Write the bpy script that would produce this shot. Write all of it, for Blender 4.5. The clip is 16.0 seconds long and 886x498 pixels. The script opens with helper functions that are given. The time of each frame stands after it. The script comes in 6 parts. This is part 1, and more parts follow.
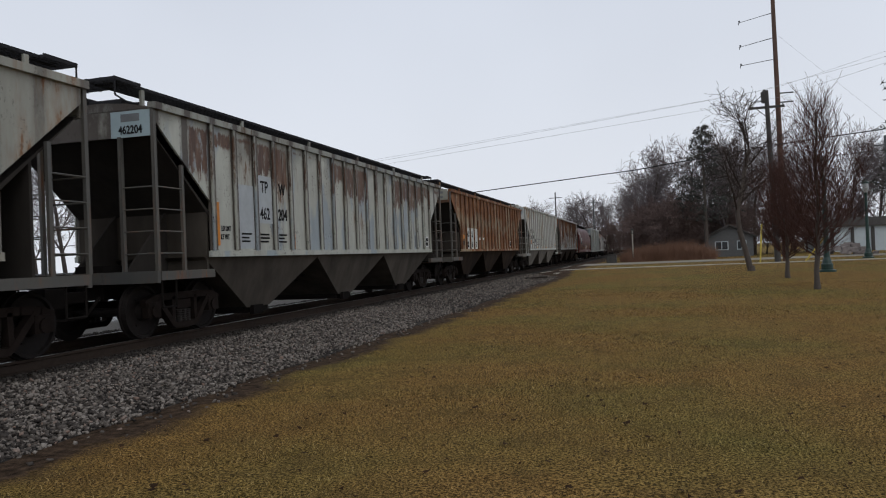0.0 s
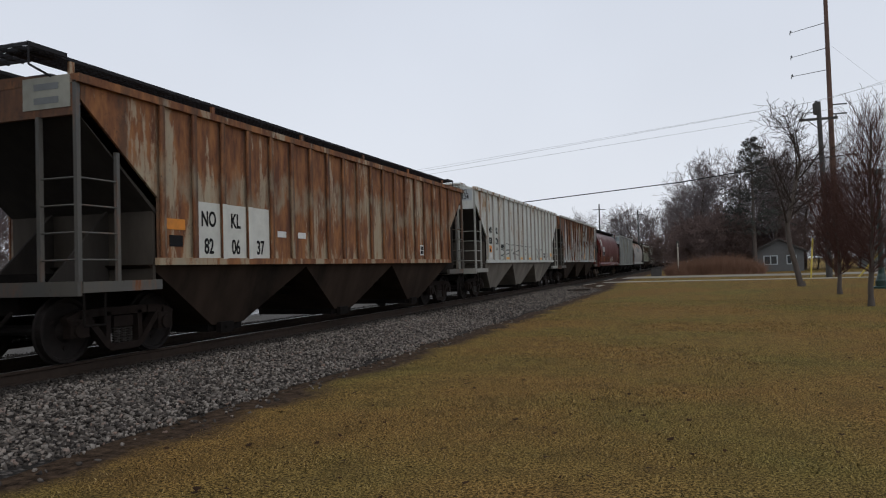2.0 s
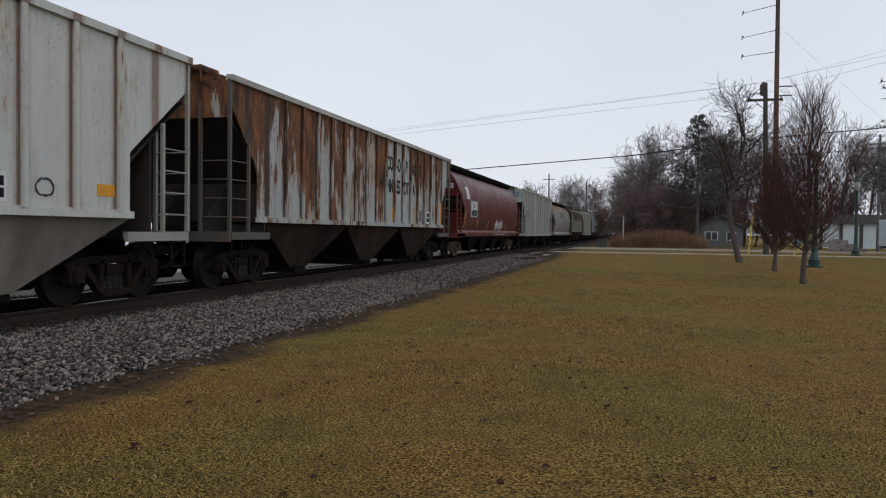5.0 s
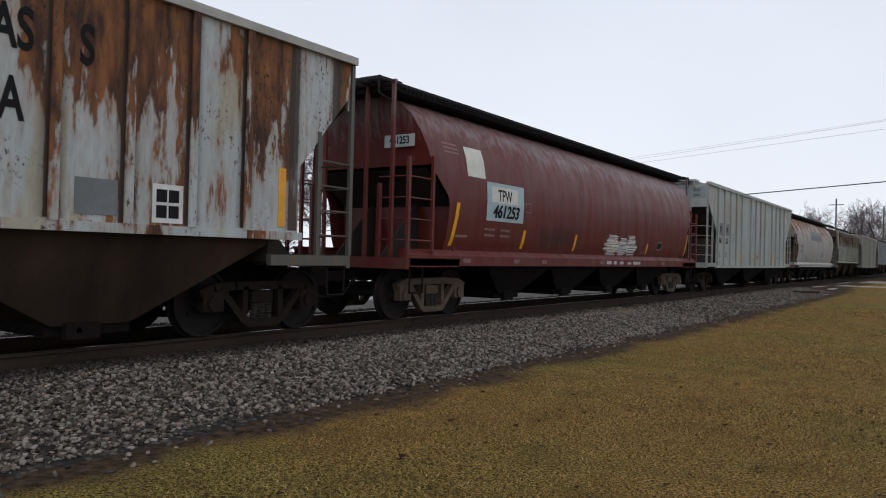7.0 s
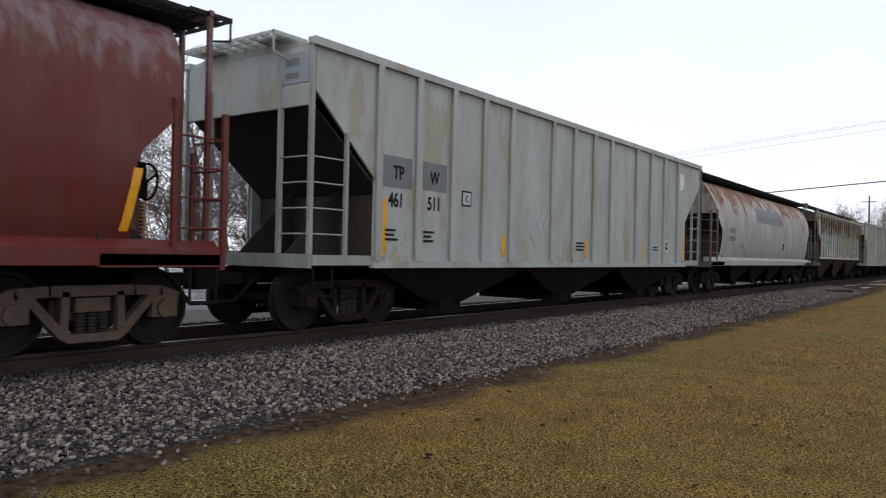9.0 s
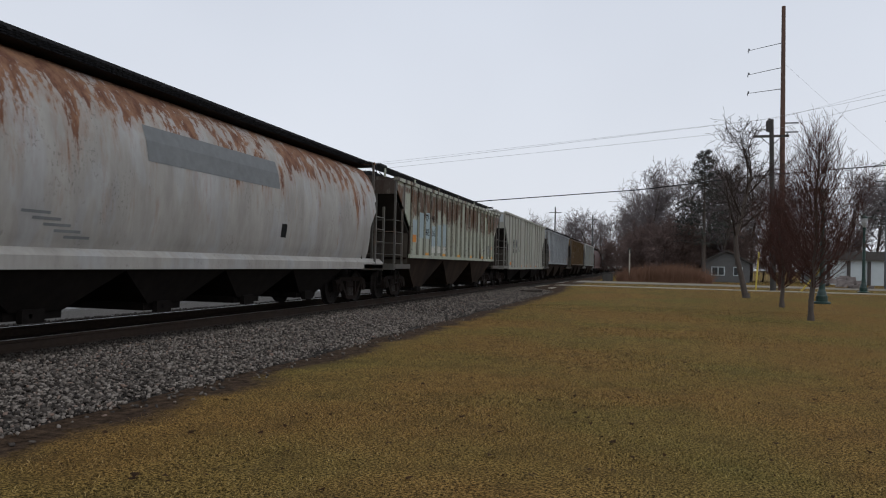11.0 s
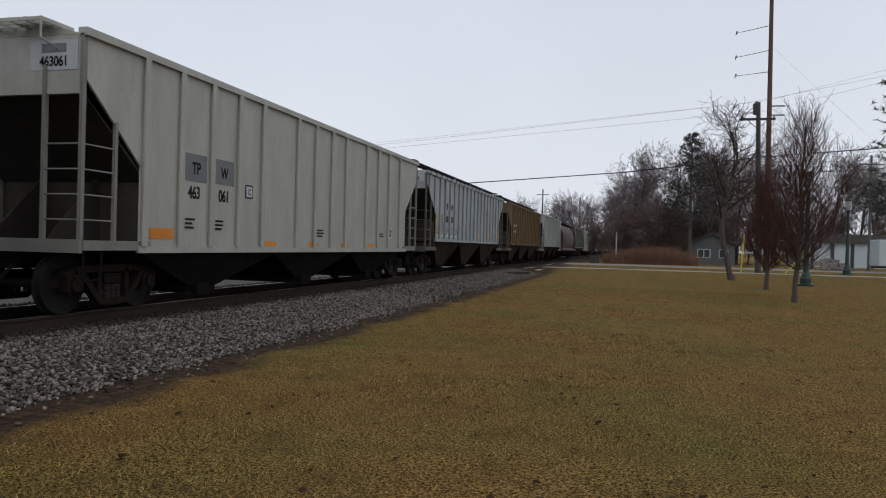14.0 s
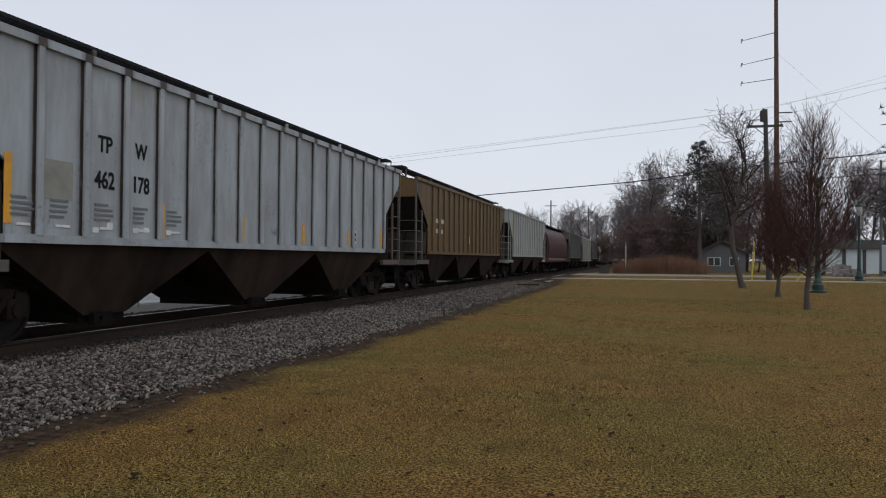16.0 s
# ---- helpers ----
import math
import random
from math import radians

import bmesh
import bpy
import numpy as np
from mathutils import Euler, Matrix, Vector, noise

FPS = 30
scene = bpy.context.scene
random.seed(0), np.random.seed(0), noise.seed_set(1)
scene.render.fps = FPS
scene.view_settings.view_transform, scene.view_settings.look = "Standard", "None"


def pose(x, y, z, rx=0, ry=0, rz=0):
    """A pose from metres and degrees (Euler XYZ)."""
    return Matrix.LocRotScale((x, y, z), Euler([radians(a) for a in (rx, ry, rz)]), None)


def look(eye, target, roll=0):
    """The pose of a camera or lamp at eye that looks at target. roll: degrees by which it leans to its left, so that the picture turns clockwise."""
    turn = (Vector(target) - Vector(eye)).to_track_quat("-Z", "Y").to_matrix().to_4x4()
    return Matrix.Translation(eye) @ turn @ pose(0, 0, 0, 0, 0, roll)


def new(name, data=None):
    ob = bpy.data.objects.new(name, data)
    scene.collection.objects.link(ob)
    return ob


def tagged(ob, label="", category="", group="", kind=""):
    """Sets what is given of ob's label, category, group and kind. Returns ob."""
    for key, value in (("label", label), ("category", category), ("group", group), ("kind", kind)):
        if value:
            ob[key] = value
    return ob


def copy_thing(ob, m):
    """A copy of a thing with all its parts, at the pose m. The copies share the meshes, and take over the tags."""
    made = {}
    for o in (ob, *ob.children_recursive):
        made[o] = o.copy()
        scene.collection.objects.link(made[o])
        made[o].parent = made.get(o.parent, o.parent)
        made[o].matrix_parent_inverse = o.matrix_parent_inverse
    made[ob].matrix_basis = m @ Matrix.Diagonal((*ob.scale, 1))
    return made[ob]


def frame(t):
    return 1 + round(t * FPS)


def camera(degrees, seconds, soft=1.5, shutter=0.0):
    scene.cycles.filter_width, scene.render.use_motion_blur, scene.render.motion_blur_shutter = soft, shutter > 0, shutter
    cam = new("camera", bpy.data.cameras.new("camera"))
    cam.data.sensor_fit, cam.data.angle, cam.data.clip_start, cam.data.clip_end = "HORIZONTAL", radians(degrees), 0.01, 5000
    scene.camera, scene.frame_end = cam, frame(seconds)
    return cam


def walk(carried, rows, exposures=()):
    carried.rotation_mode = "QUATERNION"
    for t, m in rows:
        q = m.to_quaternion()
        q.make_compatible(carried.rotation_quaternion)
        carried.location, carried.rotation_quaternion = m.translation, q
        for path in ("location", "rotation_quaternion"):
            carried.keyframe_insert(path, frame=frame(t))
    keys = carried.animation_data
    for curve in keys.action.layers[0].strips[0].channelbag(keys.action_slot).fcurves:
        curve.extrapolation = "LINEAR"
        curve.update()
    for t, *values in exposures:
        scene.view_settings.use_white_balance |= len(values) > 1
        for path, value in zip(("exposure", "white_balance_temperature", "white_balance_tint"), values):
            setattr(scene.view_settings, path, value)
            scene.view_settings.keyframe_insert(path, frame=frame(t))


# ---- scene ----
cam = camera(61.33, 16.0, soft=1.1, shutter=0.05)
EYE = 1.55
# seconds, yaw, pitch, roll of the camera, which stands beside the track and turns
PATH = [(t, pose(0, 0, EYE, 90 + p, r, y)) for t, y, p, r in (
    (0.0, 15.50, 0.55, 2.38),
    (0.5, 15.39, 0.71, 2.67),
    (1.0, 16.15, 1.25, 1.89),
    (1.5, 17.99, 0.85, 1.79),
    (2.0, 18.71, 1.45, 1.57),
    (2.5, 17.29, 0.50, 0.82),
    (3.0, 16.52, 0.08, 0.60),
    (3.5, 15.37, -0.86, 0.17),
    (4.0, 14.12, -1.39, -0.64),
    (6.5, 24.50, 0.10, -0.92),
    (7.0, 34.46, 0.44, -1.44),
    (7.5, 47.36, 0.73, -1.72),
    (8.0, 51.39, 0.82, -0.85),
    (8.5, 47.09, 0.52, -1.29),
    (9.0, 36.42, 0.36, -1.22),
    (9.5, 26.71, 0.89, -1.89),
    (10.0, 19.77, 1.76, -2.14),
    (12.5, 13.96, 0.08, -1.03),
    (13.0, 14.48, 0.61, -1.48),
    (13.5, 14.78, 0.21, -1.02),
    (14.0, 14.28, -0.26, -1.46),
    (14.5, 14.22, -0.09, -1.21),
    (15.0, 14.36, 0.15, -0.94),
    (15.5, 14.84, 0.49, -0.69),
    (16.0, 14.97, 0.73, -0.42))]
EXPOSURES = [(0.0, 0.0), (4.0, 0.04), (6.3, 0.06), (7.0, 0.20), (7.5, 0.48), (8.0, 0.80), (8.5, 0.84), (9.0, 0.45), (9.5, 0.06), (10.2, 0.0), (16.0, 0.0)]
walk(cam, PATH, EXPOSURES)

# ---- world and light ----
SUN_ELEVATION, SUN_AZIMUTH = radians(48), radians(150)
world = bpy.data.worlds.new("overcast_sky")
scene.world = world
world.use_nodes = True
wt = world.node_tree
sky = wt.nodes.new("ShaderNodeTexSky")
sky.sky_type = 'NISHITA'
sky.sun_disc = False
sky.sun_elevation, sky.sun_rotation = SUN_ELEVATION, SUN_AZIMUTH
sky.air_density, sky.dust_density = 1.0, 4.0
scale_sky = wt.nodes.new("ShaderNodeVectorMath")
scale_sky.operation = 'SCALE'
scale_sky.inputs["Scale"].default_value = 0.06
wt.links.new(sky.outputs[0], scale_sky.inputs[0])
# cloud deck: pale grey with soft, broad mottling
wco = wt.nodes.new("ShaderNodeTexCoord")
sep = wt.nodes.new("ShaderNodeSeparateXYZ")
wt.links.new(wco.outputs["Generated"], sep.inputs[0])
deck = wt.nodes.new("ShaderNodeValToRGB")
deck.color_ramp.elements[0].position, deck.color_ramp.elements[0].color = 0.0, (0.82, 0.855, 0.925, 1)
deck.color_ramp.elements[1].position, deck.color_ramp.elements[1].color = 0.75, (0.47, 0.51, 0.57, 1)
mid = deck.color_ramp.elements.new(0.32)
mid.color = (0.70, 0.745, 0.835, 1)
wt.links.new(sep.outputs[2], deck.inputs[0])
wn = wt.nodes.new("ShaderNodeTexNoise")
wn.inputs["Scale"].default_value, wn.inputs["Detail"].default_value = 2.2, 3.0
wt.links.new(wco.outputs["Generated"], wn.inputs["Vector"])
wr = wt.nodes.new("ShaderNodeMapRange")
wr.inputs[3].default_value, wr.inputs[4].default_value = 0.90, 1.08
wt.links.new(wn.outputs[0], wr.inputs[0])
mott = wt.nodes.new("ShaderNodeVectorMath")
mott.operation = 'SCALE'
wt.links.new(deck.outputs[0], mott.inputs[0])
wt.links.new(wr.outputs[0], mott.inputs["Scale"])
wmix = wt.nodes.new("ShaderNodeMixRGB")
wmix.inputs[0].default_value = 0.9
wt.links.new(scale_sky.outputs[0], wmix.inputs[1])
wt.links.new(mott.outputs[0], wmix.inputs[2])
bg = wt.nodes["Background"]
wt.links.new(wmix.outputs[0], bg.inputs[0])
bg.inputs[1].default_value = 1.04

sun = new("sun", bpy.data.lights.new("sun", 'SUN'))
sun.data.energy, sun.data.angle, sun.data.color = 0.5, radians(40), (1.0, 0.97, 0.93)
sun.matrix_world = look((0, 0, 0), (-math.sin(SUN_AZIMUTH) * math.cos(SUN_ELEVATION), -math.cos(SUN_AZIMUTH) * math.cos(SUN_ELEVATION), -math.sin(SUN_ELEVATION)))


# ---- materials ----
class Nodes:
    """A short way to write node materials."""
    def __init__(self, name, rough=0.6, metal=0.0, spec=0.5):
        self.mat = bpy.data.materials.new(name)
        self.mat.use_nodes = True
        self.t = self.mat.node_tree
        self.b = self.t.nodes["Principled BSDF"]
        self.b.inputs["Roughness"].default_value = rough
        self.b.inputs["Metallic"].default_value = metal
        self.b.inputs["Specular IOR Level"].default_value = spec
        self.co = self.t.nodes.new("ShaderNodeTexCoord").outputs["Object"]
        self.spread = None

    def vary(self):
        """Shift the noises of each object by its own amount along the wagon."""
        c = self.t.nodes.new("ShaderNodeCombineXYZ")
        self.t.links.new(self.math('MULTIPLY', self.rand(), 60.0), c.inputs[1])
        a = self.t.nodes.new("ShaderNodeVectorMath")
        self.t.links.new(self.co, a.inputs[0])
        self.t.links.new(c.outputs[0], a.inputs[1])
        self.spread = a.outputs[0]

    def put(self, value, socket):
        if isinstance(value, (int, float)):
            socket.default_value = value
        elif isinstance(value, (tuple, list)):
            socket.default_value = (*value, 1.0) if len(value) == 3 and len(socket.default_value) == 4 else value
        else:
            self.t.links.new(value, socket)

    def noise(self, scale, detail=4.0, rough=0.55, stretch=(1, 1, 1), shift=(0, 0, 0)):
        m = self.t.nodes.new("ShaderNodeMapping")
        m.inputs["Scale"].default_value = stretch
        m.inputs["Location"].default_value = shift
        self.t.links.new(self.spread or self.co, m.inputs[0])
        n = self.t.nodes.new("ShaderNodeTexNoise")
        n.inputs["Scale"].default_value, n.inputs["Detail"].default_value, n.inputs["Roughness"].default_value = scale, detail, rough
        self.t.links.new(m.outputs[0], n.inputs["Vector"])
        return n.outputs[0]

    def ramp(self, fac, *stops):
        r = self.t.nodes.new("ShaderNodeValToRGB")
        els = r.color_ramp.elements
        while len(els) < len(stops):
            els.new(0.5)
        for e, (p, c) in zip(els, stops):
            e.position, e.color = p, ((*c, 1) if isinstance(c, tuple) else (c, c, c, 1))
        self.put(fac, r.inputs[0])
        return r.outputs[0]

    def math(self, op, a, b=0.0, clamp=False):
        m = self.t.nodes.new("ShaderNodeMath")
        m.operation, m.use_clamp = op, clamp
        self.put(a, m.inputs[0])
        self.put(b, m.inputs[1])
        return m.outputs[0]

    def mix(self, fac, a, b, kind='MIX'):
        m = self.t.nodes.new("ShaderNodeMixRGB")
        m.blend_type = kind
        self.put(fac, m.inputs[0])
        self.put(a, m.inputs[1])
        self.put(b, m.inputs[2])
        return m.outputs[0]

    def axis(self, i):
        s = self.t.nodes.new("ShaderNodeSeparateXYZ")
        self.t.links.new(self.co, s.inputs[0])
        return s.outputs[i]

    def span(self, value, a, b, c=0.0, d=1.0):
        m = self.t.nodes.new("ShaderNodeMapRange")
        self.put(value, m.inputs[0])
        for k, x in zip((1, 2, 3, 4), (a, b, c, d)):
            m.inputs[k].default_value = x
        return m.outputs[0]

    def rand(self, island=False):
        if island:
            return self.t.nodes.new("ShaderNodeNewGeometry").outputs["Random Per Island"]
        return self.t.nodes.new("ShaderNodeObjectInfo").outputs["Random"]

    def bump(self, height, strength=0.3, distance=0.01):
        b = self.t.nodes.new("ShaderNodeBump")
        b.inputs["Strength"].default_value, b.inputs["Distance"].default_value = strength, distance
        self.put(height, b.inputs["Height"])
        self.t.links.new(b.outputs[0], self.b.inputs["Normal"])

    def done(self, colour, rough=None):
        self.put(colour, self.b.inputs["Base Color"])
        if rough is not None:
            self.put(rough, self.b.inputs["Roughness"])
        return self.mat


def plain(name, col, rough=0.6, metal=0.0, var=0.25, scale=6.0, bump=0.15, stretch=(1, 1, 1), spec=0.5):
    """A surface with grain and stains at two scales."""
    n = Nodes(name, rough, metal, spec)
    a = n.noise(scale, 5, 0.6, stretch)
    b = n.noise(scale * 0.17, 3, 0.5, stretch, (3, 1, 7))
    lo, hi = tuple(c * (1 - var) for c in col), tuple(min(1, c * (1 + var)) for c in col)
    c = n.mix(0.5, n.ramp(a, (0.3, lo), (0.7, hi)), n.ramp(b, (0.3, lo), (0.7, hi)))
    n.bump(a, bump, 0.01)
    return n.done(c, n.span(b, 0.3, 0.7, rough * 0.85, min(1, rough * 1.15)))


def paint(name, base, rust=0.3, rust_col=(0.11, 0.035, 0.016), rust_lo=(0.22, 0.085, 0.03), top=0.0, low=1.4, high=4.1,
          grime=0.35, patch=None, patch_amount=0.0, seed=0.0, rough=0.55, gloss=None, bay=0.7856, first=1.66, uneven=0.0, seams=0.6, chips=0.5, panels=None, band=None, smoke=None, bays=None, wash=None, oil=None, spec=0.5, stain=(0.050, 0.034, 0.026)):
    """Weathered wagon paint: rust in upright runs and blotches, more of it towards the top where top > 0, and road dirt low down."""
    n = Nodes(name, rough, 0.0, spec)
    sh = (seed * 3.1, seed * 7.7, seed * 1.3)
    n.vary()
    runs = n.noise(3.2, 5, 0.6, (1, 1.0, 0.16), sh)
    fine = n.noise(14.0, 5, 0.65, (1, 1.0, 0.22), sh)
    blot = n.noise(0.8, 3, 0.5, (1, 1, 0.8), (sh[1], sh[0], 0))
    z = n.axis(2)
    tall = n.span(z, low, high, -0.5, 0.5)
    col = base
    if patch:
        pm = n.ramp(n.noise(1.1, 3, 0.6, (1, 1, 0.35), (9 + seed, 2, 4)), (0.62 - patch_amount * 0.4, 0.0), (0.66 - patch_amount * 0.4, 1.0))
        col = n.mix(pm, base, patch)
    col = n.mix(n.span(fine, 0.35, 0.75, 0.0, 0.35), col, tuple(c * 0.72 for c in base))
    dirt = n.math('MULTIPLY', n.span(n.noise(2.0, 4, 0.6, (1, 1, 0.3), (1, seed, 5)), 0.35, 0.7, 0.0, 1.0), grime, True)
    col = n.mix(dirt, col, (0.10, 0.085, 0.065))
    f = n.math('ADD', n.math('MULTIPLY', runs, 0.55), n.math('MULTIPLY', blot, 0.35))
    f = n.math('ADD', f, n.math('MULTIPLY', n.math('SUBTRACT', fine, 0.1), 0.28))
    f = n.math('ADD', f, n.math('MULTIPLY', tall, top))
    if uneven:
        cell = n.t.nodes.new("ShaderNodeTexWhiteNoise")
        cell.noise_dimensions = '1D'
        n.put(n.math('ADD', n.math('FLOOR', n.math('DIVIDE', n.math('SUBTRACT', n.axis(1), first), bay)), seed * 17.3), cell.inputs["W"])
        level = cell.outputs[0]
        if bays:
            # how far each sheet has rusted, one digit a sheet
            steps = n.t.nodes.new("ShaderNodeValToRGB")
            steps.color_ramp.interpolation = 'CONSTANT'
            els = steps.color_ramp.elements
            while len(els) < len(bays):
                els.new(0.99)
            for k, digit in enumerate(bays):
                els[k].position, els[k].color = k / len(bays), (int(digit) / 9, int(digit) / 9, int(digit) / 9, 1)
            n.put(n.span(n.axis(1), first, first + bay * len(bays)), steps.inputs[0])
            level = steps.outputs[0]
        f = n.math('ADD', f, n.math('MULTIPLY', n.math('SUBTRACT', level, 0.5), uneven))
    edge = 0.80 - 0.42 * rust
    mask = n.ramp(f, (edge - 0.015, 0.0), (edge + 0.02, 1.0))
    halo = n.ramp(f, (edge - 0.10, 0.0), (edge, 0.40))
    col = n.mix(halo, col, rust_lo)
    tone = n.math('ADD', n.math('MULTIPLY', n.noise(4.0, 4, 0.6, (1, 1, 0.3), (seed, 2, 6)), 0.65), n.math('MULTIPLY', fine, 0.35))
    col = n.mix(mask, col, n.mix(n.span(tone, 0.40, 0.62), rust_col, rust_lo))
    if band:
        # bare paint left between the rusted heights
        z0, z1, bare, amount = band
        wavy = n.math('ADD', z, n.span(n.noise(1.3, 4, 0.65, (1, 1, 0.5), (seed, 3, 3)), 0.25, 0.75, -0.55, 0.55))
        inside = n.math('MULTIPLY', n.span(wavy, z0 - 0.1, z0 + 0.12), n.span(wavy, z1 - 0.1, z1 + 0.2, 1.0, 0.0))
        keep = n.ramp(n.noise(5.0, 5, 0.65, (1, 1, 0.35), (3, seed, 1)), (0.36, 0.0), (0.52, amount))
        col = n.mix(n.math('MULTIPLY', inside, keep), col, n.mix(n.span(fine, 0.3, 0.7), bare, tuple(c * 0.7 for c in bare)))
    if smoke:
        # soot wiped over the upper sheets
        soot = n.math('MULTIPLY', n.span(n.math('ADD', z, n.span(blot, 0.3, 0.7, -0.5, 0.5)), smoke[0], smoke[0] + 0.3), smoke[1], True)
        col = n.mix(soot, col, (0.115, 0.120, 0.105))
    if wash:
        # painted sheen: glossy reflections below the roof in close upright ripples, with chalky drips
        z0, chalk, amount = wash
        ripple = n.noise(7.5, 3, 0.5, (1, 1, 0.08), (seed, 5, 5))
        drip = n.noise(11.0, 3, 0.6, (1, 1, 0.05), (2, seed, 5))
        hem = n.math('ADD', z, n.math('ADD', n.span(ripple, 0.3, 0.7, -0.22, 0.22), n.span(n.axis(1), 2.0, 16.0, -0.06, 0.10)))
        veil = n.math('MULTIPLY', n.span(hem, z0 - 0.1, z0 + 0.25), n.span(ripple, 0.36, 0.60, 0.1, amount))
        col = n.mix(veil, col, chalk)
        tear = n.math('MULTIPLY', n.ramp(drip, (0.60, 0.0), (0.66, 1.0)), n.span(z, z0 - 1.1, z0, 0.0, 0.45))
        col = n.mix(n.math('MULTIPLY', tear, n.ramp(n.noise(2.2, 4, 0.7), (0.45, 0.0), (0.6, 1.0))), col, chalk)
    if oil:
        # an oily smear low on the side
        ya, yb, za, zb = oil
        yw = n.math('ADD', n.axis(1), n.span(runs, 0.3, 0.7, -0.5, 0.5))
        zw = n.math('ADD', z, n.span(n.noise(2.4, 5, 0.65), 0.3, 0.7, -0.3, 0.3))
        smear = n.math('MULTIPLY', n.math('MULTIPLY', n.span(yw, ya, ya + 0.8), n.span(yw, yb - 0.9, yb, 1.0, 0.0)), n.math('MULTIPLY', n.span(zw, za, za + 0.2), n.span(zw, zb - 0.25, zb, 1.0, 0.0)))
        col = n.mix(n.math('MULTIPLY', smear, 0.75), col, (0.030, 0.018, 0.015))
    if panels:
        # a ragged rust patch hangs from the top of each sheet, deeper on some than on others
        top_z, reach, share, dark, light = panels
        idx = n.math('FLOOR', n.math('DIVIDE', n.math('SUBTRACT', n.axis(1), first), bay))
        hang = n.t.nodes.new("ShaderNodeTexWhiteNoise")
        hang.noise_dimensions = '1D'
        n.put(n.math('ADD', idx, seed * 5.37), hang.inputs["W"])
        depth = n.span(hang.outputs[0], 1.0 - share, 1.0 - share * 0.35, 0.0, reach)
        rag = n.noise(9.0, 5, 0.7, (1, 1, 0.13), (seed, 6, 2))
        low_end = n.math('SUBTRACT', top_z, n.math('MULTIPLY', depth, n.span(rag, 0.30, 0.68, 0.62, 1.2)))
        inz = n.span(n.math('SUBTRACT', z, low_end), 0.0, 0.05)
        cap = n.span(n.math('ADD', z, n.span(fine, 0.3, 0.7, -0.06, 0.06)), top_z - 0.02, top_z + 0.02, 1.0, 0.0)
        off = n.math('ABSOLUTE', n.math('SUBTRACT', n.math('FRACT', n.math('DIVIDE', n.math('SUBTRACT', n.axis(1), first), bay)), 0.5))
        mid = n.span(n.math('ADD', off, n.span(rag, 0.3, 0.7, -0.10, 0.10)), 0.34, 0.385, 1.0, 0.0)
        solid = n.math('MULTIPLY', n.math('MULTIPLY', inz, cap), mid)
        holes = n.ramp(n.noise(6.0, 5, 0.7, (1, 1, 0.3), (2, seed, 8)), (0.36, 0.15), (0.46, 1.0))
        col = n.mix(n.math('MULTIPLY', solid, holes), col, n.mix(n.span(n.noise(7.0, 4, 0.65, (1, 1, 0.2), (seed, 1, 9)), 0.3, 0.7), dark, light))
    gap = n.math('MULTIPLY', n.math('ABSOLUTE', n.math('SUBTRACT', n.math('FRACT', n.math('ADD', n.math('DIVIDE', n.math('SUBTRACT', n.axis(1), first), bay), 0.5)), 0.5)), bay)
    if chips:
        # flaked spots, in clusters, and most of all along the posts
        spot = n.ramp(n.noise(24.0, 4, 0.62, (1, 1, 0.6), sh), (0.585, 0.0), (0.605, 1.0))
        where = n.ramp(n.noise(1.7, 3, 0.6, (1, 1, 0.7), (seed, 4, 2)), (0.52, 0.0), (0.63, 1.0))
        if seams:
            where = n.math('MAXIMUM', where, n.math('MULTIPLY', n.span(gap, 0.10, 0.20, 1.0, 0.0), n.ramp(n.noise(1.1, 3, 0.6, (1, 1, 0.9), (4, seed, 6)), (0.42, 0.0), (0.55, 1.0))))
        col = n.mix(n.math('MULTIPLY', n.math('MULTIPLY', spot, where), chips, True), col, (0.040, 0.022, 0.016))
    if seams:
        # post shadows painted as dark lines, mixed with rust and dirt from the welds
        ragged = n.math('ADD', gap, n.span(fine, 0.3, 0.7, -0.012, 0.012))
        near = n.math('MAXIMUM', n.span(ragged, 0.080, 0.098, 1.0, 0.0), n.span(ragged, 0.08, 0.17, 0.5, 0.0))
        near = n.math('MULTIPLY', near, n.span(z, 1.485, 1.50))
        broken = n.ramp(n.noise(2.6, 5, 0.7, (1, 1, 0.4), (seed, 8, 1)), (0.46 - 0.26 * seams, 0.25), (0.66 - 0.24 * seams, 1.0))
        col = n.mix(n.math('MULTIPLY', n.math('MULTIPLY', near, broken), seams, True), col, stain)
    n.bump(fine, 0.12, 0.006)
    if gloss is not None:
        return n.done(col, n.span(runs, 0.3, 0.7, gloss, gloss + 0.25))
    return n.done(col, n.math('ADD', n.math('MULTIPLY', mask, 0.3), rough, True))


M = {}
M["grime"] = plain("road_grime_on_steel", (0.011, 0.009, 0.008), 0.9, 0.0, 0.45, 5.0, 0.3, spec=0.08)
M["hopper"] = plain("dusty_brown_hopper_steel", (0.034, 0.0225, 0.016), 0.9, 0.0, 0.9, 1.6, 0.2, (1, 1, 0.4), 0.12)
M["hopper_grey"] = plain("grey_brown_hopper_steel", (0.085, 0.073, 0.061), 0.9, 0.0, 0.6, 2.0, 0.2, (1, 1, 0.4), 0.12)
M["hopper_pale"] = plain("pale_dusted_hopper_steel", (0.21, 0.188, 0.160), 0.9, 0.0, 0.5, 2.0, 0.2, (1, 1, 0.4), 0.12)
# end-bay steel kept this dark because the bay's shade is in the colour
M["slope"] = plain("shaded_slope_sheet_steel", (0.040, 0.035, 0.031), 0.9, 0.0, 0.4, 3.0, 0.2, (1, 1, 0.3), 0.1)
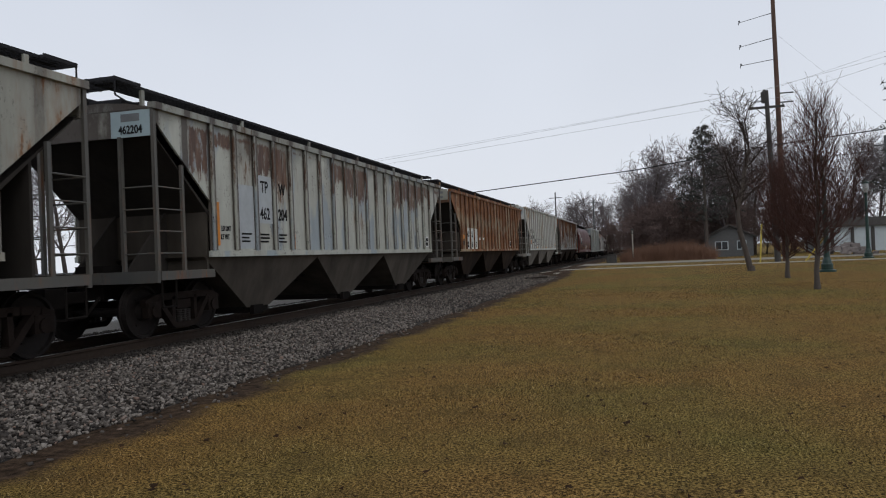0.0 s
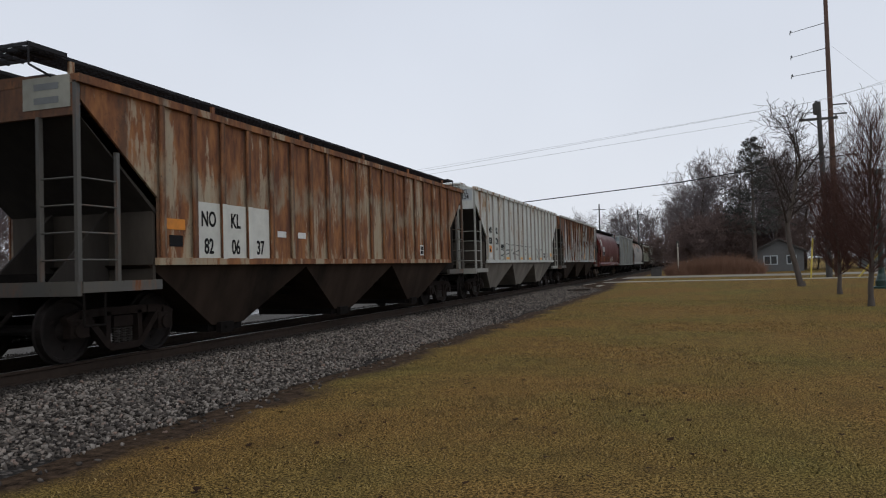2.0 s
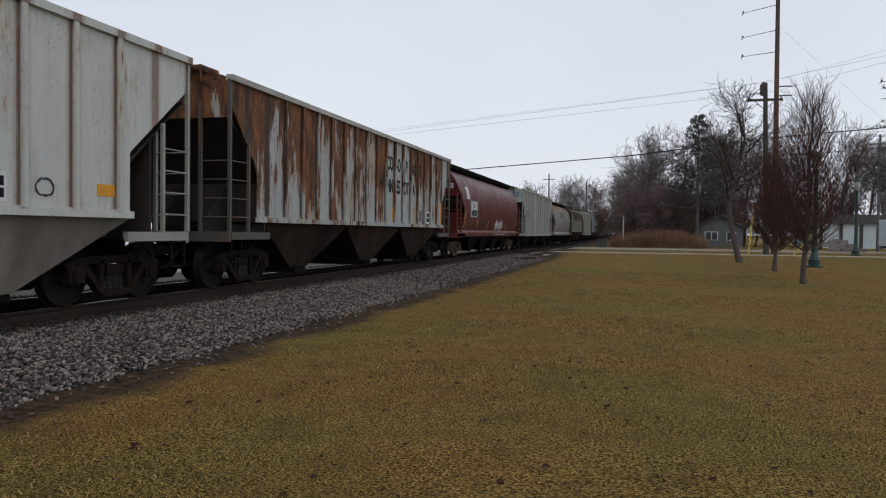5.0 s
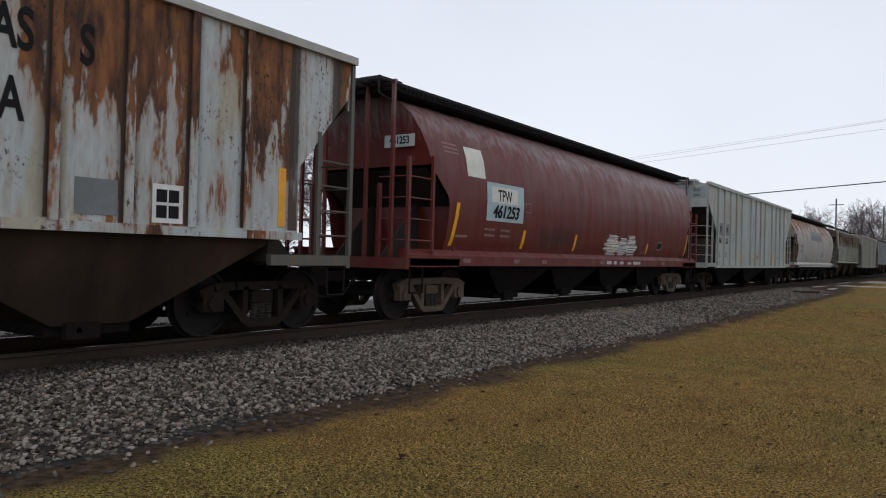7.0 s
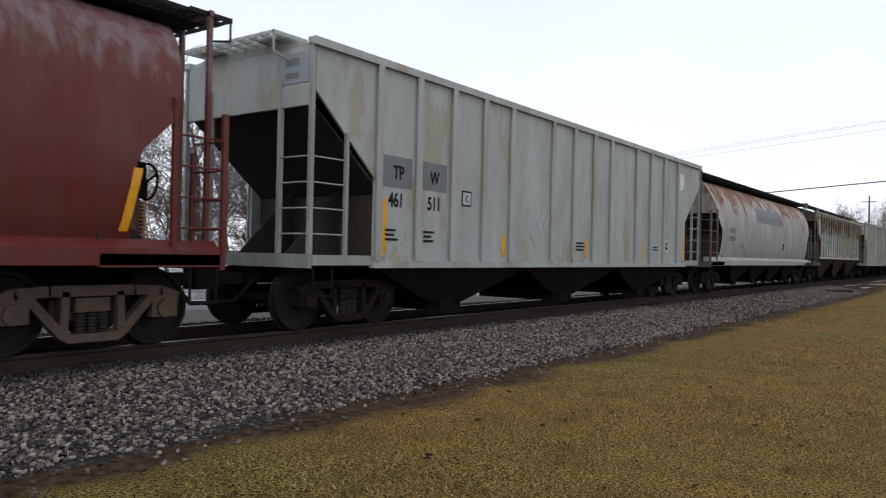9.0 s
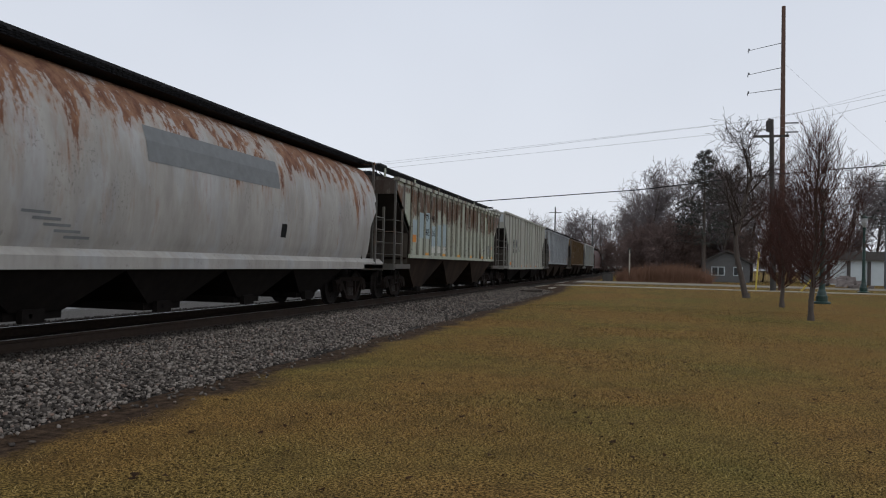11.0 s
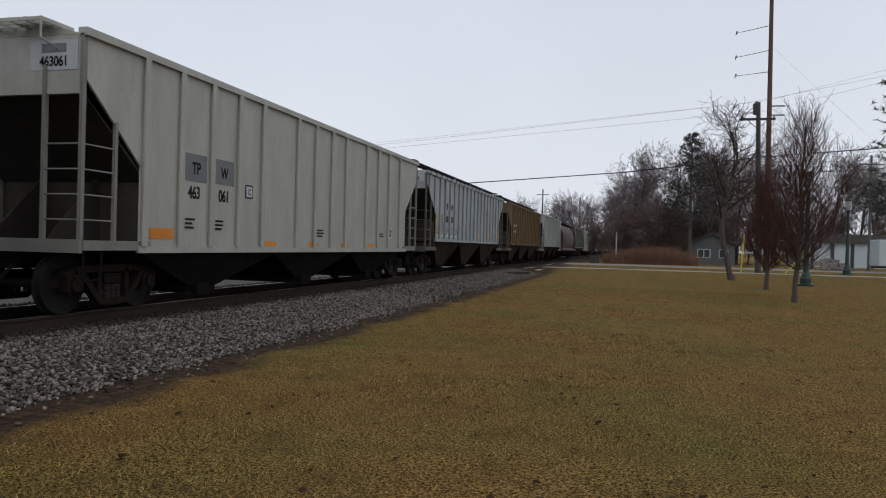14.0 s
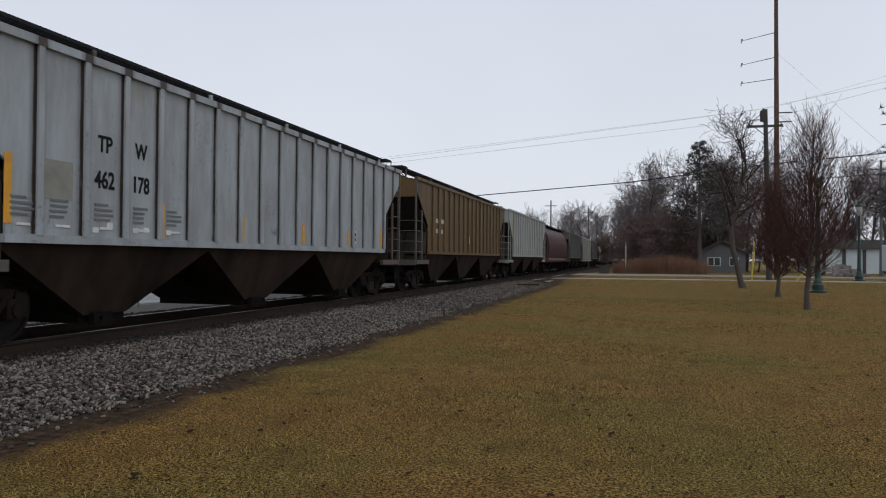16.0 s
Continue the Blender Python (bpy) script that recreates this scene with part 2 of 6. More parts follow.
M["frame_dusty"] = plain("dusty_brown_cast_steel", (0.085, 0.058, 0.040), 0.85, 0.0, 0.55, 6.0, 0.3)
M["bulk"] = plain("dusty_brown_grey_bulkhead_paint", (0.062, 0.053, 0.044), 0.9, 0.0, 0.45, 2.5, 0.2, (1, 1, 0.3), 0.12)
M["chord"] = plain("grimy_brown_grey_chord_paint", (0.15, 0.125, 0.10), 0.75, 0.0, 0.6, 4.0, 0.2, (1, 0.4, 1))
M["chalk"] = plain("chalky_washed_paint", (0.25, 0.13, 0.14), 0.6, 0.0, 0.2, 9.0)
M["bulk_red"] = plain("sooty_red_bulkhead_paint", (0.055, 0.014, 0.012), 0.7, 0.0, 0.45, 2.5, 0.2, (1, 1, 0.3))
M["galv_dark"] = plain("dull_dark_steel", (0.10, 0.105, 0.11), 0.6, 0.3, 0.25, 9.0)
M["road"] = plain("worn_pale_road", (0.24, 0.215, 0.18), 0.85, 0.0, 0.2, 2.0)
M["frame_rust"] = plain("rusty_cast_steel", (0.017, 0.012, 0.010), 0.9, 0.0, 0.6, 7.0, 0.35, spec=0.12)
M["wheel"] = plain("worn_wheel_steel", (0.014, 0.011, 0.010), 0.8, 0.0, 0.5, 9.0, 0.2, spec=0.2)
M["spring"] = plain("dirty_spring_steel", (0.030, 0.024, 0.020), 0.6, 0.3, 0.3, 12.0)
M["grating"] = plain("black_roof_grating", (0.022, 0.022, 0.025), 0.8, 0.0, 0.35, 8.0, spec=0.2)
M["galv"] = plain("weathered_galvanised_steel", (0.34, 0.35, 0.36), 0.5, 0.4, 0.25, 9.0)
M["black"] = plain("black_lettering_paint", (0.014, 0.014, 0.015), 0.8, 0.0, 0.4, 12.0, spec=0.12)
M["white"] = plain("white_marking_paint", (0.68, 0.68, 0.66), 0.6, 0.0, 0.2, 9.0)
M["yellow"] = plain("yellow_reflective_strip", (0.72, 0.33, 0.012), 0.4, 0.0, 0.2, 9.0)
M["orange"] = plain("orange_marking_paint", (0.62, 0.22, 0.02), 0.55, 0.0, 0.25, 9.0)
M["panel_grey"] = plain("pale_grey_patch_paint", (0.42, 0.45, 0.47), 0.55, 0.0, 0.15, 6.0)
M["panel_blue"] = plain("pale_blue_patch_paint", (0.33, 0.42, 0.45), 0.55, 0.0, 0.2, 3.0)
M["spray"] = plain("black_spray_paint", (0.022, 0.026, 0.030), 0.6, 0.0, 0.3, 9.0)
M["panel_dark"] = plain("dark_grey_patch_paint", (0.15, 0.16, 0.165), 0.6, 0.0, 0.25, 6.0)
M["panel_white"] = plain("off_white_patch_paint", (0.60, 0.60, 0.55), 0.6, 0.0, 0.2, 4.0)
M["rail"] = plain("brown_rusted_rail", (0.036, 0.025, 0.019), 0.8, 0.0, 0.35, 10.0, spec=0.15)
M["railhead"] = plain("polished_rail_head", (0.30, 0.29, 0.28), 0.35, 0.9, 0.25, 14.0)
M["tie"] = plain("creosoted_timber", (0.036, 0.028, 0.023), 0.95, 0.0, 0.45, 9.0, 0.5, (1, 0.2, 1), 0.1)
M["bark"] = plain("grey_brown_bark", (0.075, 0.060, 0.051), 0.9, 0.0, 0.4, 12.0, 0.6, (1, 1, 0.3))
M["twig_red"] = plain("reddish_brown_twigs", (0.084, 0.043, 0.036), 0.9, 0.0, 0.3, 8.0, spec=0.15)
M["twig_grey"] = plain("grey_brown_twigs", (0.160, 0.136, 0.138), 0.9, 0.0, 0.3, 8.0, spec=0.15)
M["needle"] = plain("dark_pine_needles", (0.052, 0.053, 0.047), 0.85, 0.0, 0.5, 5.0, spec=0.15)
M["brush"] = plain("dry_reddish_brush", (0.195, 0.112, 0.078), 0.95, 0.0, 0.4, 0.6, spec=0.1)
M["pole_brown"] = plain("brown_treated_pole_wood", (0.105, 0.058, 0.042), 0.85, 0.0, 0.3, 8.0, 0.4, (1, 1, 0.1))
M["pole_grey"] = plain("weathered_grey_pole_wood", (0.055, 0.052, 0.050), 0.9, 0.0, 0.3, 8.0, 0.4, (1, 1, 0.1))
M["cable"] = plain("black_cable_sheath", (0.018, 0.018, 0.02), 0.6)
M["wire"] = plain("dull_aluminium_wire", (0.34, 0.35, 0.37), 0.5, 0.3, 0.1)
M["insulator"] = plain("glazed_grey_insulator", (0.22, 0.23, 0.25), 0.25)
M["green"] = plain("dark_green_lamp_paint", (0.010, 0.036, 0.030), 0.4, 0.0, 0.25, 9.0)
M["lampglass"] = plain("frosted_lamp_glass", (0.30, 0.31, 0.31), 0.3, 0.0, 0.1)
M["concrete"] = plain("pale_concrete", (0.36, 0.33, 0.28), 0.85, 0.0, 0.2, 3.0)
M["siding"] = plain("grey_blue_siding", (0.105, 0.108, 0.112), 0.8, 0.0, 0.2, 4.0)
M["shingle"] = plain("grey_roof_shingle", (0.085, 0.080, 0.078), 0.95, 0.0, 0.25, 9.0, spec=0.15)
M["white_wall"] = plain("white_painted_wall", (0.46, 0.52, 0.55), 0.7, 0.0, 0.1, 2.0)
M["glass_dark"] = plain("dark_window_glass", (0.02, 0.025, 0.03), 0.1, 0.0, 0.1)
M["pallet"] = plain("weathered_pallet_wood", (0.17, 0.10, 0.055), 0.85, 0.0, 0.45, 6.0, 0.3, (1, 0.3, 1))
M["carpaint"] = plain("dark_blue_car_paint", (0.012, 0.017, 0.026), 0.25, 0.0, 0.15, 4.0, 0.0)
M["chrome"] = plain("bright_alloy", (0.55, 0.55, 0.56), 0.25, 0.9, 0.1)
M["tyre"] = plain("black_tyre_rubber", (0.018, 0.018, 0.018), 0.85)
M["lens"] = plain("clear_headlight_lens", (0.45, 0.47, 0.5), 0.15)
M["rubble"] = plain("mixed_rubble", (0.22, 0.19, 0.18), 0.9, 0.0, 0.6, 3.0)
M["yellow_guard"] = plain("yellow_plastic_guard", (0.50, 0.38, 0.06), 0.5)
M["leaf_dead"] = plain("dark_dead_leaf", (0.045, 0.026, 0.015), 0.95, 0.0, 0.5, 9.0, spec=0.05)
M["panel_mid"] = plain("dull_blue_grey_patch_paint", (0.25, 0.30, 0.32), 0.6, 0.0, 0.2, 5.0)
M["bark_dark"] = plain("dark_brown_bark", (0.050, 0.038, 0.033), 0.9, 0.0, 0.4, 9.0, 0.5, (1, 1, 0.3), 0.15)
M["chalk_dim"] = plain("faded_stencil_paint", (0.22, 0.12, 0.11), 0.7, 0.0, 0.5, 30.0)
M["panel_worn"] = plain("dull_tan_worn_paint", (0.27, 0.27, 0.23), 0.7, 0.0, 0.3, 5.0)
M["chord_pale"] = plain("dirty_pale_chord_paint", (0.40, 0.39, 0.36), 0.7, 0.0, 0.35, 4.0, 0.2, (1, 0.4, 1))
M["thicket"] = plain("grey_brown_thicket_stems", (0.150, 0.108, 0.098), 0.95, 0.0, 0.35, 1.0, spec=0.1)
M["smudge"] = plain("pale_wiped_chalk", (0.50, 0.53, 0.52), 0.8, 0.0, 0.2, 9.0)
M["snow"] = plain("old_snow", (0.72, 0.74, 0.78), 0.7, 0.0, 0.12, 2.0)


def ground_material():
    n = Nodes("lawn_soil_and_yard", 0.95, 0.0, 0.06)
    x, y = n.axis(0), n.axis(1)
    big = n.noise(0.23, 4, 0.55)
    mid_n = n.noise(1.6, 5, 0.65)
    fine = n.noise(46.0, 5, 0.75)
    straw = n.ramp(fine, (0.42, (0.026, 0.017, 0.006)), (0.5, (0.165, 0.096, 0.028)), (0.59, (0.42, 0.255, 0.084)))
    green = n.ramp(fine, (0.42, (0.020, 0.019, 0.005)), (0.5, (0.118, 0.104, 0.026)), (0.59, (0.30, 0.258, 0.080)))
    lawn = n.mix(n.span(big, 0.42, 0.64, 0.0, 0.72), straw, green)
    lawn = n.mix(n.span(mid_n, 0.47, 0.70, 0.0, 0.45), lawn, (0.075, 0.050, 0.020))
    wob = n.math('ADD', x, n.span(n.noise(0.9, 4, 0.6), 0.2, 0.8, -0.45, 0.45))
    soil = n.ramp(n.noise(9.0, 5, 0.7), (0.35, (0.018, 0.012, 0.008)), (0.65, (0.100, 0.066, 0.044)))
    col = n.mix(n.ramp(n.span(wob, -5.0, -4.2), (0.25, 0.0), (0.75, 1.0)), soil, lawn)
    # gravel verge and wet asphalt yard on the far side of the track
    grit = n.ramp(n.noise(24.0, 5, 0.75), (0.3, (0.06, 0.055, 0.05)), (0.7, (0.21, 0.20, 0.19)))
    tar = n.ramp(n.noise(7.0, 5, 0.6), (0.3, (0.13, 0.13, 0.135)), (0.7, (0.20, 0.20, 0.202)))
    yard = n.math('LESS_THAN', wob, -16.0)
    verge = n.math('LESS_THAN', wob, -12.0)
    col = n.mix(verge, col, grit)
    col = n.mix(yard, col, tar)
    n.bump(n.math('ADD', fine, n.math('MULTIPLY', mid_n, 0.6)), 0.6, 0.03)
    wet = n.span(n.noise(0.35, 3, 0.6), 0.35, 0.65, 0.10, 0.34)
    return n.done(col, n.mix(yard, (0.95, 0.95, 0.95), wet))


def stones_material():
    n = Nodes("crushed_grey_stone", 0.9, 0.0, 0.2)
    c = n.ramp(n.rand(True), (0.0, (0.022, 0.018, 0.016)), (0.30, (0.070, 0.058, 0.050)), (0.62, (0.175, 0.150, 0.130)), (0.93, (0.35, 0.31, 0.272)), (1.0, (0.24, 0.155, 0.12)))
    g = n.noise(60.0, 3, 0.6)
    c = n.mix(n.span(g, 0.3, 0.7, 0, 0.35), c, (0.09, 0.083, 0.077))
    # near-black tone within about a metre of the rail
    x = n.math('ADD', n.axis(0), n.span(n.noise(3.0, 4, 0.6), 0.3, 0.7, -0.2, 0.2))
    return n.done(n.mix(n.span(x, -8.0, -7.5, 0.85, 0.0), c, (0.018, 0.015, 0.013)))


def ballast_material():
    n = Nodes("ballast_bed", 0.95, 0.0, 0.1)
    v = n.t.nodes.new("ShaderNodeTexVoronoi")
    v.inputs["Scale"].default_value = 17.0
    n.t.links.new(n.co, v.inputs["Vector"])
    h = n.t.nodes.new("ShaderNodeSeparateColor")
    n.t.links.new(v.outputs["Color"], h.inputs[0])
    c = n.ramp(h.outputs[0], (0.0, (0.018, 0.015, 0.013)), (0.5, (0.050, 0.043, 0.038)), (1.0, (0.12, 0.105, 0.094)))
    c = n.mix(n.span(v.outputs["Distance"], 0.3, 0.7), c, (0.03, 0.028, 0.026))
    # bed darkens within about two metres of the track's middle
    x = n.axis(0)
    track_dark = n.span(n.math('ABSOLUTE', n.math('ADD', x, 9.28)), 1.4, 2.1, 0.9, 0.0)
    c = n.mix(track_dark, c, (0.018, 0.015, 0.013))
    n.bump(v.outputs["Distance"], 0.9, 0.04)
    return n.done(c)


def blade_material():
    n = Nodes("dry_lawn_blades", 0.85, 0.0, 0.3)
    big = n.noise(0.23, 4, 0.55)
    straw = n.ramp(n.rand(True), (0.0, (0.026, 0.017, 0.006)), (0.45, (0.165, 0.096, 0.029)), (0.85, (0.44, 0.272, 0.092)), (1.0, (0.56, 0.39, 0.17)))
    green = n.ramp(n.rand(True), (0.0, (0.016, 0.016, 0.004)), (0.45, (0.110, 0.098, 0.025)), (0.85, (0.33, 0.285, 0.090)), (1.0, (0.48, 0.41, 0.17)))
    mid_n = n.noise(1.6, 5, 0.65)
    c = n.mix(n.span(big, 0.42, 0.64, 0.0, 0.72), straw, green)
    return n.done(n.mix(n.span(mid_n, 0.47, 0.70, 0.0, 0.45), c, (0.085, 0.056, 0.021)))


M["ground"], M["stones"], M["ballast"], M["blade"] = ground_material(), stones_material(), ballast_material(), blade_material()


# ---- mesh helpers ----
def box(bm, x0, x1, y0, y1, z0, z1):
    v = [bm.verts.new((x, y, z)) for x in (x0, x1) for y in (y0, y1) for z in (z0, z1)]
    for q in ((0, 1, 3, 2), (4, 6, 7, 5), (0, 4, 5, 1), (2, 3, 7, 6), (0, 2, 6, 4), (1, 5, 7, 3)):
        bm.faces.new([v[i] for i in q])


def prism(bm, pts, a, b, axis=0):
    """A flat polygon swept from a to b along an axis; pts are the two other coordinates in order."""
    def at(p, c):
        q = list(p)
        q.insert(axis, c)
        return bm.verts.new(q)
    lo, hi = [at(p, a) for p in pts], [at(p, b) for p in pts]
    n = len(pts)
    bm.faces.new(lo[::-1])
    bm.faces.new(hi)
    for i in range(n):
        bm.faces.new((lo[i], lo[(i + 1) % n], hi[(i + 1) % n], hi[i]))


def tube(bm, p, q, r, r2=None, n=6, caps=True):
    p, q = Vector(p), Vector(q)
    d = (q - p).normalized()
    u = d.orthogonal().normalized()
    w = d.cross(u)
    r2 = r if r2 is None else r2
    a = [bm.verts.new(p + (u * math.cos(k) + w * math.sin(k)) * r) for k in [2 * math.pi * i / n for i in range(n)]]
    b = [bm.verts.new(q + (u * math.cos(k) + w * math.sin(k)) * r2) for k in [2 * math.pi * i / n for i in range(n)]]
    for i in range(n):
        bm.faces.new((a[i], a[(i + 1) % n], b[(i + 1) % n], b[i]))
    if caps:
        bm.faces.new(a[::-1])
        bm.faces.new(b)


def lathe(bm, prof, centre=(0, 0, 0), axis=2, n=20):
    """A turned shape; prof holds (radius, height) along the axis."""
    rings = []
    for r, h in prof:
        ring = []
        for i in range(n):
            k = 2 * math.pi * i / n
            c = [r * math.cos(k), r * math.sin(k)]
            c.insert(axis, h)
            ring.append(bm.verts.new(Vector(c) + Vector(centre)))
        rings.append(ring)
    for a, b in zip(rings, rings[1:]):
        for i in range(n):
            bm.faces.new((a[i], a[(i + 1) % n], b[(i + 1) % n], b[i]))
    bm.faces.new(rings[0][::-1])
    bm.faces.new(rings[-1])


def frustum(bm, top, bottom):
    """Two rectangles (x0, x1, y0, y1, z) joined by sloping sides."""
    def ring(r):
        x0, x1, y0, y1, z = r
        return [bm.verts.new(c) for c in ((x0, y0, z), (x1, y0, z), (x1, y1, z), (x0, y1, z))]
    a, b = ring(top), ring(bottom)
    bm.faces.new(a)
    bm.faces.new(b[::-1])
    for i in range(4):
        bm.faces.new((b[i], b[(i + 1) % 4], a[(i + 1) % 4], a[i]))


def mesh_of(name, bm, mat, smooth=False, bevel=0.0):
    if bevel:
        bmesh.ops.bevel(bm, geom=list(bm.edges), offset=bevel, segments=1, affect='EDGES', clamp_overlap=True)
    bmesh.ops.recalc_face_normals(bm, faces=list(bm.faces))
    me = bpy.data.meshes.new(name)
    bm.to_mesh(me)
    bm.free()
    if mat:
        me.materials.append(mat)
    if smooth:
        me.shade_smooth()
    return me


def part(name, bm, material, parent, label="", smooth=False, bevel=0.0, at=(0, 0, 0)):
    me = bm if isinstance(bm, bpy.types.Mesh) else mesh_of(name, bm, material, smooth, bevel)
    ob = new(name, me)
    ob.parent = parent
    ob.location = at
    if label:
        ob["label"] = label
    return ob


def thing(name, label, category, group="", kind="", at=None):
    ob = new(name)
    ob.empty_display_size = 0.2
    if at is not None:
        ob.matrix_basis = at
    return tagged(ob, label, category, group, kind)


def soup(name, verts, faces, mat):
    """A mesh from numpy arrays of corners and of triangles or quads."""
    me = bpy.data.meshes.new(name)
    k = faces.shape[1]
    me.vertices.add(len(verts))
    me.vertices.foreach_set("co", verts.astype(np.float32).ravel())
    me.loops.add(faces.size)
    me.loops.foreach_set("vertex_index", faces.astype(np.int32).ravel())
    me.polygons.add(len(faces))
    me.polygons.foreach_set("loop_start", np.arange(0, faces.size, k, dtype=np.int32))
    me.polygons.foreach_set("loop_total", np.full(len(faces), k, dtype=np.int32))
    me.update(calc_edges=True)
    me.materials.append(mat)
    return me


# lettering: one mesh for each string, cap height 1, drawn in the plane of a wagon side
WORDS = ["NO SWEET!", "462178", "TP", "W", "462", "204", "NO", "KL", "82", "06", "37", "830", "224", "NOKL", "830224", "TPW", "461253", "461", "511", "216", "463", "061", "463061", "178",
         "CO", "-O", "P", "AS", "S", "M", "NN", "ES", "OT", "A", "462204", "LD LMT", "LT WT", "C"]
LETTERS = {}


def make_letters():
    obs = {}
    for w in WORDS:
        c = bpy.data.curves.new("lettering", 'FONT')
        c.body, c.size, c.align_x, c.extrude, c.offset = w, 1.38, 'CENTER', 0.004, 0.0 if w == "M" else 0.03
        obs[w] = new("lettering", c)
    graph = bpy.context.evaluated_depsgraph_get()
    for w, o in obs.items():
        LETTERS[w] = bpy.data.meshes.new_from_object(o.evaluated_get(graph))
    for o in obs.values():
        c = o.data
        bpy.data.objects.remove(o)
        bpy.data.curves.remove(c)


make_letters()
SIDE_PLANE = Matrix(((0, 0, 1, 0), (1, 0, 0, 0), (0, 1, 0, 0), (0, 0, 0, 1)))


def letter(text, parent, x, y, z, height, mat, squeeze=0.8, slant=0.0, plane=SIDE_PLANE, label="", lean=0.0):
    """Letters on a wagon side: y is their middle, z their foot."""
    key = text + mat.name + str(slant)
    if key not in LETTERS:
        me = LETTERS[text].copy()
        me.materials.clear()
        me.materials.append(mat)
        shear = Matrix.Identity(4)
        shear[0][1] = slant
        me.transform(shear)
        LETTERS[key] = me
    ob = new("lettering", LETTERS[key])
    ob.parent = parent
    ob.matrix_basis = Matrix.Translation((x, y, z)) @ pose(0, 0, 0, 0, lean, 0) @ plane @ Matrix.Diagonal((height * squeeze, height, 1, 1))
    if label:
        ob["label"] = label
    return ob


# ---- the large structure ----
TX, RAIL_Z = -9.28, 0.344          # middle of the track; top of the rails over the lawn
SPEED, WHEEL_R = 10.85, 0.466


def ground_z(x, y):
    u = min(1.0, max(0.0, (y - 15.0) / 35.0))
    w = min(1.0, max(0.0, (x + 5.4) / 3.0, (y - 44.0) / 4.0 if x > -14 else 0.0))
    return (0.3 if x > -6 else 0.3 - 0.2 * min(1.0, (-6 - x) / 1.5)) * u * u * (3 - 2 * u) * w


def build_ground():
    xs = [-900, -400, -200, -100, -60, -40, -30] + [-24 + 0.75 * i for i in range(60)] + [22, 26, 30, 40, 60, 100, 200, 400, 900]
    ys = [-600, -200, -80, -40, -20, -10] + [-5 + 1.0 * i for i in range(85)] + [82, 90, 100, 120, 160, 220, 350, 600, 1000, 2500]
    verts, faces = [], []
    for y in ys:
        for x in xs:
            lump = 0.02 * noise.noise((x * 0.35, y * 0.35, 0)) if -20 < x < 21 and -5 < y < 80 else 0.0
            verts.append((x, y, ground_z(x, y) + lump))
    w = len(xs)
    for j in range(len(ys) - 1):
        for i in range(w - 1):
            a = j * w + i
            faces.append((a, a + 1, a + w + 1, a + w))
    ob = new("ground", soup("ground", np.array(verts), np.array(faces), M["ground"]))
    ob.data.shade_smooth()
    return tagged(ob, "dormant tan and olive lawn with bare soil by the track", "ground", "", "structure")


build_ground()
BED = [(-5.2, 0.0), (-5.75, 0.06), (-7.35, 0.155), (-7.9, 0.165), (-10.7, 0.165), (-11.3, 0.13), (-13.2, 0.01)]   # x, z of the ballast bed's upper side


def bed_z(x, y):
    for (x0, z0), (x1, z1) in zip(BED, BED[1:]):
        if x1 <= x <= x0:
            return z0 + (z1 - z0) * (x0 - x) / (x0 - x1)
    return 0.0


def build_bed():
    verts, faces = [], []
    ys = [-60 + 2.0 * i for i in range(70)] + [80 + 20.0 * i for i in range(32)]
    rng = random.Random(5)
    for y in ys:
        wob = rng.uniform(-0.12, 0.12)
        g = ground_z(-5.0, y)
        verts.append((BED[0][0] + wob, y, -0.3))
        for i, (x, z) in enumerate(BED):
            verts.append((x + (wob if i < 2 else 0), y, z + rng.uniform(-0.008, 0.008)))
        verts.append((BED[-1][0] - 0.2, y, -0.3))
    w = len(BED) + 2
    for j in range(len(ys) - 1):
        for i in range(w - 1):
            a = j * w + i
            faces.append((a, a + 1, a + w + 1, a + w))
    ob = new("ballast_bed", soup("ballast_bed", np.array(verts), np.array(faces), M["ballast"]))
    return tagged(ob, "grey crushed stone track bed with a sloping shoulder", "track bed", "", "structure")


build_bed()


def rail_mesh():
    prof = [(-0.07, 0.0), (0.07, 0.0), (0.07, 0.012), (0.014, 0.03), (0.012, 0.13), (0.036, 0.142), (0.036, 0.172), (0.028, 0.180),
            (-0.028, 0.180), (-0.036, 0.172), (-0.036, 0.142), (-0.012, 0.13), (-0.014, 0.03), (-0.07, 0.012)]
    bm = bmesh.new()
    prism(bm, [(x, z) for x, z in prof], -120, 620, 1)
    me = mesh_of("rail", bm, M["rail"])
    me.materials.append(M["railhead"])
    for p in me.polygons:
        if p.normal.z > 0.9 and p.center.z > 0.17:
            p.material_index = 1
    return me


track = thing("railway_track", "single railway track with rusted rails on dark timber ties", "railway track", "", "structure")
rail_me = rail_mesh()
for sx in (-0.7525, 0.7525):
    part("rail", rail_me, None, track, "rusted steel rail with a polished head", at=(TX + sx, 0, RAIL_Z - 0.18))


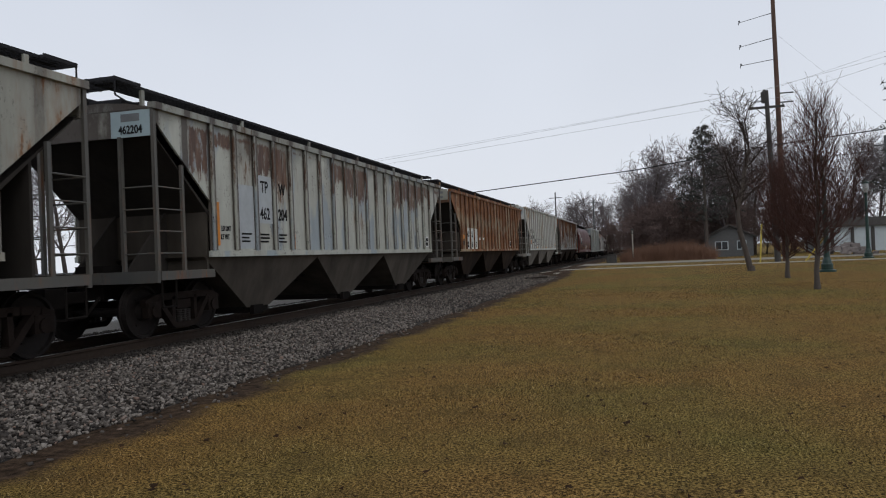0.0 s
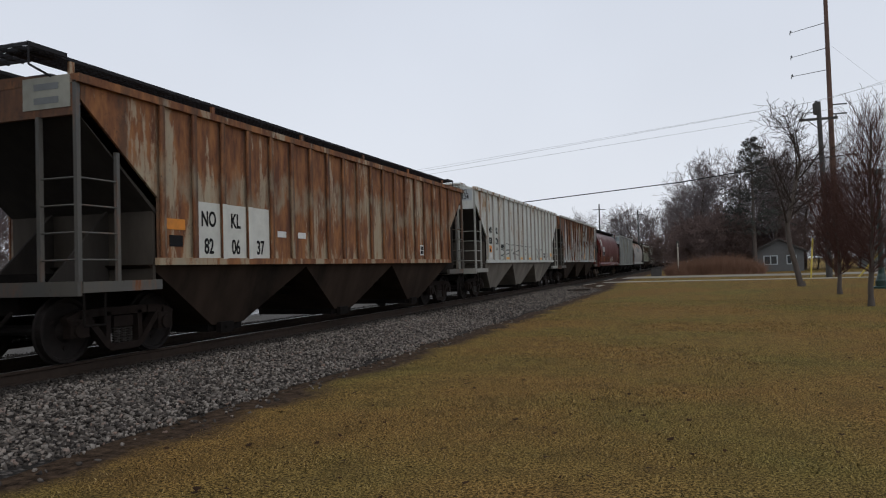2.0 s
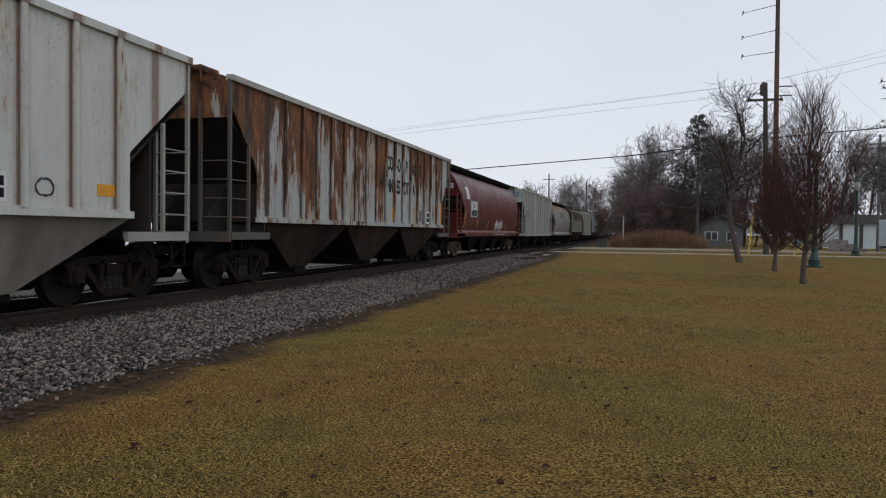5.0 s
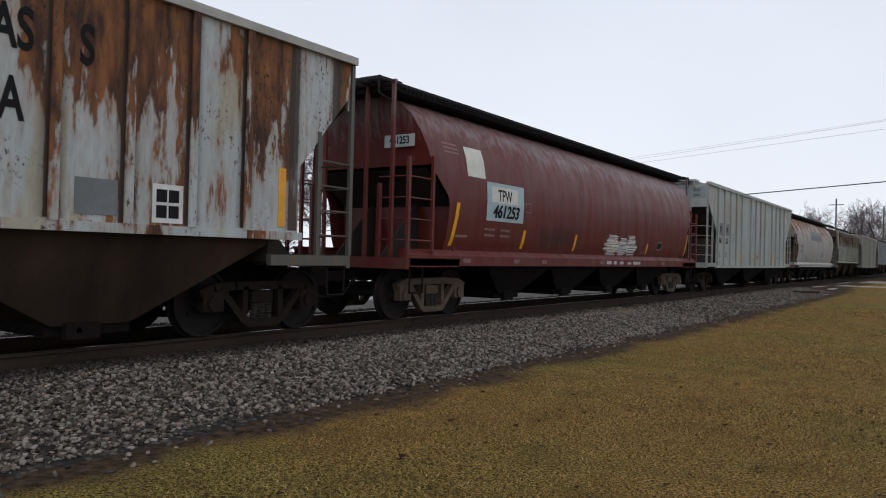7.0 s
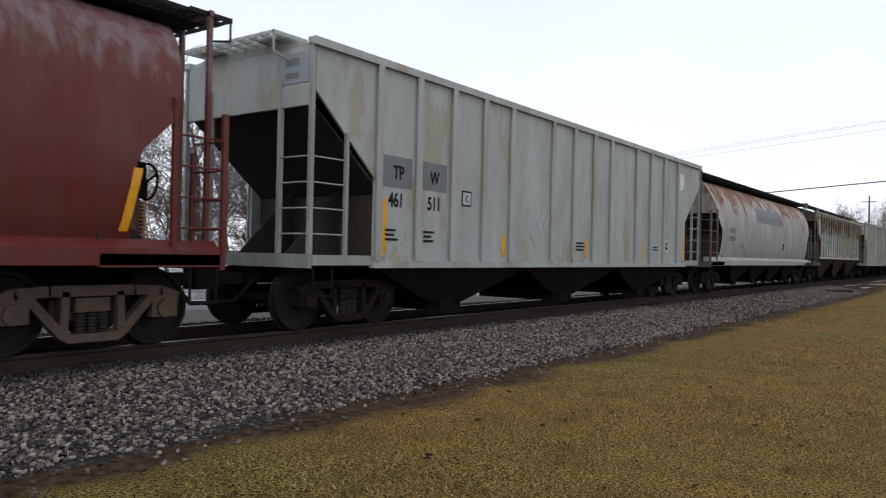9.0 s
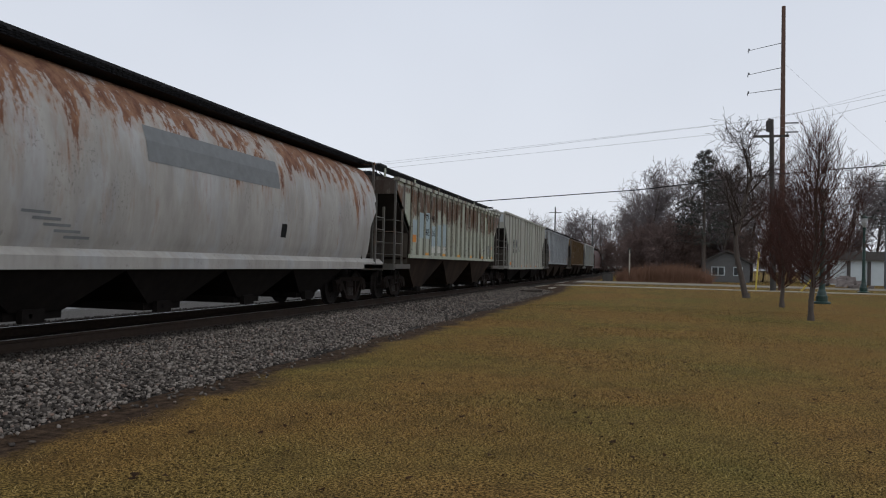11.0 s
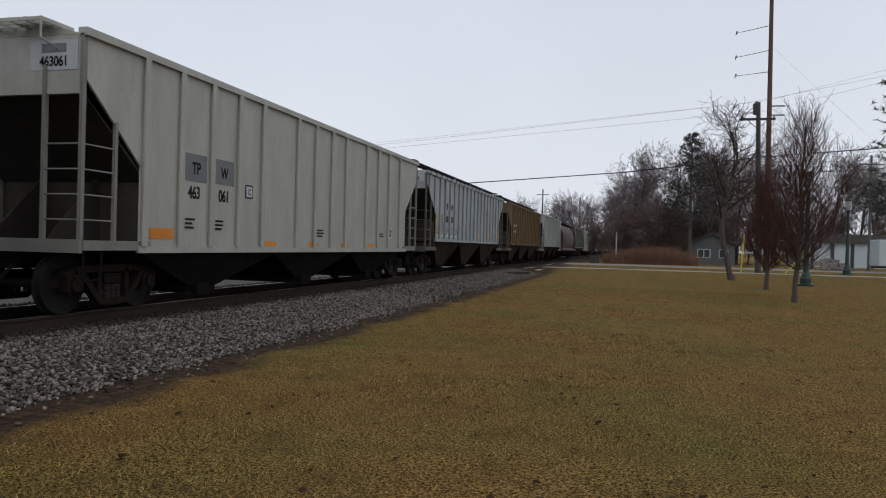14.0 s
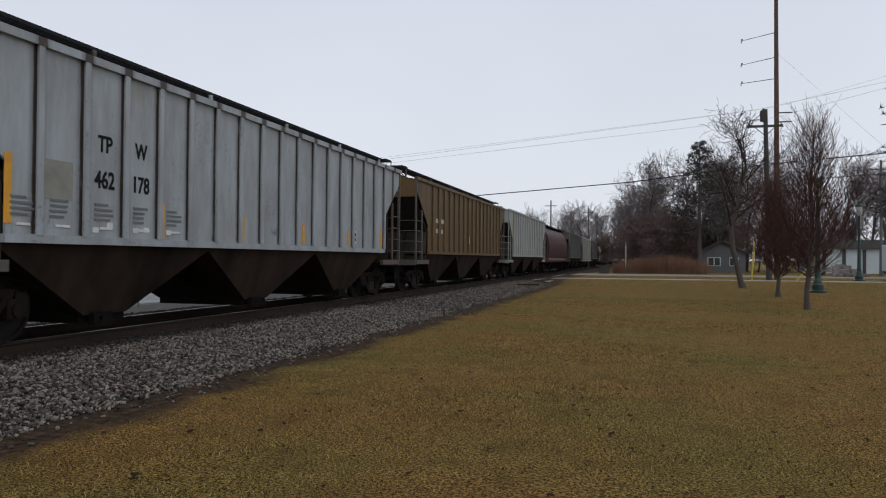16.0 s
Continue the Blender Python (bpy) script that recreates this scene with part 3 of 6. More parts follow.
# ---- wagon running gear ----
def wheelset_mesh():
    bm = bmesh.new()
    tube(bm, (-0.95, 0, 0), (0.95, 0, 0), 0.075, n=10)
    for s in (-1, 1):
        lathe(bm, [(0.08, s * 0.60), (0.12, s * 0.64), (0.13, s * 0.70), (0.34, s * 0.735), (WHEEL_R - 0.06, s * 0.705), (WHEEL_R + 0.026, s * 0.70), (WHEEL_R + 0.024, s * 0.725),
                   (WHEEL_R, s * 0.735), (WHEEL_R - 0.006, s * 0.83), (WHEEL_R - 0.05, s * 0.832), (WHEEL_R - 0.07, s * 0.79), (0.16, s * 0.775), (0.12, s * 0.86), (0.08, s * 0.87)], axis=0, n=28)
        for k in range(3):
            a = 2.094 * k
            tube(bm, (s * 0.77, 0.25 * math.cos(a), 0.25 * math.sin(a)), (s * 0.80, 0.25 * math.cos(a), 0.25 * math.sin(a)), 0.035, n=8)
    return mesh_of("wheelset", bm, M["wheel"])


def side_frame_mesh():
    """The arched cast frame that joins two axle boxes, with its windows beside the springs."""
    bm = bmesh.new()
    def bar(pts, w, x0=0.92, x1=1.04):
        for (ya, za), (yb, zb) in zip(pts, pts[1:]):
            d = Vector((yb - ya, zb - za)).normalized()
            nrm = Vector((-d.y, d.x)) * w / 2
            e = d * 0.012
            prism(bm, [(ya - e.x + nrm.x, za - e.y + nrm.y), (yb + e.x + nrm.x, zb + e.y + nrm.y), (yb + e.x - nrm.x, zb + e.y - nrm.y), (ya - e.x - nrm.x, za - e.y - nrm.y)], x0, x1, 0)
    bar([(-1.08, 0.60), (-0.86, 0.68), (-0.5, 0.70), (0.5, 0.70), (0.86, 0.68), (1.08, 0.60)], 0.12)
    bar([(-0.74, 0.64), (-0.36, 0.22), (-0.28, 0.17), (0.28, 0.17), (0.36, 0.22), (0.74, 0.64)], 0.10, 0.92, 1.05)
    for s in (-1, 1):
        bar([(s * 0.34, 0.24), (s * 0.32, 0.68)], 0.09)
        box(bm, 0.93, 1.06, s * 0.89 - 0.17, s * 0.89 + 0.17, 0.36, 0.62)
        tube(bm, (0.90, s * 0.89, WHEEL_R), (1.10, s * 0.89, WHEEL_R), 0.11, n=12)
    return mesh_of("side_frame", bm, M["frame_rust"])


def spring_mesh():
    bm = bmesh.new()
    coil = []
    for k in range(6):
        coil += [(0.045, 0.22 + k * 0.038), (0.062, 0.23 + k * 0.038), (0.062, 0.244 + k * 0.038), (0.045, 0.254 + k * 0.038)]
    lathe(bm, coil, n=10)
    return mesh_of("spring", bm, M["spring"])


WHEELSET, SIDE_FRAME, SPRING = wheelset_mesh(), side_frame_mesh(), spring_mesh()
ARMED = []           # wheelsets, to be turned


def truck(car, y):
    bm = bmesh.new()
    box(bm, -1.02, 1.02, -0.2, 0.2, 0.46, 0.62)
    box(bm, -0.9, 0.9, -0.24, 0.24, 0.36, 0.47)
    tube(bm, (0, 0, 0.6), (0, 0, 0.82), 0.2, n=12)
    for s in (-1, 1):
        tube(bm, (-0.75, s * 0.36, 0.42), (0.75, s * 0.36, 0.42), 0.05, n=6)
        box(bm, -0.80, -0.70, s * 0.36 - 0.03, s * 0.36 + 0.08, 0.30, 0.6)
        box(bm, 0.70, 0.80, s * 0.36 - 0.03, s * 0.36 + 0.08, 0.30, 0.6)
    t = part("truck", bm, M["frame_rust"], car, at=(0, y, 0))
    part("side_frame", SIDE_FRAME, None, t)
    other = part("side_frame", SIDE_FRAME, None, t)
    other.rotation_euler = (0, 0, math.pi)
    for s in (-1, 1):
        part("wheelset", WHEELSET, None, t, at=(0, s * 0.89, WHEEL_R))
        for k in (-0.13, 0.0, 0.13):
            part("spring", SPRING, None, t, at=(s * 0.985, k, 0))
    return t


def coupler(car, y, s):
    bm = bmesh.new()
    box(bm, -0.09, 0.09, min(y, y - s * 0.55), max(y, y - s * 0.55), 0.68, 0.86)
    box(bm, -0.16, 0.14, min(y - s * 0.5, y - s * 0.82), max(y - s * 0.5, y - s * 0.82), 0.62, 0.94)
    tube(bm, (0.35, y, 0.75), (0.30, y - s * 0.3, 0.45), 0.03, n=6)
    tube(bm, (0.30, y - s * 0.3, 0.45), (0.25, y - s * 0.75, 0.42), 0.03, n=6)
    return part("coupler", bm, M["grime"], car, "grimy knuckle coupler with an air hose")


def rung_set(car, x, y0, y1, zs, mat, name="rung"):
    for z in zs:
        bm = bmesh.new()
        tube(bm, (x, y0, z), (x, y1, z), 0.014, n=5)
        part(name, bm, mat, car)


def hoop(bm, pts, r=0.02, n=5):
    for a, b in zip(pts, pts[1:]):
        tube(bm, a, b, r, n=n)


# ---- wagons ----
HALF = 1.50


def ends(car, L, mat, eave, deck=1.10, post_top=None, slope_from=3.45, closed=True, reach=1.65, shut=True, body=None):
    """Platforms, posts, ladders, sills, couplers and slope sheets at both ends of a wagon."""
    top = post_top or eave
    for s, y in ((1, 0.0), (-1, L)):
        def yy(d):
            return y + s * d
        bm = bmesh.new()
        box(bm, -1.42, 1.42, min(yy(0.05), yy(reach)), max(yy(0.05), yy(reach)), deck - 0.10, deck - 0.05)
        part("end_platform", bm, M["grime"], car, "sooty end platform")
        bm = bmesh.new()
        box(bm, -1.48, 1.48, min(yy(0.0), yy(0.08)), max(yy(0.0), yy(0.08)), deck - 0.14, deck + 0.06)
        part("end_sill", bm, mat, car)
        for sx in (-1, 1):
            bm = bmesh.new()
            box(bm, min(sx * 1.40, sx * 1.50), max(sx * 1.40, sx * 1.50), min(yy(0.085), yy(reach)), max(yy(0.085), yy(reach)), deck - 0.10, deck + 0.05)
            part("step_sill", bm, mat, car)
            bm = bmesh.new()
            box(bm, min(sx * 1.44, sx * 1.50), max(sx * 1.44, sx * 1.50), min(yy(0.0), yy(0.07)), max(yy(0.0), yy(0.07)), deck + 0.06, top)
            part("corner_post", bm, mat, car)
            bm = bmesh.new()
            box(bm, min(sx * 1.45, sx * 1.505), max(sx * 1.45, sx * 1.505), min(yy(0.72), yy(0.78)), max(yy(0.72), yy(0.78)), deck + 0.05, 2.98)
            part("ladder_rail", bm, mat, car)
            rung_set(car, sx * 1.478, yy(0.05), yy(0.75), (1.45, 1.82, 2.19, 2.56), mat)
            bm = bmesh.new()
            box(bm, min(sx * 0.79, sx * 0.85), max(sx * 0.79, sx * 0.85), min(yy(0.0), yy(0.07)), max(yy(0.0), yy(0.07)), deck + 0.06, top - 0.45)
            part("end_post", bm, mat, car)
            for z in (1.45, 1.82, 2.19, 2.56):
                bm = bmesh.new()
                tube(bm, (sx * 0.82, yy(0.03), z), (sx * 1.46, yy(0.03), z), 0.014, n=5)
                part("rung", bm, mat, car)
            bm = bmesh.new()
            hoop(bm, [(sx * 1.47, yy(0.12), deck - 0.1), (sx * 1.47, yy(0.12), deck - 0.55), (sx * 1.47, yy(0.50), deck - 0.55), (sx * 1.47, yy(0.50), deck - 0.1)], 0.018)
            part("stirrup_step", bm, M["grime"], car)
        if closed:
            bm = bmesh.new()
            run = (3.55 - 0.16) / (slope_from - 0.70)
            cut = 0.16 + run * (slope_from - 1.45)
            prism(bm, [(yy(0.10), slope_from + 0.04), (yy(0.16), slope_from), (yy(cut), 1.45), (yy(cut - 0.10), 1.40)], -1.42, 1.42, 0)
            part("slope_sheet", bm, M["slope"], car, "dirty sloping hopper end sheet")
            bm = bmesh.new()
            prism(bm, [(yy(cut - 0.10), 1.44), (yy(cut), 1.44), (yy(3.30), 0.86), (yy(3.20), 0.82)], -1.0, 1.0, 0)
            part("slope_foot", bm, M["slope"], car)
            bm = bmesh.new()
            box(bm, -1.45, 1.45, min(yy(0.03), yy(0.10)), max(yy(0.03), yy(0.10)), slope_from + 0.01, eave - 0.01)
            part("end_sheet", bm, body or mat, car)
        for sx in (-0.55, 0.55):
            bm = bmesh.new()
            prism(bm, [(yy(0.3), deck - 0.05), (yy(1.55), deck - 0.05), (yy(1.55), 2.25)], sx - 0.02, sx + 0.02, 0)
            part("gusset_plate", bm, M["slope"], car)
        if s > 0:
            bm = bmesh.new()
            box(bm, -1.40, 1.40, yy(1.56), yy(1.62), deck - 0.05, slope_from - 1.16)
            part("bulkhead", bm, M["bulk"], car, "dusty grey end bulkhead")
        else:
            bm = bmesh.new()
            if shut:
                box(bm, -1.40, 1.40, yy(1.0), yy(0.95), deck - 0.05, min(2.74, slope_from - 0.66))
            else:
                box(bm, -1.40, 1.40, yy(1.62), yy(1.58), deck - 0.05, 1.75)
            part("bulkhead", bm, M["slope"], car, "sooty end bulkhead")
        coupler(car, yy(-0.02), s)
    # brake gear at the leading end
    bm = bmesh.new()
    hoop(bm, [(-0.55 + 0.26 * math.cos(k * 0.349), L + 0.16, 2.15 + 0.26 * math.sin(k * 0.349)) for k in range(19)], 0.018)
    for k in range(3):
        a = 2.094 * k + 0.4
        tube(bm, (-0.55, L + 0.16, 2.15), (-0.55 + 0.25 * math.cos(a), L + 0.16, 2.15 + 0.25 * math.sin(a)), 0.018, n=5)
    tube(bm, (-0.55, L - 0.1, 2.15), (-0.55, L + 0.16, 2.15), 0.03, n=6)
    part("brake_wheel", bm, M["grime"], car, "spoked iron brake wheel")
    bm = bmesh.new()
    box(bm, -0.75, -0.35, L - 0.3, L + 0.02, 1.9, 2.4)
    part("brake_box", bm, M["grime"], car)
    bm = bmesh.new()
    tube(bm, (-0.4, L - 1.4, 1.35), (0.45, L - 1.4, 1.35), 0.19, n=12)
    part("air_reservoir", bm, M["grime"], car)


def roofing(car, L, mat, eave, walk_z=0.40, dark=True, reach=0.95, half=1.47, top=None):
    bm = bmesh.new()
    prism(bm, [(-half, eave), (half, eave), (half * 0.68, eave + 0.10), (half * 0.34, eave + 0.15), (-half * 0.34, eave + 0.15), (-half * 0.68, eave + 0.10)], 0.04, L - 0.04, 1)
    part("roof", bm, top or mat, car)
    bm = bmesh.new()
    box(bm, -0.34, 0.34, 0.7, L - 0.7, eave + 0.14, eave + walk_z - 0.10)
    for k in range(9):
        y = 1.2 + k * (L - 2.4) / 8
        box(bm, -0.37, 0.37, y - 0.03, y + 0.03, eave + 0.14, eave + walk_z - 0.07)
    part("trough_hatch", bm, M["grating"] if dark else mat, car)
    rb = M["grating"] if dark else mat
    for sx in (-1, 1):
        bm = bmesh.new()
        x0, x1 = (0.45, reach) if sx > 0 else (-reach, -0.45)
        z = eave + walk_z
        for k in range(6):
            x = x0 + 0.02 + k * (x1 - x0 - 0.04) / 5
            box(bm, x - 0.012, x + 0.012, -0.15, L + 0.15, z - 0.05, z)
        for k in range(int(L / 0.13)):
            box(bm, x0, x1, -0.1 + k * 0.13, -0.085 + k * 0.13, z - 0.042, z - 0.004)
        part("running_board", bm, rb, car)
        for k in range(6):
            y = 0.5 + k * (L - 1.0) / 5
            bm = bmesh.new()
            box(bm, min(sx * reach, sx * (reach - 0.05)), max(sx * reach, sx * (reach - 0.05)), y - 0.04, y + 0.04, eave + 0.09, z - 0.052)
            part("bracket", bm, top or mat, car)
    for s, y in ((1, 0.0), (-1, L)):
        bm = bmesh.new()
        z = eave + walk_z
        for k in range(9):
            x = -1.05 + k * 2.1 / 8
            box(bm, x - 0.012, x + 0.012, min(y - s * 0.35, y + s * 0.3), max(y - s * 0.35, y + s * 0.3), z - 0.055, z + 0.006)
        for k in range(5):
            yk = y + s * (-0.34 + 0.15 * k)
            box(bm, -1.06, 1.06, yk - 0.01, yk + 0.01, z - 0.05, z)
        hoop(bm, [(1.05, y - s * 0.33, z), (1.05, y - s * 0.33, z - 0.30), (1.05, y + s * 0.02, z - 0.38)], 0.016)
        part("crossover_walkway", bm, rb, car)


def hoppers(car, L, top, n=3, mat=None, low=0.18, pack=0.93):
    mid_y, gap = L / 2, (L - 7.2) / (n - 1) * pack
    for k in range(n):
        yc = mid_y + (k - (n - 1) / 2) * gap
        bm = bmesh.new()
        h = gap / 2 + 0.12
        frustum(bm, (-1.40, 1.40, yc - h, yc + h, top), (-1.06, 1.06, yc - 0.48, yc + 0.48, low + 0.12))
        hp = part("hopper", bm, mat or M["hopper"], car, "dusty brown tapered discharge hopper")
        bm = bmesh.new()
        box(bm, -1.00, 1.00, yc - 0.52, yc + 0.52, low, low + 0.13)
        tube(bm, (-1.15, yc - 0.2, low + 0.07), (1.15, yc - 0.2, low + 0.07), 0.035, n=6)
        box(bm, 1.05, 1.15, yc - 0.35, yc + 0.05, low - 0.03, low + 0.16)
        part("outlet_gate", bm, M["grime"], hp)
    # beam deepened so its dark steel stands in for shade between the hoppers
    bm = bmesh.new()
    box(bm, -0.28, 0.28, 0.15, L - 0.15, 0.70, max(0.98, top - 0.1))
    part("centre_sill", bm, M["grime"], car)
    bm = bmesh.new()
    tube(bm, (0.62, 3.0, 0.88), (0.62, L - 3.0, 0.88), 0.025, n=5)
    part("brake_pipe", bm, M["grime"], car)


def ribbed_car(L, mat, gear, eave, sill, posts, deck=1.10, rib=(0.105, 0.035), diag=(3.62, 2.40, 1.60), dark_roof=True, chord=None, name="covered_hopper_car", walk_z=0.40, shut=True):
    """A covered hopper with upright side posts. diag: heights and reach of the cut at each end of the side sheet."""
    car = thing(name, "grey ribbed covered hopper wagon on the track", "railway wagon", "wagons of the train")
    z1, z0, d = diag
    for sx in (-1, 1):
        bm = bmesh.new()
        prism(bm, [(0.095, z1), (d, z0), (d, sill), (L - d, sill), (L - d, z0), (L - 0.095, z1), (L - 0.095, eave), (0.095, eave)], sx * (HALF - 0.055), sx * (HALF - 0.015), 0)
        part("side_sheet", bm, mat, car)
        bm = bmesh.new()
        x0, x1 = sorted((sx * (HALF - 0.10), sx * (HALF + 0.055)))
        box(bm, x0, x1, 0.0, L, eave - 0.03, eave + 0.085)
        part("top_chord", bm, chord or (M["chord"] if dark_roof else mat), car)
        bm = bmesh.new()
        x0, x1 = sorted((sx * (HALF - 0.05), sx * (HALF + 0.03)))
        box(bm, x0, x1, d - 0.05, L - d + 0.05, sill - 0.06, sill + 0.05)
        part("side_sill", bm, mat, car)
    for sx in (-1, 1):
        bm = bmesh.new()
        w, dp = rib
        x0, x1, x2 = sx * (HALF - 0.015), sx * (HALF - 0.015 + dp), sx * (HALF + 0.012 + dp)
        prism(bm, [(x0, -w * 0.22), (x1, -w * 0.22), (x1, -w / 2), (x2, -w / 2), (x2, w / 2), (x1, w / 2), (x1, w * 0.22), (x0, w * 0.22)], sill + 0.05, eave - 0.03, 2)
        me = mesh_of("rib", bm, mat)
        for y in posts:
            part("rib", me, None, car, at=(0, y, 0))
    ends(car, L, gear, eave, deck, slope_from=z1 - 0.22, shut=shut, body=mat)
    roofing(car, L, mat, eave, dark=dark_roof, walk_z=walk_z)
    hoppers(car, L, sill - 0.05, mat=M["hopper"] if sill > 1.2 else M["grime"])
    truck(car, 1.35)
    truck(car, L - 1.35)
    return car


def round_car(L, mat, gear, name="cylindrical_hopper_car"):
    """A covered hopper with bulging smooth sides."""
    car = thing(name, "red round-sided covered hopper wagon on the track", "railway wagon", "wagons of the train")
    prof = [(1.36, 1.26), (1.44, 1.5), (1.50, 1.9), (1.52, 2.3), (1.50, 2.7), (1.43, 3.1), (1.30, 3.45), (1.12, 3.75), (0.88, 3.98), (0.6, 4.10), (0.3, 4.15)]
    prof = prof + [(0.0, 4.16)] + [(-x, z) for x, z in reversed(prof)]

    def start(z):
        if z > 2.75:
            return 0.72 - 0.30 * (z - 2.75) / 1.4
        if z > 2.25:
            return 0.72 + (2.75 - z) * 1.05
        return 1.245
    bm = bmesh.new()
    stations = 26
    grid = []
    dense = []
    for (xa, za), (xb, zb) in zip(prof, prof[1:]):
        for k in range(3):
            dense.append((xa + (xb - xa) * k / 3, za + (zb - za) * k / 3))
    dense.append(prof[-1])
    for i in range(stations + 1):
        row = []
        for x, z in dense:
            y0 = start(z)
            y = y0 + (L - 2 * y0) * i / stations
            row.append(bm.verts.new((x, y, z)))
        grid.append(row)
    for a, b in zip(grid, grid[1:]):
        for i in range(len(dense) - 1):
            bm.faces.new((a[i], a[i + 1], b[i + 1], b[i]))
    part("tank_body", bm, mat, car, smooth=True)
    for s, y in ((1, 0.0), (-1, L)):
        bm = bmesh.new()
        upper = [(x, z) for x, z in dense if z >= 2.72]
        vs = [bm.verts.new((x * 0.985, y + s * (start(z) + 0.015), z)) for x, z in upper]
        bm.faces.new(vs)
        part("end_sheet", bm, mat, car)
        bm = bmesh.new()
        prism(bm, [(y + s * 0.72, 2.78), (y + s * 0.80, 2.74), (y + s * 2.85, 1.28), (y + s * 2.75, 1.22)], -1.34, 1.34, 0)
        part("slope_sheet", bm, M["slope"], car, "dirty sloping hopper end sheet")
        # frame of posts that carries the walkway
        for x in (-1.1, -0.5, 0.5, 1.1):
            bm = bmesh.new()
            box(bm, x - 0.03, x + 0.03, min(y, y + s * 0.06), max(y, y + s * 0.06), 1.15, 4.25)
            part("end_post", bm, gear, car)
        bm = bmesh.new()
        box(bm, -1.15, 1.15, min(y, y + s * 0.06), max(y, y + s * 0.06), 4.20, 4.27)
        part("end_rail", bm, mat, car)
    for sx in (-1, 1):
        bm = bmesh.new()
        x0, x1 = sorted((sx * 1.22, sx * 1.50))
        prism(bm, [(x0, 1.0), (x1, 1.0), (x1, 1.19), (sx * 1.37, 1.30), (sx * 1.22, 1.30)], 0.09, L - 0.09, 1)
        part("side_sill", bm, mat, car)
    ends(car, L, gear, 4.15, 1.08, post_top=2.9, closed=False, shut=False)
    roofing(car, L, mat, 4.10, walk_z=0.17, reach=1.02, half=1.02, top=M["grating"])
    hoppers(car, L, 1.05, n=4, mat=M["grime"], low=0.28, pack=0.85)
    truck(car, 1.45)
    truck(car, L - 1.45)
    return car


def repaint(car, old, fresh):
    """Give a copied wagon its own paint."""
    for o in car.children_recursive:
        if o.type == 'MESH' and o.material_slots and o.data.materials[0] == old:
            o.material_slots[0].link = 'OBJECT'
            o.material_slots[0].material = fresh


BASE = paint("pale_grey_wagon_paint", (0.36, 0.38, 0.38), 0.25)
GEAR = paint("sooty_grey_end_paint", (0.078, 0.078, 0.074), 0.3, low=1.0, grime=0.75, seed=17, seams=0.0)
GEARS = {"white": paint("off_white_end_paint", (0.33, 0.33, 0.30), 0.2, low=1.0, grime=0.35, seed=18, seams=0.0), "red": None, "beige": paint("beige_end_paint", (0.21, 0.21, 0.19), 0.1, low=1.0, grime=0.4, seed=19, seams=0.0),
         "grey": paint("pale_grey_end_paint", (0.31, 0.33, 0.32), 0.1, low=1.0, grime=0.5, seed=20, seams=0.0)}
LA, LB, LE, LR = 17.46, 17.3, 17.4, 17.4
deep = ribbed_car(LA, BASE, GEAR, 3.865, 1.43, [1.66 + k * (LA - 3.32) / 18 for k in range(19)], walk_z=0.475, chord=BASE)
tall = ribbed_car(LA, BASE, GEAR, 4.03, 1.43, [2.10 + 0.86 * k for k in range(17)], walk_z=0.46, chord=BASE)
wide = ribbed_car(LE, BASE, GEAR, 4.15, 1.42, [1.69 + 0.9213 * k for k in range(16)], walk_z=0.22, dark_roof=False)
flush = ribbed_car(LB, BASE, GEAR, 4.16, 1.02, [1.43 + k for k in (0, 1.0, 2.0, 3.0, 4.0, 5.72, 6.75, 7.8, 8.8, 10.45, 11.5, 12.55, 13.7)], rib=(0.13, 0.045), diag=(3.5, 2.36, 1.38), walk_z=0.16, dark_roof=False)
patched = ribbed_car(LE, BASE, GEAR, 4.15, 1.42, [9.26 + 0.86 * k for k in range(-8, 8)], walk_z=0.22, dark_roof=False, shut=False, chord=M["chord_pale"], diag=(3.62, 2.40, 1.15))
tank = round_car(LR, BASE, GEAR)
USED = set()


def wagon(kind, u, fresh, label):
    """Wagon of a kind whose leading corner stands u metres ahead of the eye when the clip starts."""
    if kind.name in USED:
        car = copy_thing(kind, pose(TX, u, RAIL_Z))
    else:
        USED.add(kind.name)
        car = kind
        car.matrix_basis = pose(TX, u, RAIL_Z)
    repaint(car, BASE, fresh)
    own = GEAR
    for key, made in GEARS.items():
        if fresh == P[key] and made:
            own = made
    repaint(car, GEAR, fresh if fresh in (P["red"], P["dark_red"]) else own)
    repaint(car, M["frame_rust"], M["frame_dusty"] if fresh == P["red"] else M["frame_rust"])
    repaint(car, M["bulk"], P["red"] if fresh == P["red"] else M["bulk"])
    repaint(car, M["hopper"], M["hopper_pale"] if fresh == P["white"] else M["hopper_grey"] if fresh in (P["white_rust"], P["beige"]) else M["hopper"])
    car["label"] = label
    TRAIN.append((car, u))
    return car


TRAIN = []


def plate(car, name, x, y0, y1, z0, z1, mat, label=""):
    bm = bmesh.new()
    box(bm, x - 0.004, x + 0.004, y0, y1, z0, z1)
    return part(name, bm, mat, car, label)


def strip(car, y, z0, z1, mat, x=HALF - 0.008, w=0.14):
    return plate(car, "reflective_strip", x, y - w / 2, y + w / 2, z0, z1, mat)


def small_print(car, y, z, rows, w, mat, x=HALF - 0.006, h=0.035, gap=0.075):
    """Stencilled lines too small to read."""
    rng = random.Random(int(y * 100) + rows)
    for r in range(rows):
        plate(car, "stencil_line", x, y - w / 2, y - w / 2 + w * rng.uniform(0.6, 1.0), z - r * gap, z - r * gap + h, mat)


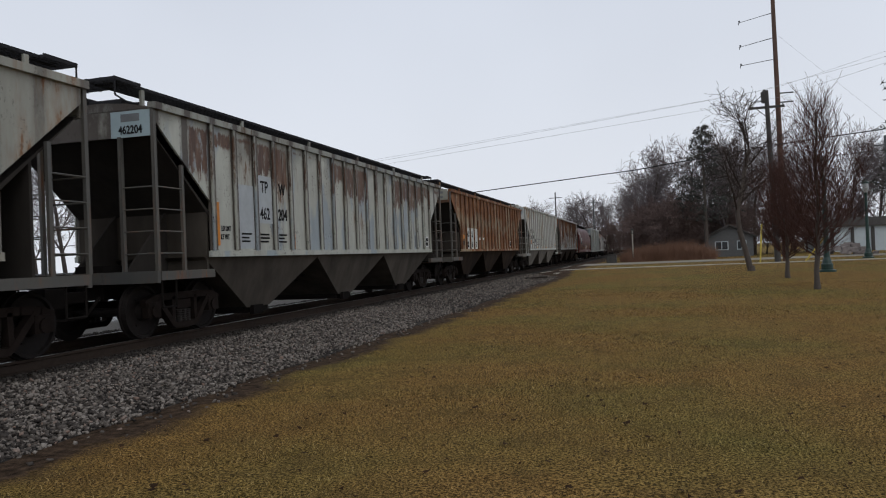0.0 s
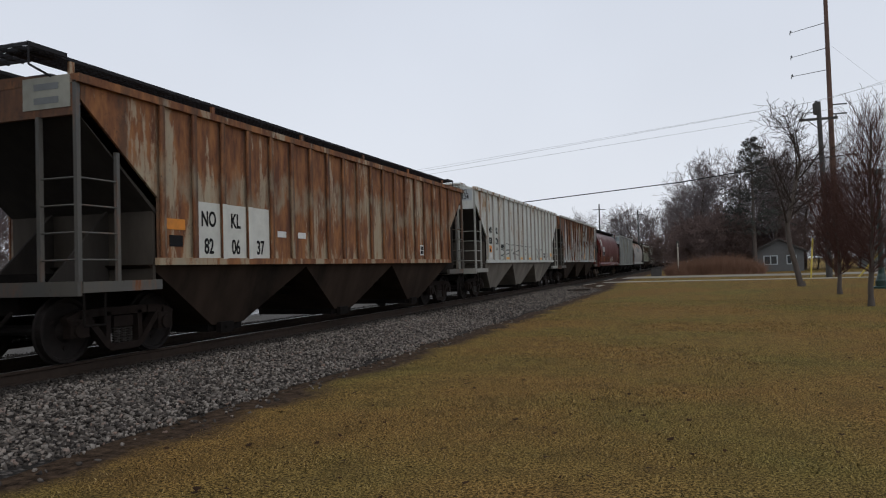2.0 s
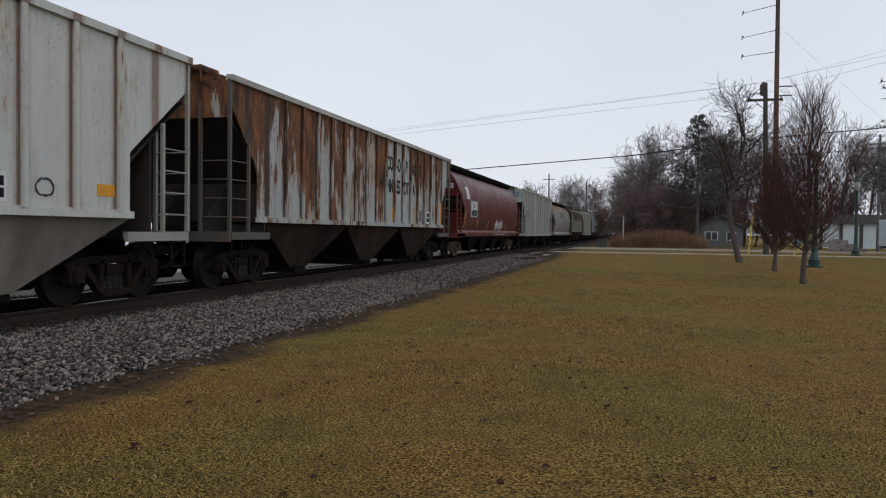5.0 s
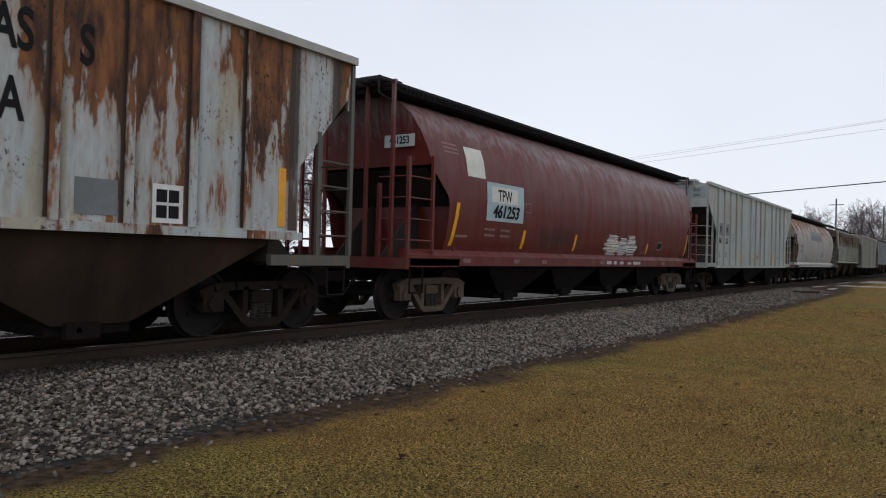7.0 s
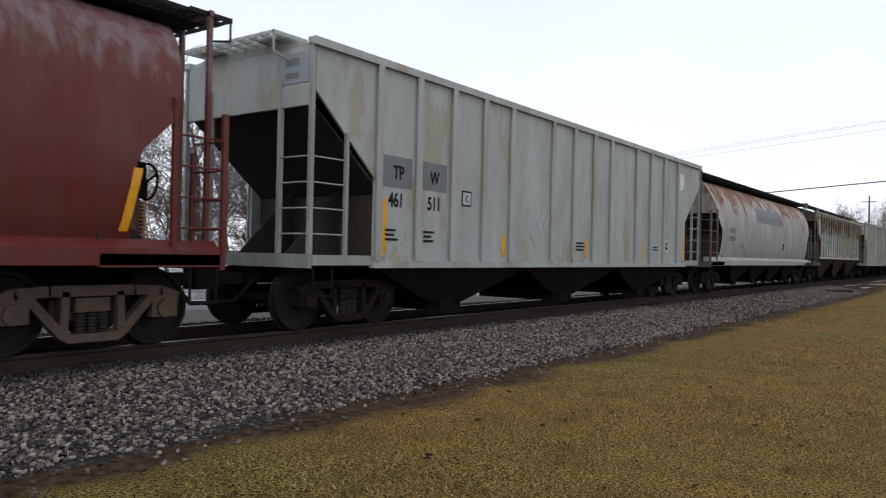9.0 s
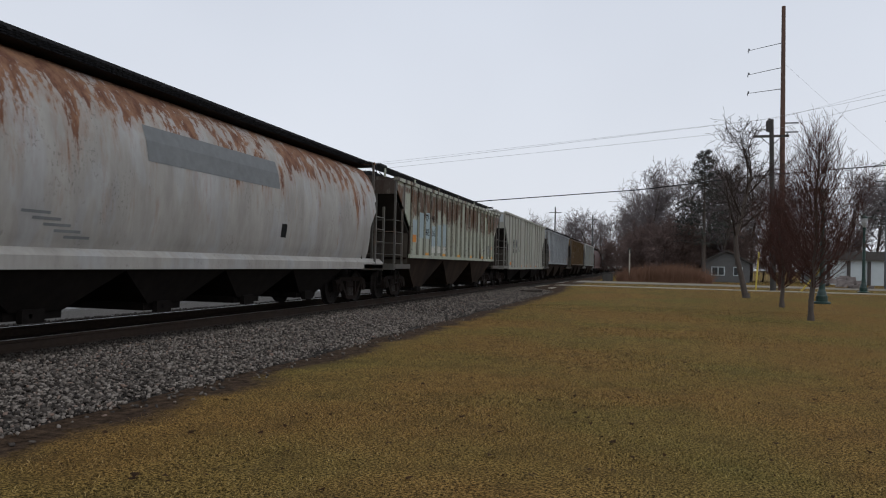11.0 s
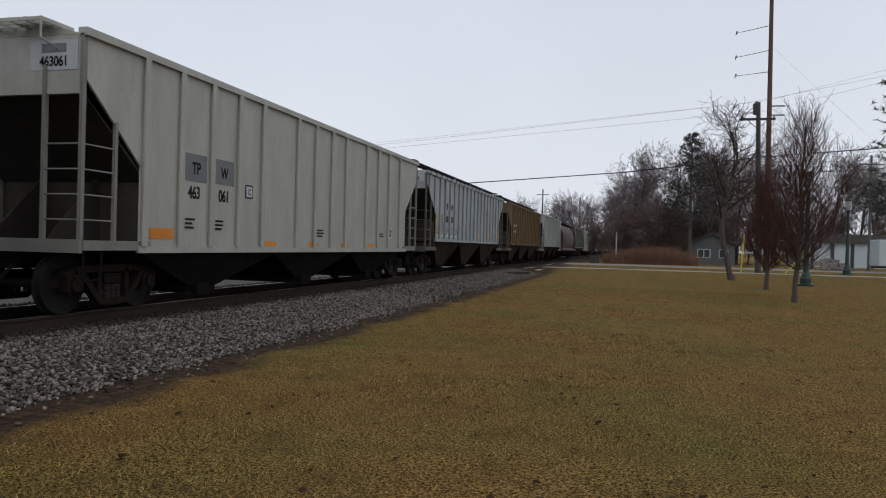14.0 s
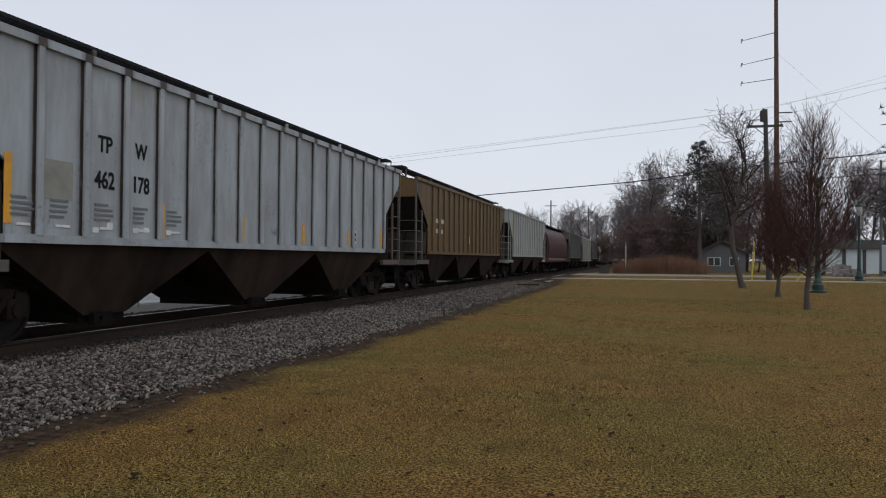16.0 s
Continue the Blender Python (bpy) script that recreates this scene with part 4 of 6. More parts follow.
def label_box(car, y, z, x=HALF - 0.008, s=0.34):
    plate(car, "data_plate", x, y - s / 2, y + s / 2, z, z + s * 1.1, M["white"], "white framed data plate")
    for i in range(2):
        for j in range(2):
            plate(car, "data_cell", x + 0.004, y - s * 0.38 + i * s * 0.40, y - s * 0.38 + i * s * 0.40 + s * 0.34, z + s * 0.14 + j * s * 0.45, z + s * 0.14 + j * s * 0.45 + s * 0.36, M["black"])


X = HALF - 0.010
BROWN = (0.078, 0.033, 0.022)
P = {
    "tan": paint("rust_and_tan_wagon_paint", (0.36, 0.36, 0.31), 0.33, (0.13, 0.050, 0.018), (0.26, 0.12, 0.045), 0.0, seed=11),
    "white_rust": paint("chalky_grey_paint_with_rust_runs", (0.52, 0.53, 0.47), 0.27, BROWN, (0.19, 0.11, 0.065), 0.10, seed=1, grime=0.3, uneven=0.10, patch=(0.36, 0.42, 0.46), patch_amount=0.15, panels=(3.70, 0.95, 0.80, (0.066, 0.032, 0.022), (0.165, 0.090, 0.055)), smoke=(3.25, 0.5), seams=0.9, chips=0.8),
    "orange": paint("orange_rusted_wagon_paint", (0.40, 0.33, 0.22), 0.71, (0.115, 0.041, 0.019), (0.31, 0.130, 0.046), 0.06, seed=2, grime=0.3, uneven=0.10, band=(2.45, 2.85, (0.36, 0.31, 0.22), 0.6)),
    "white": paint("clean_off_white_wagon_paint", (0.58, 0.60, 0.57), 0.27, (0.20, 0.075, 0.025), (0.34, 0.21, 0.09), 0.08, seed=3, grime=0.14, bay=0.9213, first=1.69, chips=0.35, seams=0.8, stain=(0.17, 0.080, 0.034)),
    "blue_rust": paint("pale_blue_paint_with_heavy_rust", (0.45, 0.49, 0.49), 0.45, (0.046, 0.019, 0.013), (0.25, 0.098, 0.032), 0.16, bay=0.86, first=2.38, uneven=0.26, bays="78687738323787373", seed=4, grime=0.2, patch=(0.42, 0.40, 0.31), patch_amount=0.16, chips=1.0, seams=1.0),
    "red": paint("faded_red_wagon_paint", (0.118, 0.0125, 0.0105), 0.14, (0.045, 0.012, 0.010), (0.10, 0.020, 0.016), -0.1, seed=5, grime=0.35, rough=0.5, gloss=0.34, spec=0.3, seams=0.0, chips=0.3, wash=(3.42, (0.20, 0.165, 0.175), 0.62), oil=(4.9, 7.4, 1.40, 2.0)),
    "grey": paint("plain_light_grey_wagon_paint", (0.40, 0.425, 0.415), 0.08, BROWN, (0.34, 0.28, 0.17), 0.05, low=1.0, seed=6, grime=0.3, seams=0.0, chips=0.3, patch=(0.36, 0.34, 0.26), patch_amount=0.12),
    "tank_grey": paint("grey_tank_paint_with_rust", (0.40, 0.385, 0.36), 0.38, (0.12, 0.045, 0.024), (0.28, 0.145, 0.08), 0.26, seed=7, grime=0.4, seams=0.0, chips=0.4, patch=(0.42, 0.42, 0.42), patch_amount=0.2),
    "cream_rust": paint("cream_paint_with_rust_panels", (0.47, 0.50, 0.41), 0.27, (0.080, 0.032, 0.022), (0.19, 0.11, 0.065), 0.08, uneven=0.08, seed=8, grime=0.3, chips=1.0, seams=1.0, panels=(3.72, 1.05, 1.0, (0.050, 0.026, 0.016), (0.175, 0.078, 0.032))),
    "beige": paint("light_beige_grey_wagon_paint", (0.42, 0.42, 0.375), 0.04, BROWN, (0.30, 0.26, 0.20), 0.0, low=1.0, seed=9, grime=0.25, seams=0.0, chips=0.15),
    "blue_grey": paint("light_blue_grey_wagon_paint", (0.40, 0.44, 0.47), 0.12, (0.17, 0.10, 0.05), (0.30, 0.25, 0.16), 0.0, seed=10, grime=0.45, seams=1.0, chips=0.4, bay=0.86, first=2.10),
    "mustard": paint("mustard_brown_wagon_paint", (0.14, 0.080, 0.022), 0.18, BROWN, (0.12, 0.06, 0.02), 0.1, seed=12, grime=0.3, bay=0.86, first=2.10),
    "dark_red": paint("dark_maroon_wagon_paint", (0.085, 0.022, 0.020), 0.15, (0.04, 0.015, 0.012), (0.10, 0.04, 0.03), 0.1, seed=13, grime=0.4),
    "mid_grey": paint("dull_grey_wagon_paint", (0.18, 0.19, 0.195), 0.2, BROWN, (0.18, 0.10, 0.05), 0.15, seed=14, grime=0.4),
}

c0 = wagon(deep, 10.57 - 1.5 - LA, P["tan"], "rust-stained tan and grey ribbed covered hopper wagon")
c1 = wagon(deep, 10.57, P["white_rust"], "chalky pale grey ribbed hopper wagon with rust runs")
c2 = wagon(deep, 29.56, P["orange"], "orange-rusted ribbed hopper wagon with white number panel")
c3 = wagon(wide, 48.60, P["white"], "off-white ribbed hopper wagon with light rust streaks")
c4 = wagon(patched, 67.35, P["blue_rust"], "pale blue hopper wagon heavily patched with brown rust")
c5 = wagon(tank, 86.2, P["red"], "faded red round-sided hopper wagon with grey number panel")
c6 = wagon(flush, 105.0, P["grey"], "plain light grey ribbed hopper wagon with yellow strips")
c7 = wagon(tank, 123.6, P["tank_grey"], "grey round-sided hopper wagon stained with orange rust")
c8 = wagon(deep, 142.0, P["cream_rust"], "cream ribbed hopper wagon with brown rusted upper panels")
c9 = wagon(flush, 161.1, P["beige"], "clean beige grey ribbed hopper wagon")
c10 = wagon(tall, 179.7, P["blue_grey"], "light blue grey ribbed hopper wagon with black numbers")
c11 = wagon(tall, 199.0, P["mustard"], "mustard brown ribbed covered hopper wagon")
for k, (kind, p, lab) in enumerate(((wide, "grey", "light grey ribbed covered hopper wagon"), (tank, "dark_red", "dark maroon round-sided covered hopper wagon"), (wide, "mid_grey", "dull grey ribbed covered hopper wagon"),
                                    (flush, "beige", "beige grey ribbed covered hopper wagon"), (wide, "mid_grey", "dull grey ribbed covered hopper wagon"), (tank, "tank_grey", "grey round-sided covered hopper wagon"),
                                    (deep, "mid_grey", "dull grey ribbed covered hopper wagon"), (wide, "beige", "beige ribbed covered hopper wagon"), (flush, "mid_grey", "dull grey ribbed covered hopper wagon"), (tank, "mid_grey", "dull grey round-sided covered hopper wagon"), (wide, "grey", "light grey ribbed covered hopper wagon"), (deep, "dark_red", "dark maroon ribbed covered hopper wagon"), (flush, "grey", "light grey ribbed covered hopper wagon"), (wide, "mid_grey", "dull grey ribbed covered hopper wagon"))):
    wagon(kind, 218.0 + 18.9 * k, P[p], lab)


# ---- lettering, strips and plates on the wagons ----
K, WH, YE, ORG = M["black"], M["white"], M["yellow"], M["orange"]


def number_pair(car, a, b, top_l, top_r, y1, y2, z_top, z_num, h1=0.25, h2=0.25):
    letter(top_l, car, X, y1, z_top, h1, K)
    letter(top_r, car, X, y2, z_top, h1, K)
    letter(a, car, X, y1, z_num, h2, K)
    letter(b, car, X, y2, z_num, h2, K)


def end_plate(car, lines, z=3.60, y=0.025, x0=0.55, x1=1.38, mat=None):
    """A pale panel with the wagon's number on its end sheet."""
    bm = bmesh.new()
    box(bm, x0, x1, y - 0.004, y + 0.002, z - 0.08, z + 0.36)
    part("number_panel", bm, mat or M["panel_grey"], car)
    plane = Matrix(((1, 0, 0, 0), (0, 0, -1, 0), (0, 1, 0, 0), (0, 0, 0, 1)))
    for k, (w, h) in enumerate(lines):
        if w in LETTERS:
            letter(w, car, (x0 + x1) / 2, y - 0.006, z + 0.17 - 0.19 * k, h, K, 0.8, plane=plane)
        else:
            bm = bmesh.new()
            box(bm, x0 + 0.2, x1 - 0.2, y - 0.008, y - 0.003, z + 0.18 - 0.19 * k, z + 0.18 - 0.19 * k + h)
            part("painted_over_mark", bm, M["panel_dark"], car)


# pale grey wagon with rust runs
number_pair(c1, "462", "204", "TP", "W", 3.62, 4.41, 2.70, 2.14)
plate(c1, "repaint_panel", X - 0.002, 2.52, 3.16, 1.52, 2.80, M["panel_grey"])
plate(c1, "repaint_panel", X - 0.002, 3.30, 3.94, 2.05, 3.05, M["panel_grey"])
strip(c1, 1.80, 1.58, 2.40, ORG, w=0.15)
strip(c1, 4.92, 1.52, 1.85, ORG, w=0.10)
letter("LD LMT", c1, X, 2.10, 1.86, 0.10, K, 0.7)
letter("LT WT", c1, X, 2.06, 1.70, 0.10, K, 0.7)
for y in (2.85, 3.6, 4.4):
    small_print(c1, y, 1.80, 3, 0.4, K)
label_box(c1, 15.4, 1.56)
plate(c1, "repaint_panel", X - 0.002, 14.0, 14.5, 1.55, 1.95, M["panel_dark"])
end_plate(c1, [("bar", 0.13), ("462204", 0.14)], z=3.48, x0=0.66, x1=1.42, mat=M["panel_blue"])

# orange wagon
for k in range(3):
    plate(c2, "number_panel", X - 0.002, 2.50 + 0.786 * k, 3.16 + 0.786 * k, 1.47, 2.42, M["panel_white"], "off-white number panel")
for k in range(2):
    plate(c2, "number_panel", HALF + 0.050, 3.17 + 0.786 * k, 3.29 + 0.786 * k, 1.47, 2.42, M["panel_white"])
for w, y, z in (("NO", 2.84, 2.02), ("KL", 3.62, 2.02), ("82", 2.84, 1.56), ("06", 3.62, 1.56), ("37", 4.41, 1.56)):
    letter(w, c2, X + 0.004, y, z, 0.26, K, 0.72)
plate(c2, "orange_plate", X, 1.78, 2.22, 1.93, 2.10, ORG)
plate(c2, "data_plate", X, 1.84, 2.16, 1.66, 1.84, K)
for y in (5.2, 6.0):
    plate(c2, "data_plate", X, y - 0.16, y + 0.16, 1.90, 2.02, WH)
label_box(c2, 13.2, 1.6, s=0.28)
end_plate(c2, [("bar", 0.09), ("bar", 0.09)], mat=M["panel_worn"])

# off-white wagon
for w, y, z in (("NO", 2.16, 2.56), ("KL", 3.17, 2.56), ("830", 2.16, 2.13), ("224", 3.17, 2.13)):
    letter(w, c3, X, y, z, 0.26, K)
plate(c3, "orange_plate", X, 1.86, 2.30, 1.78, 2.05, ORG)
plate(c3, "data_plate", X + 0.004, 1.98, 2.16, 1.80, 1.93, K)
plate(c3, "data_plate", X, 1.86, 2.34, 1.56, 1.74, WH)
small_print(c3, 3.15, 1.95, 2, 0.3, K)
for y in (5.0, 7.64, 9.60, 12.27):
    plate(c3, "reflective_strip", X, y - 0.29, y + 0.29, 1.50, 1.60, YE)
plate(c3, "reflective_strip", X, 15.06, 15.44, 1.68, 1.86, YE)
label_box(c3, 13.25, 1.53, s=0.34)
end_plate(c3, [("NOKL", 0.18), ("830224", 0.18)], z=3.80)


def scrawl(car, y, z, w, h, mat, seed, x=X + 0.004, r=0.014, wraps=3, bulge=False):
    """A loose sprayed line, angular on flat sheets and looped on round ones."""
    rng = random.Random(seed)
    pts = []
    for i in range(0 if bulge else 5 * wraps):
        pts.append((x, y + (w + 0.3 * h) * (i / (5 * wraps) - 0.5) + rng.uniform(-0.09, 0.09), z + h * rng.uniform(-0.45, 0.45)))
    for i in range(13 * wraps if bulge else 0):
        a = i / 13 * 2 * math.pi
        yy = y + w * (i / (13 * wraps) - 0.5) + 0.35 * h * math.cos(a) + rng.uniform(-0.02, 0.02)
        zz = z + h * 0.45 * math.sin(a) * rng.uniform(0.8, 1.1)
        xx = x if not bulge else tank_x(zz) + 0.008
        pts.append((xx, yy, zz))
    bm = bmesh.new()
    rows = []
    for k, p in enumerate(pts):
        d = Vector(pts[min(k + 1, len(pts) - 1)]) - Vector(pts[max(k - 1, 0)])
        w = Vector((0, -d.z, d.y)).normalized() * r
        rows.append((bm.verts.new(Vector(p) + w), bm.verts.new(Vector(p) - w)))
    for p, q in zip(rows, rows[1:]):
        bm.faces.new((p[0], p[1], q[1], q[0]))
    return part("sprayed_scrawl", bm, mat, car, "loose sprayed graffiti line")


def stroke(car, pts, mat, r=0.016, x=X + 0.004, label="black sprayed graffiti outline"):
    """A sprayed line through corner points, slightly unsteady."""
    rng = random.Random(len(pts) * 7 + int(pts[0][0] * 100))
    fine = []
    for (ya, za), (yb, zb) in zip(pts, pts[1:]):
        n = max(2, int(math.hypot(yb - ya, zb - za) / 0.12))
        fine += [(ya + (yb - ya) * k / n, za + (zb - za) * k / n + rng.uniform(-0.012, 0.012)) for k in range(n)]
    fine.append(pts[-1])
    bm = bmesh.new()
    rows = []
    for k, (y, z) in enumerate(fine):
        a, b = fine[max(k - 1, 0)], fine[min(k + 1, len(fine) - 1)]
        d = Vector((0, b[0] - a[0], b[1] - a[1])).normalized()
        w = Vector((0, -d.z, d.y)) * r * rng.uniform(0.6, 1.25)
        rows.append((bm.verts.new(Vector((x, y, z)) + w), bm.verts.new(Vector((x, y, z)) - w)))
    for a, b in zip(rows, rows[1:]):
        bm.faces.new((a[0], a[1], b[1], b[0]))
    return part("sprayed_outline", bm, mat, car, label)


def ring(y, z, a, b, n=16):
    return [(y + a * math.cos(2 * math.pi * k / n), z + b * math.sin(2 * math.pi * k / n)) for k in range(n + 1)]


stroke(c3, [(4.5, 2.2), (4.9, 2.18), (5.4, 2.13), (6.1, 2.15), (7.2, 2.15), (8.3, 2.12), (9.0, 2.11), (9.9, 2.13), (10.05, 1.96)], M["spray"])
stroke(c3, [(4.48, 2.14), (4.47, 1.89), (5.3, 1.93), (5.9, 1.93), (5.4, 1.81), (4.5, 1.68), (4.47, 1.48)], M["spray"], 0.020)
stroke(c3, [(7.26, 2.12), (7.25, 1.93), (6.3, 1.85), (5.88, 1.75), (6.3, 1.74), (7.25, 1.68), (7.25, 1.46)], M["spray"], 0.020)
stroke(c3, [(10.98, 2.18), (11.9, 1.76)], M["spray"], 0.022)
stroke(c3, [(11.04, 1.88), (11.85, 1.45)], M["spray"], 0.022)
stroke(c3, [(12.0, 1.5), (12.0, 2.0), (12.9, 2.05)], M["spray"], 0.02)
for y, z, a, b, w in ((4.0, 1.80, 0.38, 0.12, 0.024), (3.94, 1.56, 0.30, 0.10, 0.018), (8.55, 1.86, 0.2, 0.11, 0.016), (14.05, 1.75, 0.16, 0.12, 0.016)):
    stroke(c3, ring(y, z, a, b), M["spray"], w)
letter("NO SWEET!", c3, X + 0.003, 3.99, 1.97, 0.17, M["spray"], 0.62, label="sprayed words in thin black capitals")

# patched wagon with the co-operative's name
for w, y, z in (("CO", 9.69, 3.18), ("-O", 10.55, 3.18), ("P", 11.40, 3.18), ("AS", 12.27, 3.18), ("S", 13.05, 3.18), ("M", 8.83, 2.46), ("NN", 9.69, 2.46), ("ES", 10.55, 2.46), ("OT", 11.41, 2.46), ("A", 12.27, 2.46)):
    letter(w, c4, X, y, z, 0.44, K, 0.62)
for y, z in ((9.98, 1.98), (12.08, 1.98), (15.93, 2.36)):
    strip(c4, y, 1.54, z, YE, w=0.13)
label_box(c4, 14.10, 1.50, s=0.42)
plate(c4, "repaint_panel", X - 0.002, 12.95, 13.45, 1.55, 1.95, M["panel_dark"])


def tank_x(z):
    prof = [(1.36, 1.26), (1.44, 1.5), (1.50, 1.9), (1.52, 2.3), (1.50, 2.7), (1.43, 3.1), (1.30, 3.45), (1.12, 3.75), (0.88, 3.98)]
    for (xa, za), (xb, zb) in zip(prof, prof[1:]):
        if za <= z <= zb:
            return xa + (xb - xa) * (z - za) / (zb - za)
    return 1.3


def curved_plate(car, name, y0, y1, z0, z1, mat, lift=0.006, skew=0.0, label=""):
    """A painted panel that follows the tank's bulge."""
    bm = bmesh.new()
    rows = []
    n = 14
    for i in range(n + 1):
        z = z0 + (z1 - z0) * i / n
        x = tank_x(z) + lift
        d = skew * (z - z0)
        rows.append((bm.verts.new((x, y0 + d, z)), bm.verts.new((x, y1 + d, z))))
    for a, b in zip(rows, rows[1:]):
        bm.faces.new((a[0], a[1], b[1], b[0]))
    return part(name, bm, mat, car, label)


def tilted_letter(text, car, y, z, h, mat, slant=0.0, squeeze=0.8):
    x = tank_x(z + h / 2) + 0.012
    lean = math.degrees(math.atan2(tank_x(z + h) - tank_x(z), h))
    return letter(text, car, x, y, z, h, mat, squeeze, slant, lean=lean)


# red tank wagon
curved_plate(c5, "number_panel", 2.58, 4.12, 1.92, 2.70, M["panel_blue"], label="pale blue-grey number panel")
curved_plate(c5, "name_panel", 2.76, 3.84, 2.30, 2.62, M["panel_white"], 0.010)
tilted_letter("TPW", c5, 3.30, 2.34, 0.24, K)
tilted_letter("461253", c5, 3.35, 2.00, 0.26, K, 0.22, 1.0)
curved_plate(c5, "repaint_panel", 1.88, 2.54, 2.74, 3.32, M["panel_white"], label="off-white repainted square")
curved_plate(c5, "class_box", 4.21, 4.47, 2.17, 2.38, M["chalk_dim"], 0.006)
curved_plate(c5, "class_box_inside", 4.23, 4.45, 2.19, 2.36, P["red"], 0.009)
letter("C", c5, tank_x(2.27) + 0.016, 4.34, 2.22, 0.10, M["chalk_dim"])
for y, z0, z1 in ((1.36, 1.38, 2.2), (4.14, 1.38, 1.78), (6.84, 1.38, 1.78), (9.4, 1.42, 1.72), (12.1, 1.38, 1.70), (16.0, 1.38, 2.1)):
    curved_plate(c5, "reflective_strip", y, y + 0.11, z0, z1, YE, 0.008, 0.16)
for y, z in ((2.56, 1.72), (2.58, 1.60), (3.2, 1.72), (3.2, 1.60), (1.55, 1.55)):
    curved_plate(c5, "stencil_line", y, y + 0.40, z, z + 0.045, M["chalk_dim"])
for y0, z0 in ((1.75, 3.28), (1.75, 3.20), (1.75, 3.12)):
    curved_plate(c5, "stencil_line", y0 - 0.6, y0 - 0.1, z0, z0 + 0.035, M["chalk_dim"])
for y in (1.9, 3.9, 5.2, 8.6, 13.6):
    plate(c5, "data_plate", 1.503, y - 0.13, y + 0.13, 1.06, 1.14, M["chalk_dim"])
# a white scribble in close level lines, three swelling letters wide
rng = random.Random(21)
for yc, half, z0, z1 in ((9.35, 0.55, 1.30, 1.86), (10.15, 0.42, 1.30, 1.80), (10.85, 0.45, 1.30, 1.88)):
    for k in range(24):
        f = (k + rng.uniform(0.2, 0.8)) / 24
        w = half * (0.55 + 0.45 * math.sin(math.pi * min(1.0, f * 1.15))) * rng.uniform(0.70, 1.12)
        z = z0 + (z1 - z0) * f
        y = yc + rng.uniform(-0.07, 0.07)
        curved_plate(c5, "sprayed_line", y - w, y + w, z, z + rng.uniform(0.008, 0.024), WH if k % 3 else M["panel_grey"], 0.0060 + 0.0012 * (k % 4))
for k in range(6):
    y = 9.0 + 0.47 * k + rng.uniform(-0.08, 0.08)
    plate(c5, "sprayed_line", 1.504, y, y + rng.uniform(0.2, 0.4), 1.06, 1.10 + rng.uniform(0.01, 0.07), M["panel_grey"])
scrawl(c5, 11.8, 1.62, 0.3, 0.5, M["chalk"], 9, wraps=1, bulge=True, r=0.009)
curved_plate(c5, "data_plate", 13.1, 13.5, 1.52, 1.78, M["panel_dark"])
curved_plate(c5, "data_plate", 13.14, 13.46, 1.56, 1.74, K, 0.010)
end_plate(c5, [("TPW", 0.13), ("461253", 0.14)], z=3.25, y=0.60, x0=0.45, x1=1.15)

# plain grey wagon
for car, yo, nums in ((c6, -1.0, ("461", "511")), (c9, 0.0, ("463", "061"))):
    plate(car, "repaint_panel", X - 0.002, yo + 2.52, yo + 3.30, 2.26, 2.76, M["panel_dark"])
    plate(car, "repaint_panel", X - 0.002, yo + 3.52, yo + 4.28, 2.28, 2.76, M["panel_dark"])
    letter("TP", car, X + 0.003, yo + 2.95, 2.40, 0.22, M["frame_rust"])
    letter("W", car, X + 0.003, yo + 3.92, 2.40, 0.22, M["frame_rust"])
    letter(nums[0], car, X, yo + 2.90, 1.95, 0.23, K)
    letter(nums[1], car, X, yo + 3.92, 1.95, 0.23, K)
    for y in (2.8, 3.8):
        small_print(car, y + yo, 1.55, 3, 0.34, K)
    plate(car, "class_box", X, yo + 4.75, yo + 5.05, 2.08, 2.36, K)
    plate(car, "class_box_inside", X + 0.003, yo + 4.78, yo + 5.02, 2.11, 2.33, M["panel_grey"])
    letter("C", car, X + 0.008, yo + 4.90, 2.16, 0.12, K)
    label_box(car, 14.25, 1.40, s=0.30)
    small_print(car, 13.4, 1.5, 2, 0.4, K)
    small_print(car, 8.6, 1.5, 3, 0.5, K)
for y, z in ((1.62, 2.06), (5.2, 1.6), (8.9, 1.6), (12.5, 1.62), (15.75, 2.0)):
    strip(c6, y, 1.18, z, YE, w=0.12)
bm = bmesh.new()
tube(bm, (X - 0.004, 15.5, 3.55), (X + 0.004, 15.5, 3.55), 0.26, n=24)
part("round_emblem", bm, WH, c6, "white round emblem")
rng = random.Random(33)
for yc, zc, count in ((6.6, 1.7, 7), (10.6, 1.75, 12)):
    for k in range(count):
        y, z = yc + rng.uniform(-0.55, 0.55), zc + rng.uniform(-0.3, 0.35)
        a, l = rng.uniform(0.4, 2.6), rng.uniform(0.10, 0.26)
        stroke(c6, [(y - l * math.cos(a), z - l * math.sin(a)), (y + l * math.cos(a), z + l * math.sin(a))], M["smudge"], rng.uniform(0.008, 0.022), X + 0.003 + 0.0015 * k, "pale wiped chalk mark")
plate(c9, "orange_plate", X, 1.62, 2.28, 1.20, 1.38, ORG)
for y in (5.9, 8.2, 10.3, 12.4):
    plate(c9, "reflective_strip", X, y - 0.28, y + 0.28, 1.10, 1.20, ORG)
scrawl(c9, 12.0, 1.75, 0.25, 0.7, M["panel_dark"], 33, wraps=2, r=0.007)
end_plate(c9, [("bar", 0.13), ("463061", 0.15)], z=3.72)
end_plate(c6, [("bar", 0.11), ("bar", 0.09)], z=3.70, x0=0.72, x1=1.40, mat=M["panel_mid"])

